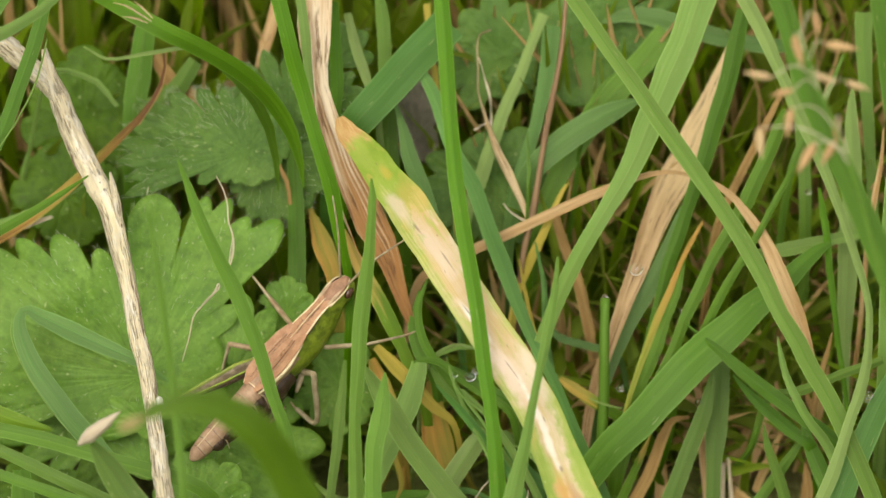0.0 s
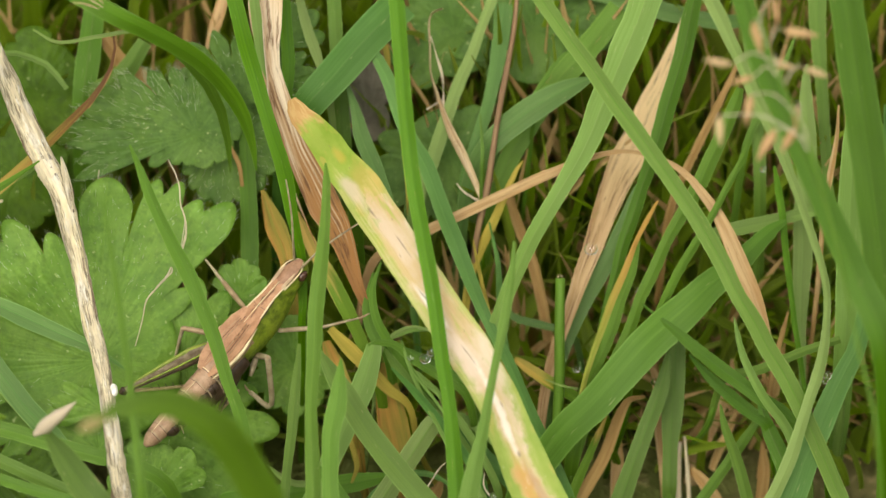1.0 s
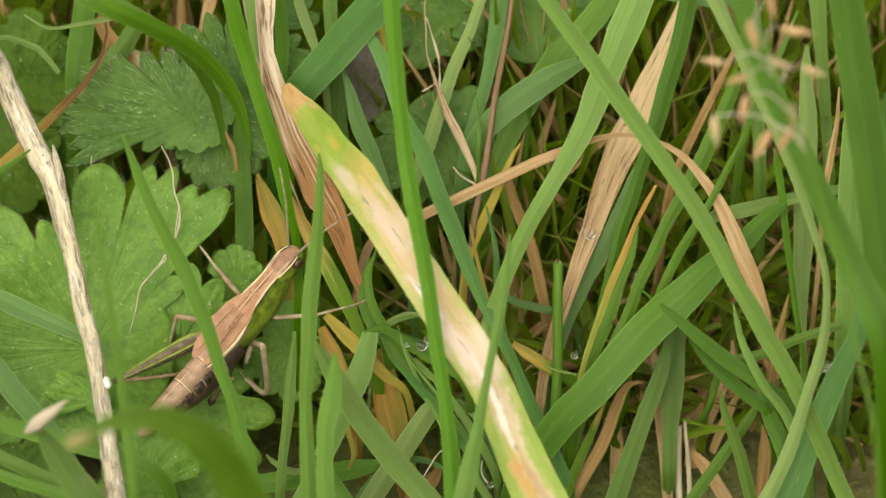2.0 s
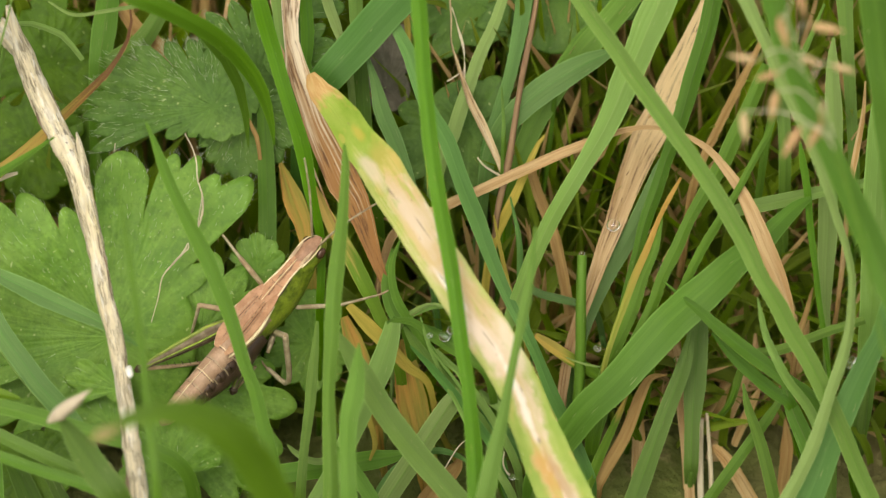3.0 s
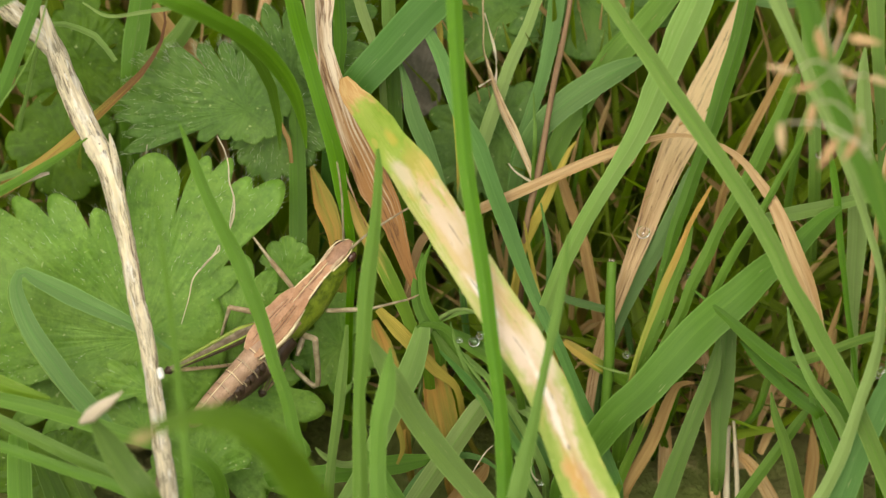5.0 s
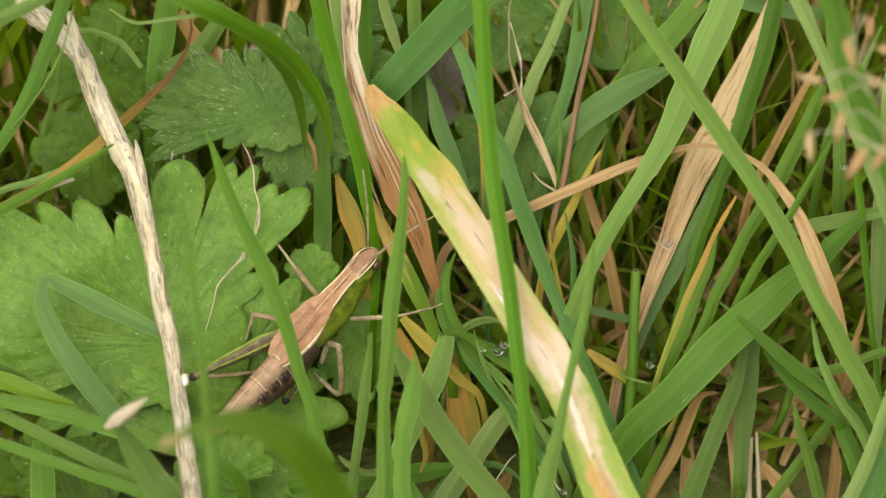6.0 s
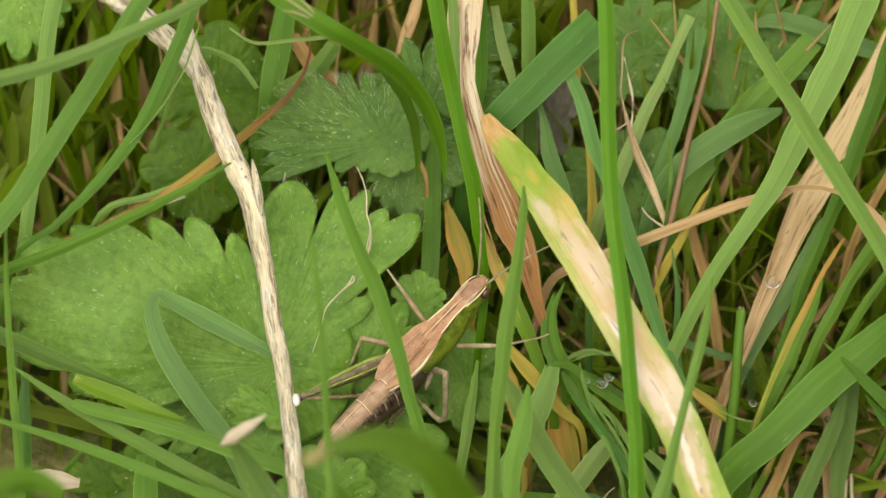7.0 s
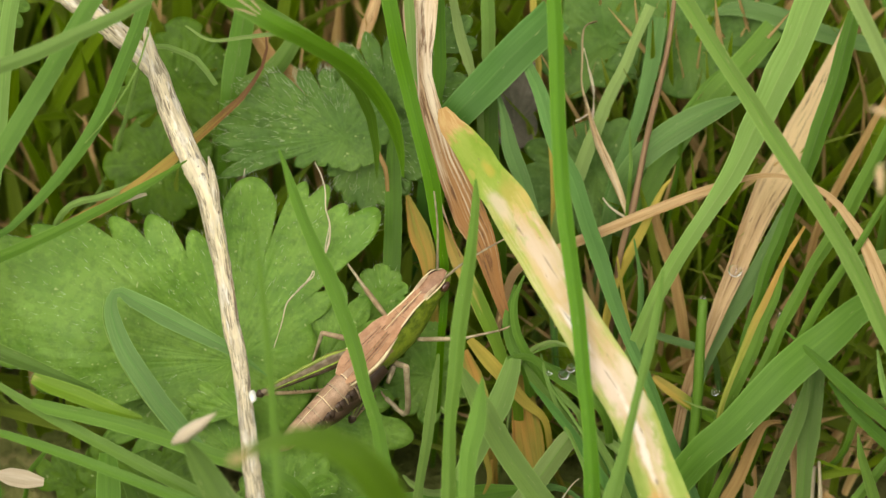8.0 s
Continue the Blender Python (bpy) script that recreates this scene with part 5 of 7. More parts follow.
blade([(39.6, -23.9, 11.4), (37.8, -21.1, 14.8), (35.7, -17.9, 18.6), (33.4, -14.8, 22.3), (31.9, -13.3, 24.2), (30.7, -11.8, 26.1), (29.2, -10.3, 28.0), (28.1, -8.7, 29.8), (26.8, -7.1, 31.6), (25.3, -5.4, 33.4), (23.7, -3.8, 35.2), (22.0, -2.2, 37.0), (20.3, -0.6, 38.8), (18.6, 1.0, 40.5), (17.0, 2.6, 42.3), (15.2, 4.2, 44.1), (13.5, 5.8, 45.9), (9.9, 9.3, 49.8)], [1.37, 1.45, 1.44, 1.62, 1.56, 1.61, 1.39, 1.54, 1.54, 1.45, 1.37, 1.49, 1.54, 1.55, 1.45, 1.31, 1.33, 1.38], GRASS, "long straight green blade leaning across the sward", fold=0.15, n=50)
blade([(7.5, -3.9, 12.7), (8.6, -1.9, 15.8), (9.5, -0.7, 18.0), (10.5, 0.5, 20.3), (11.7, 1.8, 22.6), (13.1, 3.0, 24.9), (14.6, 4.5, 26.9), (16.1, 6.1, 28.8), (17.3, 7.6, 30.8), (18.3, 9.1, 32.8), (19.4, 10.6, 34.8), (20.4, 12.2, 36.6), (21.5, 13.9, 38.4), (23.2, 17.2, 42.1), (24.8, 19.8, 45.0), (26.2, 22.4, 47.9)], [1.01, 1.24, 1.31, 1.38, 1.46, 1.47, 1.51, 1.89, 2.18, 2.61, 2.49, 2.92, 2.72, 3.05, 2.53, 0.38], PALE, "broad pale green blade with fine veins", fold=0.08, n=44)
blade([(6.0, 9.7, 18.9), (6.7, 11.1, 22.1), (7.8, 11.7, 24.5), (9.1, 12.3, 26.0), (11.1, 13.7, 27.0), (13.2, 14.9, 27.8), (15.2, 15.9, 28.3), (16.7, 16.6, 28.6), (17.7, 17.2, 28.6)], [1.13, 1.43, 1.94, 2.14, 2.34, 2.29, 1.84, 1.12, 0.41], DULL, "dull bluish green blade bent over", fold=0.08)
blade([(8.3, 10.4, 18.2), (9.8, 13.1, 21.2), (11.3, 15.2, 23.4), (13.0, 17.0, 25.5), (15.0, 18.7, 27.4), (17.3, 20.4, 29.2), (20.3, 22.9, 32.0)], [1.44, 1.74, 2.05, 2.26, 2.36, 2.26, 2.05], GRASS, "green blade in the sward", fold=0.1)
blade([(12.6, 15.7, 27.0), (13.3, 16.9, 28.4), (14.2, 17.9, 29.5), (15.6, 18.8, 30.5)], [0.41, 0.41, 0.36, 0.15], GRASS, "thin curved green blade in the sward", rib=False)
blade([(32.4, 24.5, 28.2), (30.2, 23.3, 29.7), (27.1, 23.7, 30.1), (23.5, 24.3, 30.7), (20.9, 25.0, 31.3), (18.3, 25.4, 31.8), (16.3, 25.4, 31.8), (14.6, 25.0, 31.3)], [1.2, 1.3, 1.5, 1.7, 1.8, 1.6, 1.2, 0.3], DULL, "bluish green blade arching over deep in the sward", fold=0.15)
blade([(12.9, -4.5, 7.6), (13.6, -2.0, 10.8), (14.8, 0.1, 13.7), (15.7, 1.6, 15.7), (16.6, 3.5, 17.3), (17.6, 5.5, 18.9), (18.5, 7.6, 20.3), (19.5, 10.0, 21.5), (20.7, 12.5, 22.6), (22.1, 14.8, 23.9), (23.2, 17.0, 25.2), (24.4, 19.2, 26.6), (25.5, 21.2, 28.2), (26.4, 23.2, 29.8), (27.4, 25.4, 31.8)], [0.9, 1.0, 1.1, 1.25, 1.5, 1.8, 2.1, 2.5, 2.95, 3.0, 2.71, 2.35, 1.81, 1.17, 0.64], BLEACHED, "dry straw-coloured blade with tiny specks", fold=0.06, n=46)
blade([(18.3, -0.4, 13.5), (18.9, 1.4, 15.9), (19.6, 3.0, 17.9), (20.2, 4.6, 19.9), (21.1, 6.1, 21.8), (21.9, 7.7, 23.8), (22.8, 9.2, 25.8), (23.6, 10.9, 27.6), (24.3, 12.6, 29.5), (25.1, 14.2, 31.3), (25.8, 15.9, 33.2), (26.3, 17.6, 35.0), (27.0, 19.6, 37.3)], [0.89, 0.84, 0.93, 1.16, 1.24, 1.10, 1.34, 1.50, 1.59, 1.60, 1.63, 1.53, 1.18], DEEP, "saturated green blade beside a dry one", fold=0.2)
blade([(14.0, -1.8, 9.1), (15.3, 0.8, 12.2), (16.8, 2.8, 14.5), (18.2, 4.3, 16.5), (19.6, 5.9, 18.5), (20.7, 7.5, 20.5), (21.8, 9.1, 22.4), (22.5, 9.6, 23.2)], [1.25, 1.42, 1.45, 1.55, 1.55, 1.30, 1.16, 0.40], DULL, "dull green blade under a dry one", fold=0.1)
blade([(-2.3, 5.3, 16.9), (0.2, 5.7, 19.0), (2.9, 5.9, 20.7), (5.1, 6.2, 21.8), (7.6, 6.5, 23.1), (10.1, 6.9, 24.3), (12.5, 7.2, 25.5), (14.7, 7.4, 26.5), (16.5, 7.5, 27.4), (18.4, 7.5, 28.2), (20.4, 7.6, 28.4), (22.1, 7.4, 28.2), (23.8, 7.0, 27.8), (25.0, 6.5, 27.3), (26.1, 5.9, 26.6), (27.1, 4.9, 25.8), (28.1, 3.6, 25.1), (29.0, 2.0, 24.2), (29.9, 0.2, 23.0), (30.7, -1.3, 21.6), (31.6, -2.7, 20.1), (32.4, -4.2, 18.4), (33.1, -5.6, 16.7)], [0.78, 0.87, 0.95, 0.95, 0.94, 0.94, 0.94, 0.86, 0.60, 0.51, 0.38, 0.34, 0.42, 0.56, 0.65, 0.82, 0.99, 1.24, 1.45, 1.54, 1.37, 0.85, 0.13], TAN, "dry brown blade arched over and hanging down", fold=0.12, n=80)
blade([(6.2, 2.9, 14.3), (6.8, 4.5, 17.0), (7.7, 5.5, 19.2), (8.9, 6.7, 21.5), (9.9, 8.2, 23.2), (10.8, 9.5, 24.6), (11.4, 10.0, 25.2)], [0.71, 0.81, 0.92, 0.81, 0.61, 0.41, 0.15], YELLOW, "narrow yellowed grass blade", rib=False)
blade([(15.0, -11.6, 4.2), (13.2, -8.7, 7.7), (11.8, -6.9, 10.1), (10.8, -5.4, 12.2), (9.7, -3.9, 14.2), (8.4, -2.1, 15.9), (7.3, -0.2, 17.5), (6.3, 1.6, 19.2), (5.4, 3.5, 20.9), (4.4, 5.1, 22.7), (3.5, 6.8, 24.6), (2.6, 8.4, 26.4), (1.1, 10.1, 28.3), (0.2, 11.9, 29.9), (-0.6, 13.8, 31.6), (-1.9, 15.6, 33.3), (-2.4, 16.5, 33.9)], [1.41, 1.12, 1.16, 0.93, 1.00, 0.96, 1.12, 1.32, 1.51, 1.46, 1.43, 1.43, 1.28, 1.34, 1.26, 0.91, 0.74], DULL, "bluish green grass blade with fine veins", fold=0.12, n=44)
blade([(1.1, 4.2, 18.7), (-0.2, 6.7, 21.5), (-1.0, 8.2, 23.1), (-2.0, 9.9, 25.0), (-3.0, 11.5, 26.8), (-3.6, 13.2, 28.7), (-4.4, 14.9, 30.6)], [0.72, 0.77, 1.15, 1.47, 1.54, 0.83, 0.20], DULL, "dull green blade near a yellowing one", fold=0.1)
blade([(1.5, 10.8, 18.5), (0.8, 14.8, 23.7), (-0.5, 18.3, 28.0), (-0.7, 19.5, 29.7), (-1.1, 21.1, 31.5), (-1.5, 23.8, 34.5)], [1.02, 0.56, 0.45, 0.56, 0.56, 0.61], YELLOW, "narrow yellow grass blade upright in the sward", rib=False)
blade([(5.3, -31.3, 21.1), (5.9, -29.0, 23.4), (6.4, -27.2, 25.0), (7.0, -25.5, 26.6), (7.4, -23.8, 28.2), (7.9, -22.0, 29.8), (8.4, -20.3, 31.4), (8.9, -18.5, 33.0), (9.5, -16.1, 35.3), (9.8, -13.8, 37.6)], [1.60, 1.60, 1.31, 0.99, 0.80, 0.66, 0.75, 0.90, 0.67, 0.19], GRASS, "thin green blade standing free of the sward", rib=False)
blade([(16.4, -6.0, 12.1), (17.3, -4.0, 14.4), (18.2, -2.3, 16.2), (19.1, -0.7, 18.1), (20.2, 1.0, 19.9), (21.2, 2.7, 21.8), (22.2, 4.0, 23.3), (23.2, 5.2, 24.6)], [0.48, 0.52, 0.62, 0.70, 0.60, 0.41, 0.44, 0.22], WITHER, "withered tan edge of a green blade", rib=False)
blade([(15.5, -9.2, 6.8), (16.3, -6.7, 10.0), (16.9, -5.2, 12.1), (18.0, -3.8, 14.1), (19.1, -2.2, 16.1), (19.9, -0.5, 17.9), (20.9, 1.1, 19.8), (21.6, 3.0, 21.8)], [1.29, 1.23, 1.19, 1.06, 1.09, 0.90, 0.77, 0.15], BRIGHT, "green blade with a withered edge", fold=0.15)
blade([(15.6, -9.2, 6.8), (17.0, -6.7, 10.0), (18.2, -5.2, 12.0), (19.5, -3.7, 14.0), (20.7, -2.1, 16.0), (21.6, -0.6, 18.1), (22.8, 0.9, 20.1), (23.9, 2.4, 22.1), (25.3, 3.9, 24.1), (26.8, 5.4, 26.1), (27.9, 6.9, 28.1), (29.1, 8.4, 30.1), (30.1, 9.9, 32.1), (30.5, 10.5, 33.2)], [1.18, 1.17, 0.99, 1.03, 1.02, 1.06, 1.15, 1.04, 1.17, 1.45, 1.36, 1.24, 1.12, 0.62], BRIGHT, "bright green grass blade leaning", fold=0.2, n=40)
blade([(21.0, -4.2, 13.9), (22.7, -2.4, 16.6), (23.8, -1.2, 18.7), (25.0, 0.1, 20.9), (26.5, 1.4, 23.1), (28.0, 2.9, 25.1), (29.3, 4.4, 27.1), (30.6, 5.8, 29.1), (31.3, 6.7, 30.5)], [0.80, 0.76, 0.81, 0.83, 0.77, 0.61, 0.62, 0.53, 0.18], BRIGHT, "thin green grass blade leaning", fold=0.2, rib=False)
blade([(10.7, -12.9, 5.7), (12.8, -11.3, 8.7), (14.8, -10.2, 11.2), (17.2, -8.9, 13.1), (19.4, -7.3, 14.9), (21.6, -5.6, 16.7), (23.9, -3.9, 18.0), (25.9, -2.4, 19.0), (28.1, -0.7, 20.2), (29.9, 0.4, 20.9), (31.6, 2.0, 21.7), (33.4, 3.7, 22.4), (34.7, 4.8, 22.4)], [2.52, 2.72, 2.91, 3.01, 3.16, 3.36, 3.32, 3.07, 2.52, 2.12, 1.71, 1.21, 0.40], MID, "broad green blade leaning low", fold=0.08, n=44)
blade([(44.2, 8.3, 21.8), (39.6, 7.3, 21.7), (36.6, 6.5, 21.8), (33.6, 5.6, 21.7), (30.5, 4.9, 21.5), (28.0, 4.3, 21.3), (27.1, 3.8, 21.2)], [0.81, 0.81, 0.91, 1.22, 1.32, 1.01, 0.51], PALE, "yellowish green blade lying across", fold=0.12)
blade([(37.6, -13.6, 10.9), (34.2, -10.8, 13.4), (32.2, -9.6, 14.2), (30.2, -8.3, 15.1), (28.3, -7.1, 15.9), (26.3, -5.7, 16.9), (24.4, -4.3, 17.9), (22.9, -3.2, 18.5), (21.6, -2.2, 19.1)], [1.25, 1.25, 1.25, 1.30, 1.30, 1.15, 0.80, 0.40, 0.10], DEEP, "dark green pointed blade", fold=0.25)
blade([(35.7, -16.2, 11.0), (34.0, -13.5, 14.5), (32.2, -12.1, 16.6), (31.2, -11.2, 18.1), (30.2, -9.7, 19.7), (29.7, -8.4, 21.2), (29.4, -7.3, 22.3)], [0.90, 0.90, 0.80, 0.80, 0.65, 0.45, 0.10], PALE, "thin yellowish green grass tip", rib=False)
blade([(40.4, -29.3, 38.3), (37.9, -24.9, 43.1), (35.9, -21.8, 46.6), (33.9, -18.8, 50.0), (31.8, -15.7, 53.4), (30.0, -12.6, 56.8), (28.6, -9.5, 60.3), (26.5, -5.8, 64.3)], [2.64, 2.36, 2.16, 1.94, 1.83, 1.87, 1.87, 1.76], DEEP, "deep green blade standing free of the sward", fold=0.12)
blade([(30.7, -24.9, 13.3), (32.6, -22.3, 16.2), (33.7, -20.7, 18.0), (34.5, -19.1, 19.8), (35.3, -17.4, 21.6), (36.1, -15.9, 23.4), (36.7, -14.4, 25.4), (36.9, -12.9, 27.3), (36.9, -11.4, 29.3), (36.4, -10.0, 31.2), (35.6, -8.5, 33.1), (34.8, -7.1, 35.1), (33.9, -5.6, 37.0), (33.0, -4.2, 38.9), (31.9, -2.7, 40.9), (30.7, -1.3, 42.8), (29.7, 0.2, 44.7), (28.6, 1.6, 46.6), (27.5, 3.1, 48.5), (24.9, 6.1, 52.2)], [1.32, 1.15, 1.18, 1.02, 0.92, 1.03, 0.87, 0.64, 0.63, 0.62, 0.70, 0.70, 0.82, 0.95, 1.11, 1.15, 0.94, 1.12, 1.26, 1.29], PALE, "long pale green blade curving down", fold=0.2, n=60)
blade([(32.9, -23.6, 11.8), (34.3, -21.0, 14.7), (35.2, -19.3, 16.5), (36.3, -17.7, 18.3), (37.3, -16.1, 20.1), (38.5, -14.4, 21.9), (39.7, -12.8, 23.7), (41.5, -8.3, 29.8), (41.8, -6.2, 34.9), (41.9, -4.6, 39.4), (41.8, -2.6, 42.8)], [2.40, 2.40, 2.31, 2.16, 2.06, 1.84, 1.6, 1.3, 1.0, 0.6, 0.2], DULL, "dull green blade in the sward", fold=0.12)
blade([(36.9, -7.8, 6.9), (36.3, -4.5, 10.7), (35.9, -2.6, 13.0), (35.5, -1.0, 14.9), (35.2, 0.6, 16.9), (34.9, 2.2, 18.8), (34.6, 3.8, 20.7), (34.4, 5.4, 22.7), (34.0, 7.0, 24.6), (33.7, 8.1, 26.1)], [0.50, 0.40, 0.50, 0.50, 0.50, 0.60, 0.61, 0.70, 0.65, 0.20], BRIGHT, "narrow bright green blade", rib=False)
blade([(36.4, -1.7, 9.2), (36.3, 0.9, 12.2), (36.3, 2.9, 14.6), (36.4, 4.5, 16.5), (36.5, 6.1, 18.4), (36.5, 7.7, 20.4), (36.9, 10.3, 23.4), (36.9, 12.5, 26.1), (36.8, 15.1, 29.2), (36.9, 16.4, 30.8)], [0.61, 0.82, 1.38, 1.68, 1.83, 1.68, 1.73, 1.58, 0.97, 0.20], PALE, "pale green upright blade deep in the sward", fold=0.08)
blade([(39.0, 10.5, 19.7), (38.7, 14.5, 24.2), (38.4, 17.9, 27.9), (38.1, 21.3, 31.7), (38.2, 23.3, 33.9)], [1.02, 1.02, 1.12, 1.54, 1.74], GRASS, "green upright blade deep in the sward", fold=0.08)
blade([(-49.4, -2.6, 24.6), (-46.5, -1.6, 27.2), (-42.3, 0.8, 31.4), (-39.1, 3.3, 35.7), (-37.0, 6.1, 40.2), (-35.5, 8.6, 43.7), (-34.5, 11.1, 47.3)], [0.45, 0.60, 0.99, 1.24, 1.29, 1.24, 1.09], MID, "green blade next to a dry stalk", fold=0.2)
blade([(-52.5, -7.9, 29.2), (-49.1, -4.0, 33.5), (-46.0, -0.3, 37.6), (-42.9, 3.4, 41.7), (-39.6, 7.5, 46.3), (-36.5, 10.6, 49.7)], [1.67, 1.72, 1.72, 1.67, 1.53, 1.28], MID, "broad light green blade leaning", fold=0.1)
blade([(-56.7, -3.6, 44.5), (-51.1, -2.6, 45.6), (-45.4, -1.2, 47.0), (-39.9, 0.6, 49.0), (-35.0, 2.3, 51.0), (-30.7, 4.9, 53.9)], [1.36, 1.36, 1.31, 1.21, 0.97, 0.39], MID, "green blade lying across over the sward", fold=0.2)
blade([(-49.1, 3.6, 19.5), (-48.4, 9.1, 26.1), (-47.9, 15.8, 34.1), (-47.0, 19.6, 38.8)], [1.12, 1.32, 1.42, 1.32], PALE, "pale upright blade in the sward", fold=0.12)
blade([(-46.8, 4.8, 17.8), (-42.7, 5.7, 20.1), (-38.7, 6.6, 22.4), (-35.7, 7.5, 24.3), (-32.7, 8.9, 26.5), (-30.7, 10.0, 28.1), (-27.0, 10.8, 32.1), (-25.9, 11.5, 33.5), (-25.1, 12.6, 34.6), (-24.8, 13.6, 35.6), (-25.0, 15.4, 35.9)], [0.92, 1.05, 1.1, 1.05, 0.95, 0.85, 0.55, 0.36, 0.3, 0.24, 0.14], TAIL, "rust-brown dead blade with a thin dark curled tip", fold=0.12)
blade([(-27.4, 11.9, 30.3), (-26.7, 13.0, 30.7), (-25.5, 14.6, 31.7), (-24.9, 16.3, 32.9), (-24.9, 18.0, 34.0)], [0.40, 0.35, 0.25, 0.20, 0.15], BROWN, "fine brown tail of a dead blade", rib=False, root=False)
blade([(-42.6, 5.7, 21.9), (-38.6, 7.0, 23.3), (-35.7, 7.8, 24.2), (-33.7, 8.5, 24.9), (-31.9, 9.2, 25.7)], [0.61, 0.61, 0.56, 0.46, 0.15], PALE, "yellow green blade under a brown one", rib=False)
blade([(-55.6, -4.6, 20.9), (-51.7, -3.7, 23.1), (-45.5, -2.4, 25.7), (-39.7, -0.8, 28.4), (-35.0, 0.7, 30.7), (-31.2, 2.1, 32.8)], [1.10, 1.10, 1.00, 0.90, 0.70, 0.15], BRIGHT, "light green pointed blade next to a stalk", fold=0.2)
doubled = blade([(-25.7, -22.0, 10.5), (-27.4, -18.7, 12.6), (-29.3, -15.6, 14.4), (-31.0, -13.3, 15.3), (-32.7, -11.4, 16.0), (-33.8, -10.2, 16.9), (-36.0, -7.8, 18.8), (-37.2, -5.6, 20.3), (-37.5, -4.3, 21.4), (-36.9, -3.6, 22.1), (-35.5, -4.3, 21.8), (-32.8, -5.6, 21.3), (-29.8, -6.9, 20.6), (-27.1, -8.0, 20.0), (-25.1, -8.9, 19.2), (-23.5, -9.6, 18.3)], [1.73, 1.8, 1.85, 1.85, 1.85, 1.85, 1.75, 1.45, 1.0, 0.75, 1.35, 1.75, 1.45, 1.0, 0.45, 0.1], FOLDING, "bluish green blade folded over on itself", fold=0.08, n=80)
v, f, uv, al = tube([(-31.8, -14.1, 15.4), (-34.6, -11.2, 17.1), (-36.8, -8.5, 19.0), (-38.1, -6.0, 20.7), (-38.1, -4.4, 21.9)], [0.05, 0.09, 0.1, 0.08, 0.04], n=30, around=5)
tagged(mesh_object("pale_margin", v, f, PALE, doubled, uv, al), "thin pale green margin")
blade([(-20.8, -24.7, 13.6), (-27.7, -21.9, 15.3), (-35.2, -18.8, 17.2), (-43.7, -15.3, 19.5), (-49.4, -12.4, 21.3)], [1.23, 1.23, 1.13, 0.94, 0.15], GRASS, "green blade lying low, creased along its middle", fold=0.2)
blade([(-25.7, -24.5, 15.4), (-33.6, -21.7, 17.0), (-42.5, -19.0, 18.4), (-50.9, -16.9, 19.3)], [1.03, 0.98, 0.88, 0.34], GRASS, "green blade lying low", fold=0.2)
blade([(-20.5, -20.2, 15.6), (-28.5, -18.4, 17.7), (-35.4, -17.0, 19.2), (-42.2, -16.1, 20.2), (-43.6, -15.8, 20.5)], [1.28, 1.33, 1.33, 1.18, 0.69], GRASS, "blunt green blade lying low", fold=0.12)
blade([(-55.5, -5.6, 19.8), (-50.5, -7.0, 19.2), (-45.0, -8.8, 18.2), (-38.4, -10.8, 17.0)], [1.50, 1.50, 1.30, 0.20], DEEP, "deep green blade on a leaf", fold=0.12)
blade([(-47.5, -22.3, 11.7), (-48.0, -18.7, 14.9), (-49.0, -13.5, 20.0), (-49.9, -8.0, 25.4), (-50.4, -3.0, 30.1)], [0.69, 0.69, 0.69, 0.49, 0.25], BRIGHT, "thin upright green blade", fold=0.15)
blade([(-37.0, -17.4, 6.7), (-37.2, -14.7, 9.6), (-37.3, -13.1, 11.5)], [2.20, 2.10, 1.50], GRASS, "upright green blade low in the sward", fold=0.1)
blade([(-34.1, -15.8, 19.0), (-36.6, -15.4, 19.5), (-39.6, -14.6, 20.2), (-42.0, -14.0, 20.7), (-43.7, -13.6, 21.2)], [0.3, 1.2, 1.5, 1.4, 0.9], YELLOWGREEN, "short lime green blade with a torn pale end", fold=0.25, rib=False, root=False)
blade([(-10.8, -58.3, 50.5), (-11.8, -57.8, 53.8), (-13.5, -57.8, 57.9), (-15.6, -57.8, 60.7), (-17.9, -57.8, 62.1), (-20.2, -58.5, 62.8), (-22.3, -58.9, 62.4), (-24.1, -59.6, 61.6)], [3.2, 3.1, 3.0, 2.7, 2.2, 1.6, 1.1, 0.6], OLIVE, "broad deep green blade bent over, standing free of the sward", fold=0.1)
blade([(-25.1, -30.8, 21.7), (-26.8, -28.9, 23.8), (-28.4, -27.3, 25.6), (-29.8, -25.9, 27.1)], [2.59, 2.50, 2.11, 0.77], DEEP, "deep green blade under a pale husk", fold=0.1)
blade([(-21.4, -37.4, 29.3), (-22.0, -33.0, 34.2), (-22.7, -28.6, 39.1), (-23.6, -24.1, 44.0), (-24.5, -20.2, 48.4)], [0.75, 0.70, 0.61, 0.47, 0.14], BRIGHT, "thin olive green blade standing free of the sward", fold=0.15)
blade([(0.8, -9.2, 3.8), (0.1, -7.7, 6.2), (-0.5, -6.2, 8.6), (-0.9, -4.7, 11.0), (-1.2, -3.4, 13.2)], [2.03, 2.54, 2.74, 2.13, 0.51], ORANGE, "orange-brown dead blade low in the sward", fold=0.06)
blade([(1.0, -6.1, 10.3), (-0.8, -5.2, 11.6), (-2.8, -4.0, 13.4), (-4.3, -3.1, 14.7), (-6.0, -2.1, 16.2)], [0.61, 1.01, 1.26, 1.31, 0.71], YELLOW, "yellow dying blade low in the sward", fold=0.06)
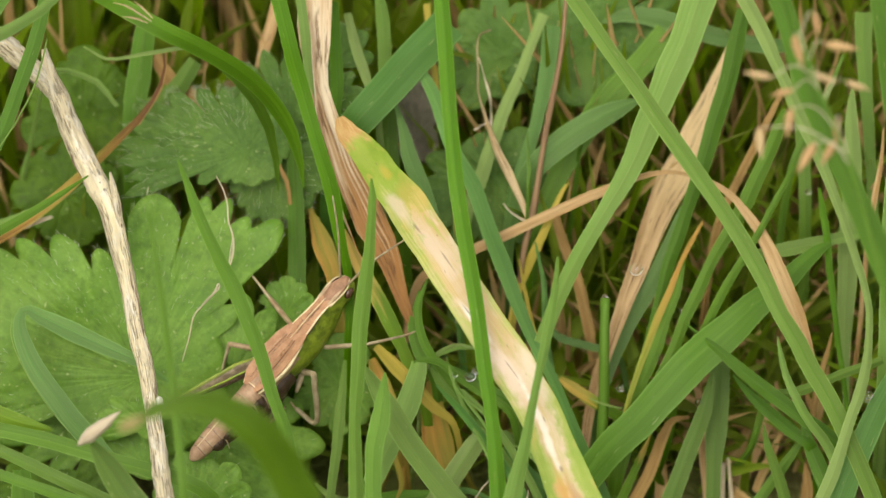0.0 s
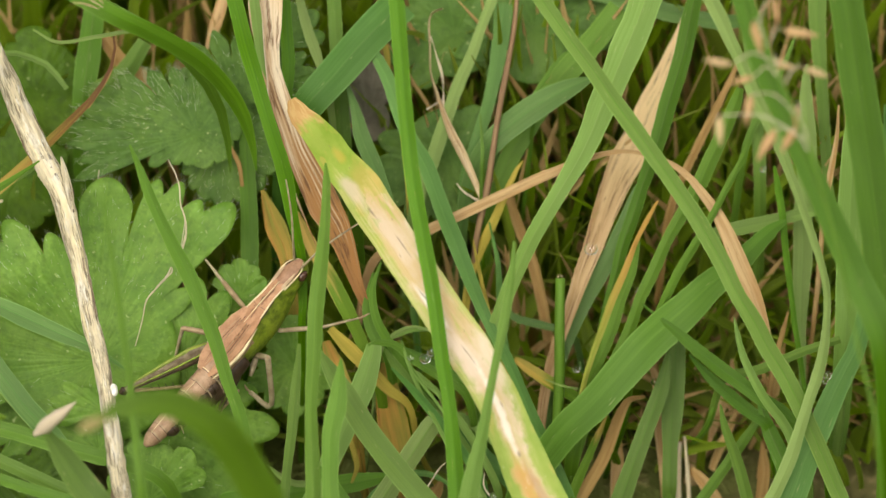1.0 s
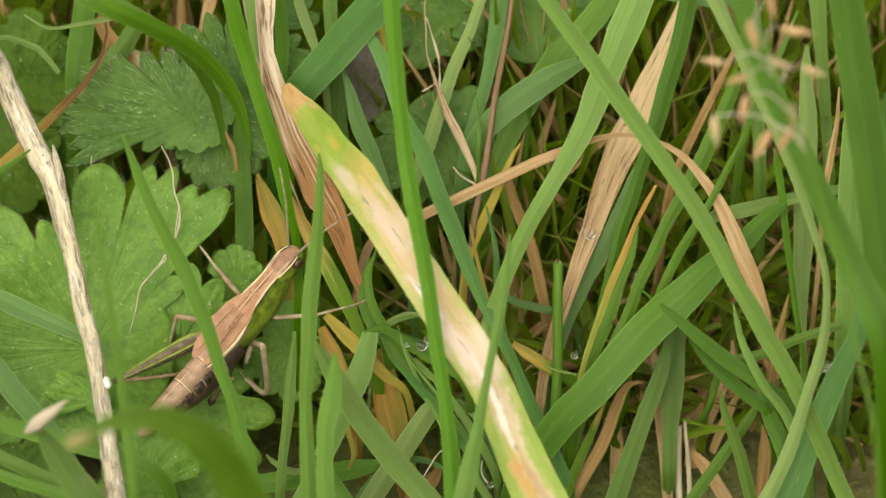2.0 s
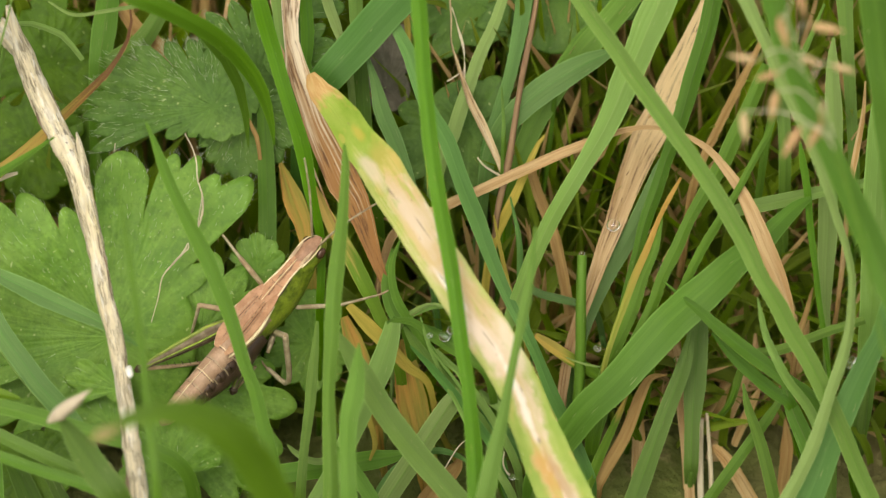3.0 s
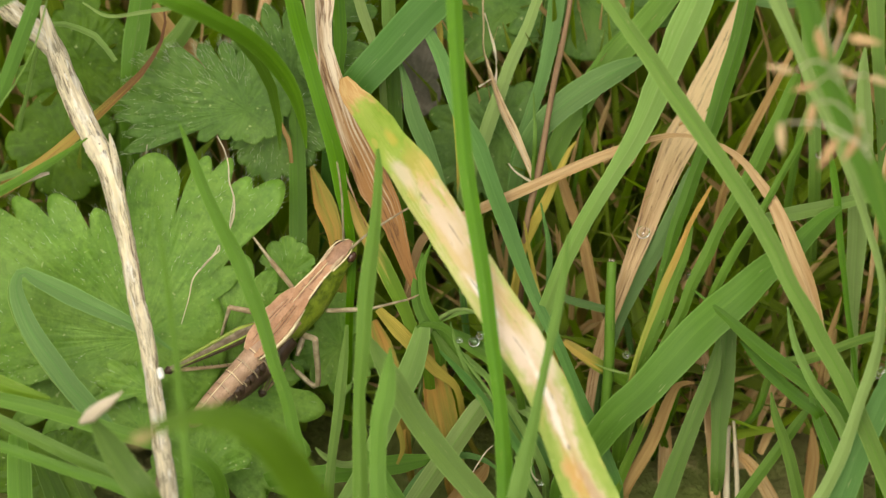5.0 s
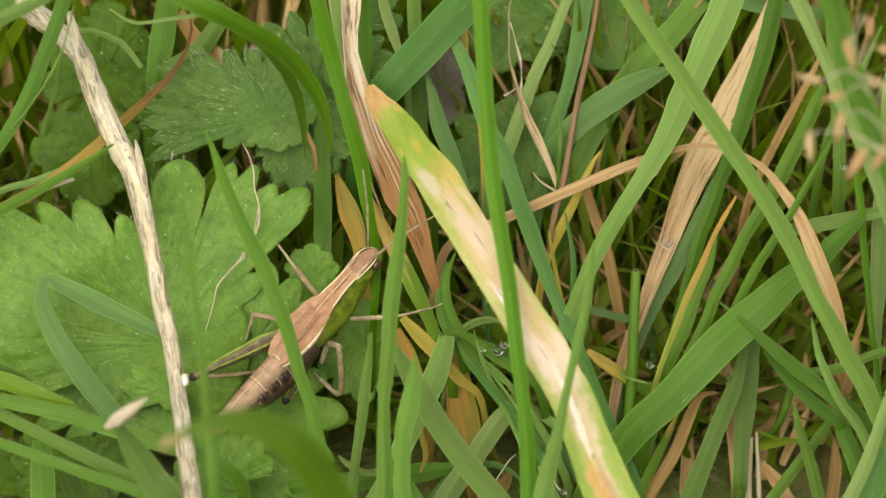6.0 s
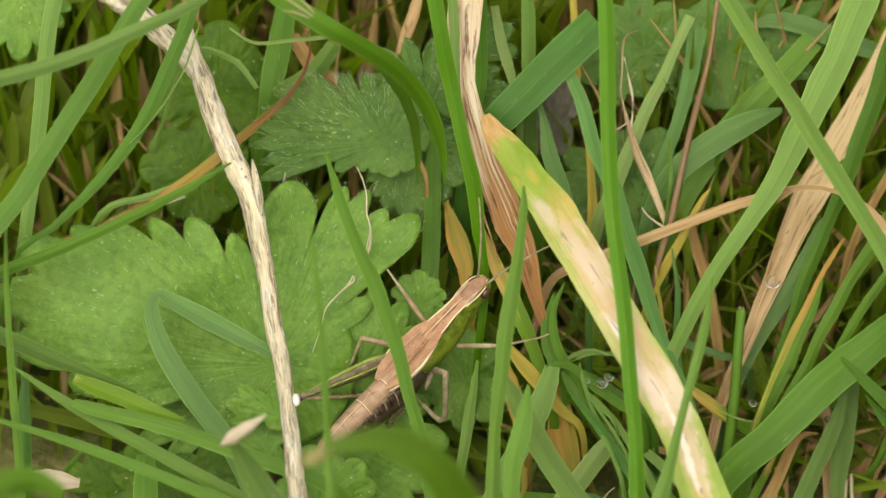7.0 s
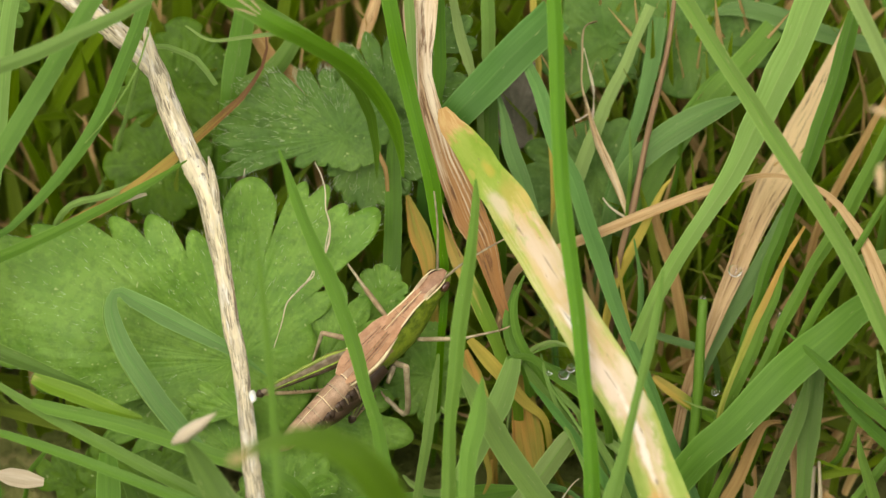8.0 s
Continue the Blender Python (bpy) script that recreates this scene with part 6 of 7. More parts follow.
blade([(-3.7, -6.6, 8.3), (-4.7, -4.4, 10.7), (-5.6, -2.8, 12.4), (-6.4, -1.4, 14.0)], [1.01, 1.62, 1.72, 0.71], ORANGE, "brown dead blade low in the sward", fold=0.06)
blade([(-10.2, -15.0, 6.4), (-9.9, -12.7, 9.0), (-9.5, -10.7, 11.2), (-9.2, -8.7, 13.4), (-8.9, -6.7, 15.6), (-8.7, -5.1, 17.3)], [0.90, 0.80, 0.90, 1.00, 0.65, 0.25], GRASS, "green blade beside the grasshopper", fold=0.15)
blade([(-9.3, 2.2, 15.0), (-9.8, 4.5, 17.6), (-10.0, 5.5, 18.7), (-10.8, 6.9, 20.2), (-11.5, 8.2, 21.7), (-12.1, 9.4, 23.0)], [1.01, 1.11, 1.57, 2.01, 1.06, 0.15], ORANGE, "yellow and green dying blade", fold=0.06)
blade([(-13.8, 8.4, 24.9), (-14.2, 9.4, 26.0), (-14.7, 10.3, 27.0)], [0.34, 0.48, 0.19], BROWN, "tiny orange dead grass tip", rib=False)
blade([(6.1, -6.9, 12.3), (3.6, -5.9, 14.0), (1.2, -5.2, 15.5), (-0.1, -4.7, 16.6), (-1.6, -4.8, 17.1), (-2.6, -5.3, 17.2)], [0.71, 0.81, 0.81, 0.70, 0.50, 0.30], GRASS, "green blade bent over low in the sward")
blade([(6.2, -10.3, 8.6), (3.7, -8.1, 11.0), (1.4, -6.4, 12.9), (-0.1, -5.1, 14.3), (-1.1, -4.1, 15.5)], [0.81, 0.91, 0.91, 0.91, 0.30], GRASS, "green blade low under the yellow one")
blade([(4.8, -11.4, 8.8), (3.7, -9.6, 10.8), (2.4, -8.0, 12.7), (0.9, -5.6, 15.3), (0.3, -4.2, 16.9)], [0.35, 0.35, 0.35, 0.35, 0.10], PALE, "thin pale grass thread", rib=False)
blade([(3.9, -7.9, 12.7), (2.6, -7.0, 13.8), (1.4, -6.0, 14.9)], [0.30, 0.30, 0.10], PALE, "thin pale grass thread", rib=False)
blade([(11.2, -9.9, 6.1), (8.5, -8.1, 8.1), (6.5, -7.1, 9.2), (5.5, -6.4, 9.9)], [0.81, 0.91, 0.81, 0.20], PALE, "pale grass blade low in the sward")
blade([(11.3, -11.2, 3.1), (9.3, -9.4, 5.1), (7.0, -7.9, 6.8), (5.5, -6.6, 8.2)], [1.22, 1.32, 1.32, 0.30], DULL, "dull green blade low in the sward")
blade([(8.3, -16.9, 7.2), (6.8, -15.1, 9.2), (6.0, -14.1, 10.3)], [0.75, 0.65, 0.20], PALE, "thin pale grass blade low in the sward", rib=False)
blade([(-3.0, -14.6, 3.8), (-0.8, -12.3, 6.4), (1.2, -10.3, 8.6), (2.9, -8.6, 10.5), (3.7, -7.8, 11.4)], [1.81, 1.86, 1.86, 1.71, 0.71], PALE, "pale green blade crossing low in the sward")
blade([(-15.7, -10.9, 3.4), (-11.7, -10.8, 3.9), (-7.7, -10.6, 4.5), (-3.7, -10.4, 5.2), (-0.2, -10.1, 5.8)], [1.42, 1.72, 1.82, 1.72, 0.40], GRASS, "green blade lying low in the sward", fold=0.1)
blade([(-3.5, -19.0, 7.9), (-5.2, -17.0, 10.1), (-6.5, -15.8, 11.5), (-7.2, -15.2, 12.1)], [1.29, 1.29, 1.10, 0.40], GRASS, "short green blade low in the sward")
blade([(-0.8, -3.9, 14.2), (-2.1, -2.6, 15.7), (-2.7, -0.9, 17.5), (-2.1, 1.2, 19.9)], [0.91, 1.01, 0.91, 0.25], GRASS, "curved green blade in the sward")
blade([(-4.7, -7.2, 9.0), (-4.2, -8.2, 7.9), (-3.7, -9.6, 6.4), (-4.2, -10.6, 5.3)], [0.40, 0.51, 0.46, 0.20], YELLOW, "thin yellow stem in the sward", rib=False)
blade([(24.3, -8.8, 2.7), (24.4, -6.5, 5.4), (24.6, -4.4, 7.6), (24.8, -2.8, 9.5), (24.9, -1.1, 11.3), (25.1, 0.3, 12.8)], [1.32, 1.37, 1.98, 1.93, 1.88, 1.42], MID, "dull green blade in the sward", fold=0.08)
blade([(18.6, -13.9, 1.6), (19.9, -11.5, 4.2), (20.8, -9.9, 6.1), (21.7, -8.2, 7.9), (22.7, -6.5, 9.8), (23.6, -4.8, 11.7), (24.2, -3.0, 13.7)], [1.71, 1.81, 1.61, 1.56, 1.47, 1.31, 0.49], MID, "dull green blade low in the sward", fold=0.12)
blade([(27.1, 2.5, -7.4), (27.7, 2.6, -4.5), (29.1, 3.0, -1.2), (30.4, 3.4, 1.9), (31.0, 4.6, 3.2)], [1.6, 2.1, 2.3, 1.9, 0.5], BROWN, "dull brown dead sheath deep in the sward", rib=False)
strand("dead_stem", [(26.2, -1.7, -3.2), (27.9, -1.2, -1.2), (30.4, -0.2, 1.2), (32.4, 0.5, 3.4)], [0.5, 0.55, 0.5, 0.4], TWIG, "dark brown dead grass stem lying deep", "dead stem")
blade([(12.3, 7.8, -1.1), (12.7, 8.3, 2.2), (13.4, 9.5, 6.2), (13.7, 10.6, 8.7)], [1.4, 2.0, 2.0, 0.8], ORANGE, "amber dead sheath deep in the sward", rib=False)
blade([(8.1, 9.4, 3.2), (8.3, 10.2, 6.8), (7.9, 11.7, 9.7)], [1.2, 1.5, 0.5], ORANGE, "amber dead blade deep in the sward", rib=False)
strand("dead_stem", [(24.2, -9.9, -2.9), (23.9, -5.8, 1.6), (23.5, -2.4, 5.4), (23.3, 1.0, 9.2)], [0.72, 0.72, 0.67, 0.41], BROWN, "brown dead grass stem", "dead stem")
strand("dead_stem", [(25.3, -10.5, -2.1), (25.2, -7.1, 1.6), (25.3, -4.8, 4.3)], [0.61, 0.61, 0.51], THREAD, "pale dead grass stem", "dead stem")
strand("dead_stem", [(26.3, -10.5, -2.1), (26.1, -7.1, 1.6), (25.8, -4.4, 4.6)], [0.46, 0.41, 0.26], THREAD, "thin pale dead grass stem", "dead stem")
blade([(30.3, -9.5, -2.5), (27.9, -6.8, 0.5), (26.4, -5.7, 1.7)], [1.23, 1.23, 0.72], STRAW, "flattened straw blade near the ground")
blade([(32.2, -11.5, -0.2), (32.8, -8.0, 3.7), (32.6, -6.2, 5.7)], [1.02, 1.12, 0.20], BROWN, "brown dead blade low in the sward")
blade([(31.5, -14.9, 3.5), (30.2, -11.2, 7.6), (29.0, -8.9, 10.2), (28.6, -7.5, 11.7)], [1.11, 1.06, 0.71, 0.15], BRIGHT, "bright green blade low in the sward")
blade([(25.5, -13.2, 2.4), (28.4, -10.5, 5.4), (30.9, -8.2, 8.0), (33.0, -6.1, 10.2)], [1.01, 1.01, 0.91, 0.25], BRIGHT, "narrow bright green blade leaning")
blade([(35.8, -13.9, 4.6), (34.3, -11.2, 7.6), (33.0, -9.2, 9.8), (32.1, -7.4, 11.9)], [1.66, 1.66, 1.41, 0.50], MID, "green blade low in the sward")
blade([(33.0, -9.0, 10.0), (30.8, -7.5, 11.2), (28.0, -5.6, 12.8), (25.9, -3.8, 14.3)], [1.01, 1.21, 1.01, 0.20], DEEP, "deep green blade low in the sward")
blade([(16.0, -11.2, 3.1), (18.2, -8.7, 5.9), (19.6, -6.3, 8.5), (20.6, -5.1, 9.9), (22.1, -4.9, 10.1)], [1.12, 1.12, 1.01, 0.61, 0.15], BROWN, "olive brown dead blade with a curled tip")
blade([(14.2, -13.6, 2.0), (16.0, -10.5, 5.3), (17.7, -8.0, 8.1), (18.6, -6.7, 9.6)], [0.91, 0.86, 0.61, 0.15], TIPPED, "narrow blade with a withered tip")
blade([(19.6, -9.9, -2.9), (19.8, -5.8, 1.6), (19.7, -3.8, 3.9)], [1.23, 1.23, 0.92], STRAW, "pale straw blade low in the sward")
blade([(18.3, -5.1, 8.3), (16.0, -4.2, 9.4), (13.7, -3.3, 10.4), (11.7, -2.4, 11.4), (10.5, -1.8, 12.0)], [0.91, 1.02, 1.12, 1.02, 0.51], TIPPED, "green blade with a straw edge low in the sward")
blade([(29.0, -5.3, 12.6), (31.9, -6.0, 14.4), (35.7, -6.1, 16.7), (38.9, -6.6, 18.7)], [0.71, 0.91, 0.80, 0.70], GRASS, "green blade lying across low in the sward")
blade([(16.1, -5.8, 12.1), (14.6, -5.6, 12.3), (13.1, -5.2, 12.7)], [0.15, 0.20, 0.10], PALE, "tiny pale grass thread", rib=False, root=False)
blade([(33.3, -3.8, 9.9), (33.8, -1.9, 11.9), (34.5, -0.4, 13.6), (35.0, 0.9, 15.1)], [0.51, 0.61, 0.46, 0.15], BROWN, "brown dead blade bit", rib=False)
blade([(33.5, -3.5, 8.7), (32.9, -2.4, 9.9), (32.6, -1.4, 11.0)], [0.31, 0.46, 0.15], BROWN, "brown dead blade bit", rib=False)
blade([(15.9, 2.4, 10.7), (13.4, 3.0, 11.4), (10.8, 3.5, 11.9), (9.6, 4.2, 12.7)], [0.61, 0.72, 0.72, 0.51], DULL, "thin bluish blade lying deep", rib=False)
blade([(13.7, 3.7, 9.2), (12.4, 8.1, 14.1), (10.6, 11.5, 17.8), (9.3, 15.0, 21.8)], [0.93, 1.03, 0.93, 0.62], BROWN, "brown dead stem in the sward")
blade([(1.8, 10.4, 19.6), (3.2, 12.7, 22.2), (4.0, 14.4, 24.1), (4.9, 16.1, 26.0), (5.8, 17.8, 27.8), (7.0, 19.5, 29.7), (7.9, 21.2, 31.6), (9.1, 23.2, 33.8)], [1.20, 1.25, 1.26, 1.16, 1.13, 0.99, 0.86, 0.95], PALE, "light green blade leaning in the sward", fold=0.08)
blade([(6.3, 12.5, 20.4), (7.5, 15.2, 23.4), (8.3, 16.8, 25.3), (8.9, 18.5, 27.2), (9.4, 20.2, 29.0), (9.7, 21.9, 30.9), (9.9, 23.2, 32.4)], [1.08, 1.13, 1.13, 1.20, 1.42, 1.48, 1.68], DULL, "dull green blade deep in the sward", fold=0.08)
blade([(7.8, 10.3, 24.0), (7.7, 12.3, 26.2), (7.6, 13.6, 27.6)], [0.31, 0.25, 0.10], BRIGHT, "thin green sprout among dead stems", rib=False)
blade([(24.6, 9.1, 19.6), (26.5, 12.1, 23.0), (28.5, 14.8, 26.0), (31.0, 18.2, 29.7)], [0.72, 0.77, 0.72, 0.41], BROWN, "brown dead blade deep in the sward")
blade([(42.2, -20.4, 28.6), (41.6, -18.4, 32.0), (40.8, -14.5, 37.5), (39.8, -9.9, 43.7), (38.8, -6.0, 49.1), (37.8, -2.1, 54.6), (36.6, 1.8, 60.0)], [3.2, 3.2, 3.1, 3.1, 3.0, 2.8, 2.4], DEEP, "broad deep green blade leaning, in front of the sward", fold=0.15, n=40)
blade([(39.7, -4.2, 15.1), (40.0, -0.4, 20.5), (40.2, 3.4, 25.8), (40.5, 6.8, 30.7), (40.8, 9.9, 33.9)], [1.9, 2.2, 2.3, 2.0, 0.5], PALE, "pale broad upright blade", fold=0.12)
blade([(37.9, 3.6, 24.1), (38.5, 6.0, 26.8), (39.1, 8.2, 29.2), (39.3, 10.2, 31.4)], [0.5, 0.6, 0.4, 0.15], STRAW, "thin dry straw blade upright")
blade([(31.2, 11.0, 24.8), (33.1, 14.0, 28.1), (34.6, 16.0, 30.4), (36.1, 18.4, 33.0)], [0.71, 0.66, 0.51, 0.20], GRASS, "thin green blade leaning in the sward", rib=False)
blade([(32.7, 9.7, 21.9), (32.4, 14.4, 27.1), (32.0, 17.8, 30.8), (31.8, 20.4, 33.8)], [1.12, 1.22, 1.27, 1.17], GRASS, "upright green blade deep in the sward")
blade([(-4.9, 16.7, 28.1), (-5.2, 19.0, 30.7), (-5.5, 22.4, 34.4), (-6.2, 24.7, 37.0)], [1.12, 1.22, 1.27, 0.15], GRASS, "green blade deep in the sward")
strand("dead_stem", [(7.0, 5.2, 18.4), (7.5, 6.6, 21.3), (8.1, 8.2, 23.2), (8.5, 9.9, 25.0), (8.9, 11.6, 26.9), (9.3, 13.2, 28.7), (9.8, 14.9, 30.6), (10.3, 16.6, 32.4), (10.7, 18.2, 34.3), (11.1, 21.2, 37.6)], [0.51, 0.61, 0.71, 0.56, 0.51, 0.56, 0.56, 0.46, 0.46, 0.36], TWIG, "dark brown dead grass stem", "dead stem", n=40)
blade([(7.6, 8.0, 26.3), (7.7, 9.1, 27.4), (7.6, 10.1, 28.4), (7.5, 11.3, 29.6)], [0.3, 0.32, 0.22, 0.08], MID, "tiny pale green grass shoot by a dead stem", rib=False)
wisp([(7.7, 7.6, 22.5), (7.2, 9.1, 23.0), (6.5, 10.7, 23.7), (5.7, 12.3, 24.4), (4.8, 14.0, 25.2), (4.1, 15.8, 26.2), (3.5, 17.3, 27.5), (3.1, 18.1, 28.9), (3.1, 19.1, 30.7), (3.0, 20.0, 32.6), (3.3, 20.2, 33.9), (4.2, 20.0, 34.7)], [0.4, 0.55, 0.7, 0.9, 0.95, 0.7, 0.42, 0.36, 0.42, 0.6, 0.55, 0.42], 110, WISP, "curled and twisted withered grass thread")
wisp([(4.2, 16.1, 26.0), (4.3, 16.8, 27.4), (4.2, 17.4, 28.9), (3.9, 18.0, 30.3), (3.3, 19.0, 32.2)], [0.36, 0.31, 0.26, 0.26, 0.31], 300, THREAD, "thin loop of a withered grass thread")
strand("withered_thread", [(7.6, 7.6, 22.4), (6.7, 7.9, 22.8), (6.0, 8.2, 23.2), (5.4, 8.7, 23.7)], [0.24, 0.20, 0.16, 0.12], THREAD, "tiny dry side shoot", "withered thread", lump=0.16, around=6, n=44, root=False)
strand("withered_thread", [(4.0, 16.6, 26.5), (3.4, 15.6, 26.9), (2.8, 15.4, 26.6)], [0.12, 0.12, 0.20], THREAD, "tiny dry side thread", "withered thread", lump=0.16, around=6, n=44, root=False)
strand("withered_thread", [(-23.2, -4.7, 16.8), (-22.6, -3.2, 18.3), (-22.2, -1.9, 19.6), (-21.3, -1.1, 20.4), (-20.4, -0.4, 21.1), (-20.0, 0.2, 21.7)], [0.06, 0.09, 0.12, 0.16, 0.2, 0.12], THREAD, "fine curled dead thread lying on a leaf", "withered thread", lump=0.16, around=6, n=50, root=False)
strand("withered_thread", [(-22.1, -2.0, 19.9), (-21.0, -1.0, 20.9), (-20.0, -0.4, 21.5), (-19.9, 0.0, 21.9)], [0.06, 0.1, 0.12, 0.08], THREAD, "fine curled dead thread lying on a leaf", "withered thread", lump=0.16, around=6, n=50, root=False)
strand("withered_thread", [(-20.2, 6.6, 28.8), (-19.6, 5.8, 28.0), (-19.2, 4.9, 27.0), (-19.1, 3.8, 26.0), (-18.7, 2.8, 25.0), (-18.7, 1.7, 23.9), (-19.1, 0.7, 22.9)], [0.08, 0.12, 0.13, 0.13, 0.16, 0.22, 0.14], THREAD, "fine curled dead thread lying on a leaf", "withered thread", lump=0.16, around=6, n=50, root=False)
strand("withered_thread", [(-18.7, 2.6, 25.1), (-18.9, 1.7, 24.2), (-19.1, 0.6, 23.1)], [0.06, 0.1, 0.08], THREAD, "fine curled dead thread lying on a leaf", "withered thread", lump=0.16, around=6, n=50, root=False)
strand("withered_thread", [(-42.0, 2.3, 31.6), (-40.2, 2.4, 33.9), (-37.9, 3.2, 37.0), (-35.9, 4.8, 40.3), (-35.1, 6.4, 42.1), (-34.6, 7.8, 43.7)], [0.1, 0.13, 0.16, 0.17, 0.17, 0.12], PALE, "pale dry thread along a blade", "withered thread", lump=0.16, around=6, n=44, root=False)
strand("withered_thread", [(-26.8, 6.0, 23.7), (-26.6, 7.2, 25.0), (-26.4, 8.2, 26.1)], [0.08, 0.12, 0.08], THREAD, "fine pale thread by a leaf", "withered thread", lump=0.16, around=6, n=44, root=False)
strand("hollow_stem", [(14.1, -7.2, 7.6), (14.4, -4.5, 12.0), (14.4, -2.2, 16.1), (14.5, 0.8, 19.4)], [0.96, 0.96, 0.91, 0.86], GRASS, "cut hollow green grass stem", "grass stem")
blade([(-23.0, 11.9, 39.3), (-26.5, 12.3, 38.2), (-29.7, 12.8, 37.2), (-32.0, 14.3, 37.4)], [0.40, 0.35, 0.30, 0.15], PALE, "curly green tendril of grass", rib=False, root=False)
blade([(-35.7, 16.1, 31.9), (-32.8, 16.4, 32.3), (-31.0, 15.9, 31.8), (-29.3, 14.5, 30.2)], [0.41, 0.51, 0.56, 0.41], PALE, "thin pale stem arching deep in the sward", rib=False)
blade([(-21.7, 18.8, 26.0), (-24.5, 20.5, 27.8), (-26.3, 22.2, 29.7)], [0.93, 1.44, 1.13], BROWN, "brown dead leaf bit in the sward")
blade([(-28.2, 16.7, 25.2), (-27.7, 19.8, 28.5), (-27.0, 23.1, 32.3)], [1.74, 2.26, 1.85], GRASS, "light green blade among the leaves")
blade([(-28.2, 17.1, 25.5), (-24.5, 19.1, 27.8), (-22.5, 21.1, 30.0)], [1.23, 1.85, 1.33], GRASS, "light green blade among the leaves")
blade([(-15.0, 26.3, 34.2), (-15.5, 23.5, 32.7), (-16.1, 22.1, 31.2), (-16.6, 21.2, 30.1), (-17.1, 20.4, 29.2)], [0.72, 1.03, 1.13, 0.72, 0.10], TAN, "dry yellow blade in the sward", root=False)
blade([(-38.0, 7.2, 22.0), (-36.5, 7.6, 22.5), (-35.1, 7.9, 22.8)], [0.46, 0.51, 0.25], THREAD, "broken tan grass stub", rib=False, root=False)
hopper, _ = grasshopper((-8.7, -0.9, 23.5), (0.6556, 0.5881, 0.4737), (-0.2726, -0.4007, 0.8747), [
    ("front_leg", H_LEG, [(-6.07, 2.14, -2.55), (-5.64, 4.31, -0.25), (-4.92, 7.73, -0.66)], [0.4, 0.5, 0.42, 0.34, 0.26, 0.2]),
    ("middle_leg", H_LEG, [(-9.14, 2.23, -2.93), (-11.11, 4.22, 0.09), (-13.25, 4.45, -2.91)], [0.45, 0.52, 0.45, 0.38, 0.3, 0.24]),
    ("front_leg", H_GREY, [(-5.59, -1.03, -4.12), (-3.17, -4.38, -3.25), (-0.21, -5.57, -5.38)], [0.42, 0.45, 0.36, 0.28, 0.24, 0.18]),
    ("middle_leg", H_GREY, [(-8.61, -0.61, -4.31), (-8.23, -2.74, -2.53), (-10.91, -3.45, -7.78), (-11.14, -1.06, -7.72)], [0.5, 0.6, 0.5, 0.55, 0.5, 0.4]),
    ("palp", H_GREY, [(-8.41, -0.57, -4.83), (-10.24, -1.40, -4.94)], [0.5, 0.6, 0.35])], [[(-0.27, 0.19, 0.29), (0.62, 0.24, 2.47), (2.04, 0.66, 5.15), (3.25, 1.48, 6.86), (3.94, 1.85, 8.28)], [(-0.33, -0.67, -0.16), (1.11, -1.66, 1.56), (2.59, -2.93, 3.37), (4.16, -3.87, 4.24), (5.45, -4.78, 5.08)]])
hind_leg(hopper, (-10.28, 1.26, -0.98), (-18.74, 4.45, 0.31), (-13.25, 1.72, -5.44), 1)
hind_leg(hopper, (-10.03, -0.02, -4.20), (-14.66, -1.08, -5.38), (-10.93, 0.19, -8.18), -1)
stem_path = [(-35.4, 12.9, 38.3), (-34.8, 11.3, 36.4), (-34.0, 10.0, 34.7), (-33.2, 8.6, 33.0), (-32.0, 6.6, 31.4), (-30.8, 4.2, 30.4), (-29.7, 2.1, 29.7), (-28.8, -0.6, 28.6), (-28.0, -3.4, 27.0), (-27.4, -6.1, 25.5), (-26.7, -9.2, 23.8), (-25.8, -12.6, 22.5), (-25.2, -16.0, 21.1), (-24.7, -19.0, 19.8), (-24.3, -21.8, 18.9), (-23.8, -24.8, 17.9), (-23.4, -28.4, 16.2), (-23.3, -32.6, 13.7)]
stem_widths = [0.5, 1.3, 1.9, 2.0, 2.1, 2.0, 1.9, 1.7, 1.5, 1.5, 1.55, 1.45, 1.35, 1.5, 1.55, 1.6, 1.6, 1.6]
stalk([(stem_path, stem_widths, True), ([(-44.6, 15.2, 41.4), (-40.7, 13.7, 39.7), (-38.3, 12.6, 38.3), (-36.0, 11.5, 36.6), (-34.4, 10.4, 34.9)], [1.9, 2.0, 2.1, 1.9, 1.2], True), ([(-29.4, 3.8, 31.7), (-29.1, 2.5, 31.2), (-28.7, 0.9, 30.2), (-28.4, -0.9, 28.9)], [0.15, 0.6, 0.8, 0.5], True), ([(-30.3, 3.4, 30.3), (-30.1, 2.0, 29.1), (-29.5, -0.1, 28.0), (-28.8, -2.6, 26.7), (-28.3, -4.3, 25.7)], [0.5, 0.7, 0.6, 0.5, 0.2], True), ([(-23.3, -32.4, 13.9), (-23.3, -32.6, 6.9), (-23.3, -32.6, 0.0)], [1.6, 1.6, 1.6], False)], [(-31.1, 4.7, 30.6), (-30.6, 3.7, 30.3), (-30.1, 2.9, 29.9), (-29.6, 2.0, 29.6)], 84)
speck((-24.6, -16.3, 22.8))
drop((17.3, 3.6, 20.3), 0.61)
drop((15.8, -6.1, 14.8), 0.35)
drop((2.4, -5.4, 15.6), 0.50)
drop((3.0, -5.0, 16.0), 0.40)
drop((1.1, -5.6, 16.0), 0.30)
drop((8.2, -17.0, 10.1), 0.30)
drop((22.9, -4.7, 11.8), 0.35)
drop((32.7, 7.9, 25.8), 0.30)
drop((37.1, -14.4, 21.9), 0.39)
drop((1.2, -10.9, 27.4), 0.20)
drop((21.3, 0.1, 18.6), 0.25)
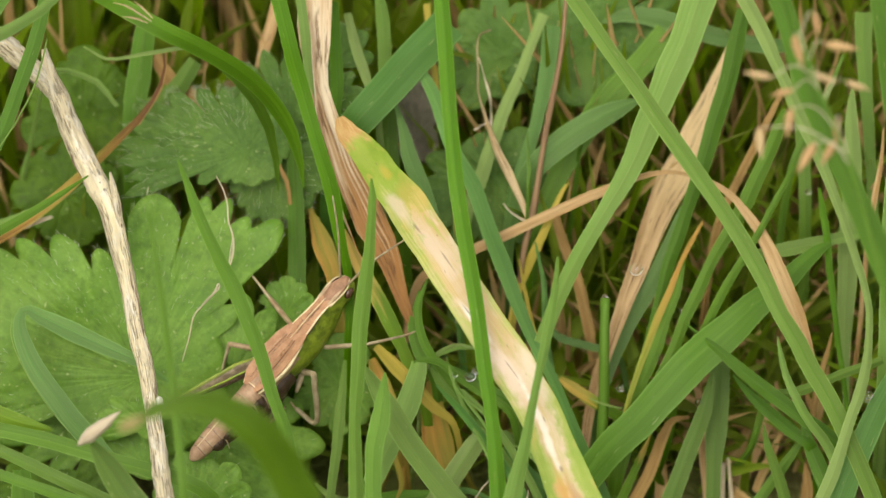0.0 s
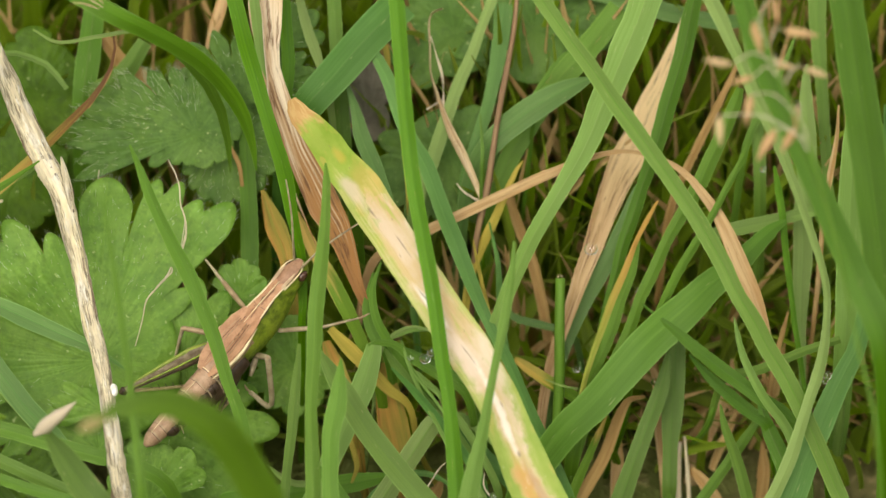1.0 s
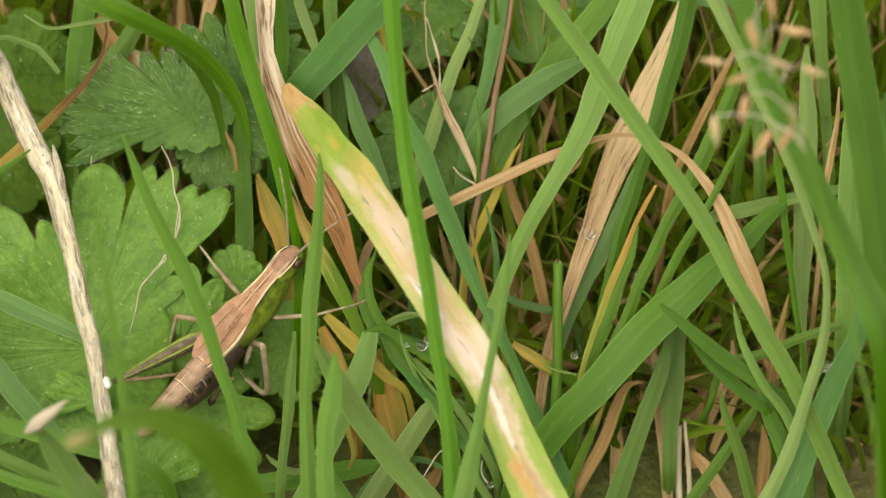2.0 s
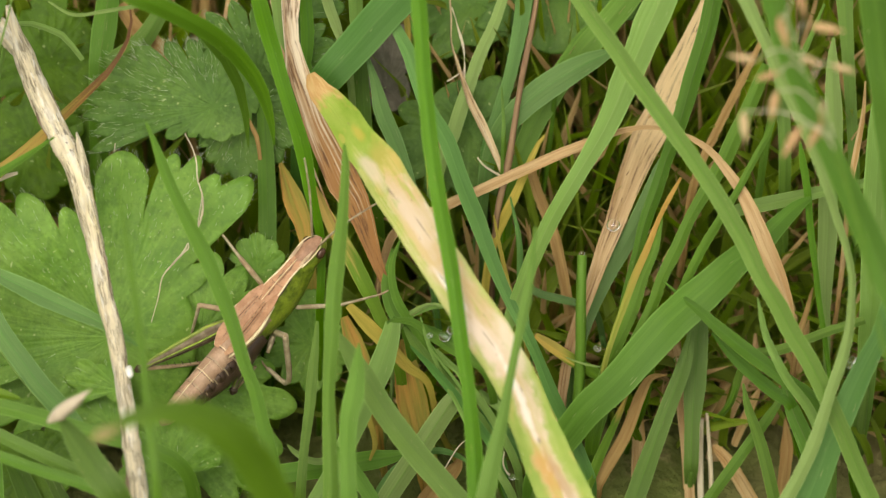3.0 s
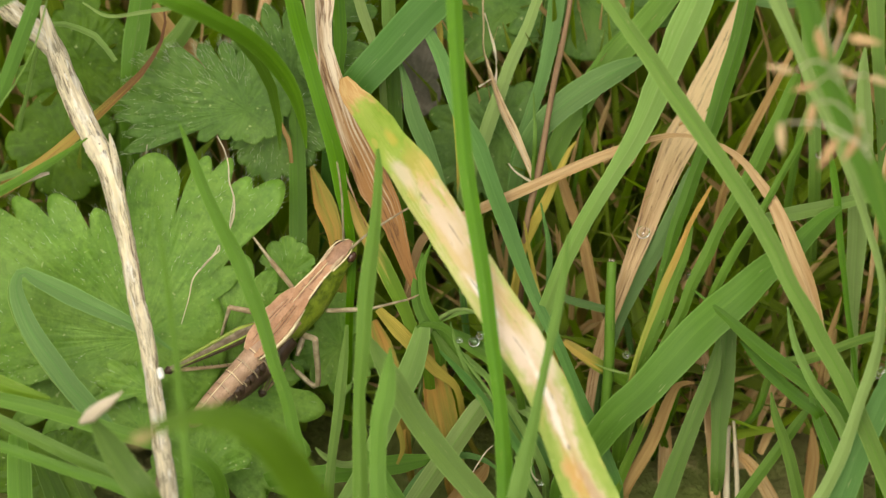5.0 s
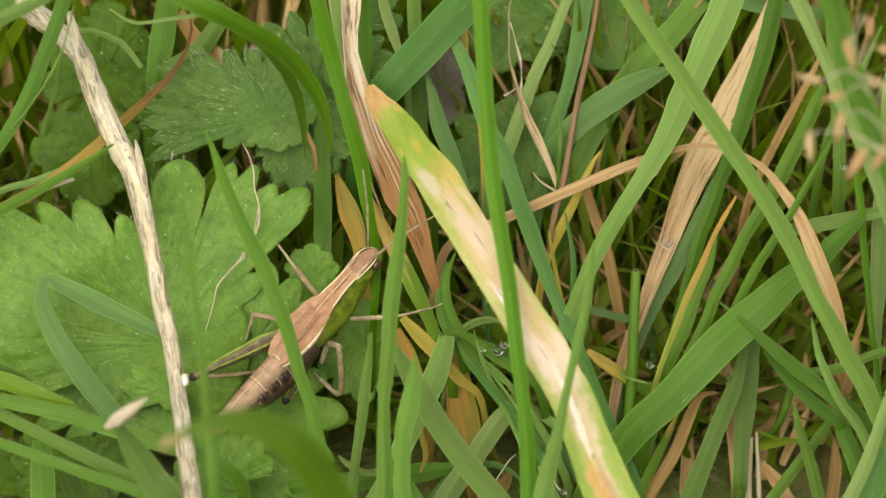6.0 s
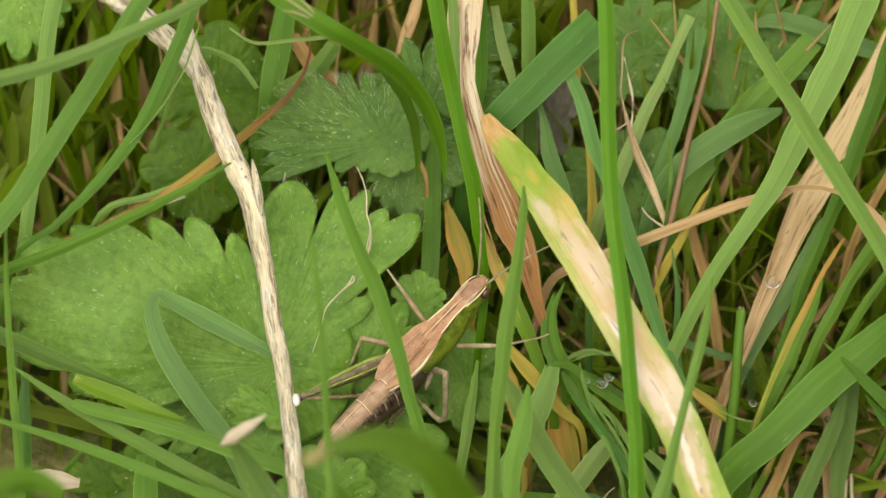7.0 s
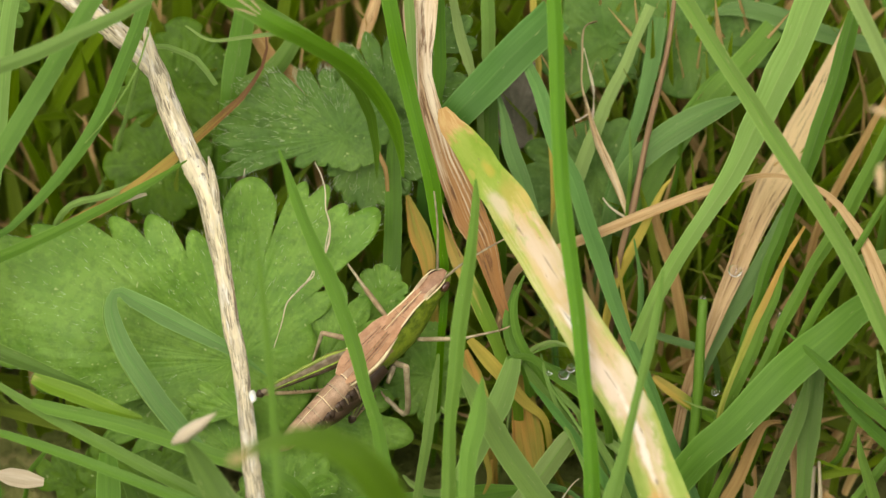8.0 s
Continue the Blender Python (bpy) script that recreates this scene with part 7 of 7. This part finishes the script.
drop((19.1, -2.7, 15.5), 0.25)
drop((36.9, -14.8, 21.6), 0.25)
drop((14.5, 0.9, 19.5), 0.25)
panicle([(38.4, -43.0, 41.0), (36.4, -37.0, 49.1), (34.4, -31.7, 56.5), (32.4, -28.2, 61.9), (30.2, -24.7, 65.9), (28.8, -22.3, 68.5), (27.9, -19.9, 71.1)], [
    ((32.2, -21.8, 67.6), (0.99, -0.11, -0.12), 2.83, 1),
    ((30.8, -23.5, 65.7), (0.95, -0.21, -0.23), 2.28, 0),
    ((33.5, -23.9, 65.2), (0.95, -0.21, -0.23), 2.10, 0),
    ((25.4, -23.3, 65.9), (-0.98, 0.13, 0.14), 2.37, 0),
    ((27.3, -24.3, 64.8), (-0.97, -0.18, -0.19), 2.01, 1),
    ((27.9, -25.9, 63.0), (-0.19, -0.66, -0.73), 2.55, 1),
    ((25.6, -27.0, 61.8), (0.08, -0.67, -0.74), 2.55, 0),
    ((28.7, -22.0, 67.3), (0.27, -0.64, -0.72), 2.74, 1),
    ((30.2, -20.6, 68.9), (0.21, -0.65, -0.73), 2.01, 1),
    ((29.3, -27.8, 60.9), (-0.51, -0.58, -0.64), 2.92, 1),
    ((31.1, -27.5, 61.2), (-0.51, -0.58, -0.64), 2.46, 1),
    ((31.7, -26.3, 62.6), (0.01, -0.67, -0.74), 1.82, 1)])
husk = husk_mesh("grain_husk", (-29.0, -27.2, 30.2), (0.73, 0.11, 0.67), 5.0, 1.25, PALE_SEED, None)
tagged(husk, "pale papery grain husk stuck to a blade", "grain husk")
bud = husk_mesh("dry_bud", (-23.7, -59.5, 61.7), (0.8, 0.1, 0.45), 2.6, 1.0, DRY_OLIVE, None)
tagged(bud, "tan dry bud at the tip of a blade", "dry bud")
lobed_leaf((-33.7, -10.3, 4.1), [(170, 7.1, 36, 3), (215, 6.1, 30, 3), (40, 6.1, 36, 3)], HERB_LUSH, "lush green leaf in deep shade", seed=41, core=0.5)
blade([(-33.8, -13.3, 2.2), (-35.1, -11.3, 4.4), (-36.6, -10.0, 5.9)], [2.23, 1.72, 0.30], DEEP, "deep green blade low in the shade")
blade([(-31.2, -12.3, 1.8), (-32.7, -10.3, 4.1), (-33.7, -9.0, 5.6)], [1.32, 1.01, 0.20], DEEP, "short deep green blade low in the shade")
blade([(4.8, -8.3, 7.8), (2.5, -5.9, 11.6), (0.2, -4.2, 14.7), (-1.7, -2.7, 17.3), (-2.2, -1.0, 19.8), (-1.4, 0.4, 22.0)], [0.76, 0.81, 0.86, 0.81, 0.60, 0.15], GRASS, "curved green blade low in the sward", fold=0.15)
blade([(-1.9, -4.5, 13.5), (-1.3, -3.5, 15.4), (-0.3, -3.2, 16.5), (1.3, -3.1, 17.3), (2.9, -3.7, 17.4)], [0.40, 0.40, 0.40, 0.35, 0.15], PALE, "small pale grass blade curled over", rib=False)
blade([(7.0, -5.4, 11.1), (4.4, -4.5, 12.8), (1.8, -3.9, 14.2), (-0.3, -3.6, 15.2), (-2.1, -3.5, 16.1)], [1.01, 1.11, 1.11, 0.81, 0.20], MID, "green blade lying low in the sward")
blade([(7.3, -11.9, 6.8), (4.5, -9.6, 10.3), (1.8, -7.8, 13.3), (-0.6, -6.6, 15.7)], [0.81, 0.86, 0.75, 0.20], DULL, "bluish green blade low in the sward")
blade([(8.7, -11.5, 5.7), (6.7, -9.4, 9.1), (3.9, -7.2, 12.5), (1.7, -6.1, 14.7)], [0.71, 0.71, 0.60, 0.20], PALE, "pale narrow blade low in the sward", rib=False)
blade([(9.6, -2.0, 11.8), (8.3, 0.4, 15.0), (7.5, 2.5, 17.8), (6.8, 4.6, 20.6)], [0.46, 0.46, 0.36, 0.15], YELLOW, "thin yellow green blade in the sward", rib=False)
blade([(9.9, -1.3, 11.1), (9.2, 1.5, 14.7), (9.1, 3.9, 17.9), (8.3, 6.4, 21.1)], [0.61, 0.61, 0.51, 0.15], DULL, "thin bluish blade in the sward", rib=False)
lobed_leaf((-9.3, -1.2, 10.5), [(90, 4.8, 50, 3), (-20, 4.3, 50, 3), (-90, 4.8, 50, 3), (200, 4.3, 50, 3)], HERB, "light green leaf under the grasshopper", seed=61, core=0.6)
blade([(5.6, -3.2, 14.9), (4.6, -2.9, 16.3), (2.9, -3.0, 16.9), (1.4, -3.5, 17.3), (0.4, -4.2, 17.5), (-0.4, -4.9, 17.6)], [0.30, 0.30, 0.40, 0.35, 0.25, 0.10], PALE, "small pale grass blade arched over", rib=False)
blade([(5.1, -10.6, 11.2), (3.7, -9.0, 13.1), (2.4, -7.8, 14.3), (1.1, -6.7, 15.6)], [0.25, 0.25, 0.25, 0.10], PALE, "fine pale grass blade in the sward", rib=False)
blade([(-4.2, -14.3, 1.2), (-3.5, -12.8, 2.9), (-2.0, -11.3, 4.5), (-0.2, -10.4, 5.5), (1.7, -10.0, 5.9), (3.5, -10.3, 5.6), (5.0, -11.0, 4.8)], [0.81, 0.91, 1.01, 0.81, 0.61, 0.46, 0.15], DULL, "bluish grass blade arched low in the sward", rib=False)
blade([(-0.7, -12.3, -1.1), (1.3, -10.6, 0.8), (3.3, -9.1, 2.4), (3.9, -8.3, 3.4)], [1.53, 1.73, 1.22, 0.20], BROWN, "brown dead blade pressed on the soil", rib=False)
blade([(-2.7, -17.6, 4.9), (-4.2, -16.0, 6.8), (-5.7, -15.0, 7.9), (-6.7, -14.6, 8.3)], [0.50, 0.50, 0.40, 0.15], PALE, "pale narrow grass blade low in the sward", rib=False)
blade([(-6.7, -11.4, 5.8), (-9.2, -11.3, 6.0), (-10.7, -10.8, 6.6), (-11.4, -10.3, 7.1)], [0.51, 0.61, 0.51, 0.15], PALE, "small yellowish blade low in the sward", rib=False)
strand("withered_thread", [(8.3, -13.6, 6.4), (7.8, -13.3, 6.7), (7.5, -12.8, 7.3), (7.6, -12.1, 8.0)], [0.24, 0.16, 0.16, 0.08], THREAD, "tiny pale curled thread", "withered thread", lump=0.16, around=6, n=44, root=False)
strand("withered_thread", [(2.3, -11.9, 5.4), (3.5, -10.6, 6.8), (4.2, -10.1, 7.3)], [0.12, 0.12, 0.08], THREAD, "tiny pale dry thread", "withered thread", lump=0.16, around=6, n=44, root=False)
strand("withered_thread", [(18.9, -11.9, -0.6), (19.6, -9.9, 1.6), (20.9, -7.8, 3.9), (21.7, -6.5, 5.4)], [0.24, 0.24, 0.20, 0.16], THREAD, "thin reddish dry thread", "withered thread", lump=0.16, around=6, n=44)
blade([(24.4, -11.2, -2.1), (24.1, -8.2, 1.3), (23.7, -4.8, 5.0), (23.3, -1.4, 8.8), (22.3, -0.1, 10.2)], [0.92, 0.92, 1.12, 0.82, 0.15], TAN, "flat tan straw blade in the sward", rib=False)
blade([(26.3, -5.1, -2.1), (27.3, -2.7, 0.6), (29.0, -0.3, 3.2), (30.3, 1.7, 5.5), (30.4, 3.1, 7.0)], [1.24, 1.34, 1.13, 0.82, 0.21], TAN, "weathered tan blade deep in the sward", rib=False)
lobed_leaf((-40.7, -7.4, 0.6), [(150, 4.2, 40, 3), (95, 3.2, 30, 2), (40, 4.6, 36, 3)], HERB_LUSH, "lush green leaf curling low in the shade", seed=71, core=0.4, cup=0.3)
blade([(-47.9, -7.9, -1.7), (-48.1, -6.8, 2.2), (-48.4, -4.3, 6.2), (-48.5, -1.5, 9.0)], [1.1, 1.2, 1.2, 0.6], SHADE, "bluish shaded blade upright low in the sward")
blade([(-44.6, -10.0, 5.0), (-43.7, -9.8, 6.6), (-42.7, -9.6, 8.3)], [0.45, 0.5, 0.15], MID, "short green shoot low in the shade", rib=False)
blade([(-50.6, -56.0, 49.1), (-47.8, -53.0, 49.5), (-45.2, -51.3, 48.5), (-42.9, -51.3, 47.2)], [2.4, 2.4, 2.0, 1.1], BRIGHT, "bright green blade bending low in front", rib=False, root=False)
blade([(-43.0, -12.9, 7.2), (-44.5, -12.8, 7.3), (-46.0, -12.7, 7.5), (-47.3, -12.6, 7.6)], [0.7, 1.6, 1.6, 0.6], PALE_SEED, "dull tan dead leaf bit low in the shade", rib=False, root=False)


def motions():
    pass


motions()
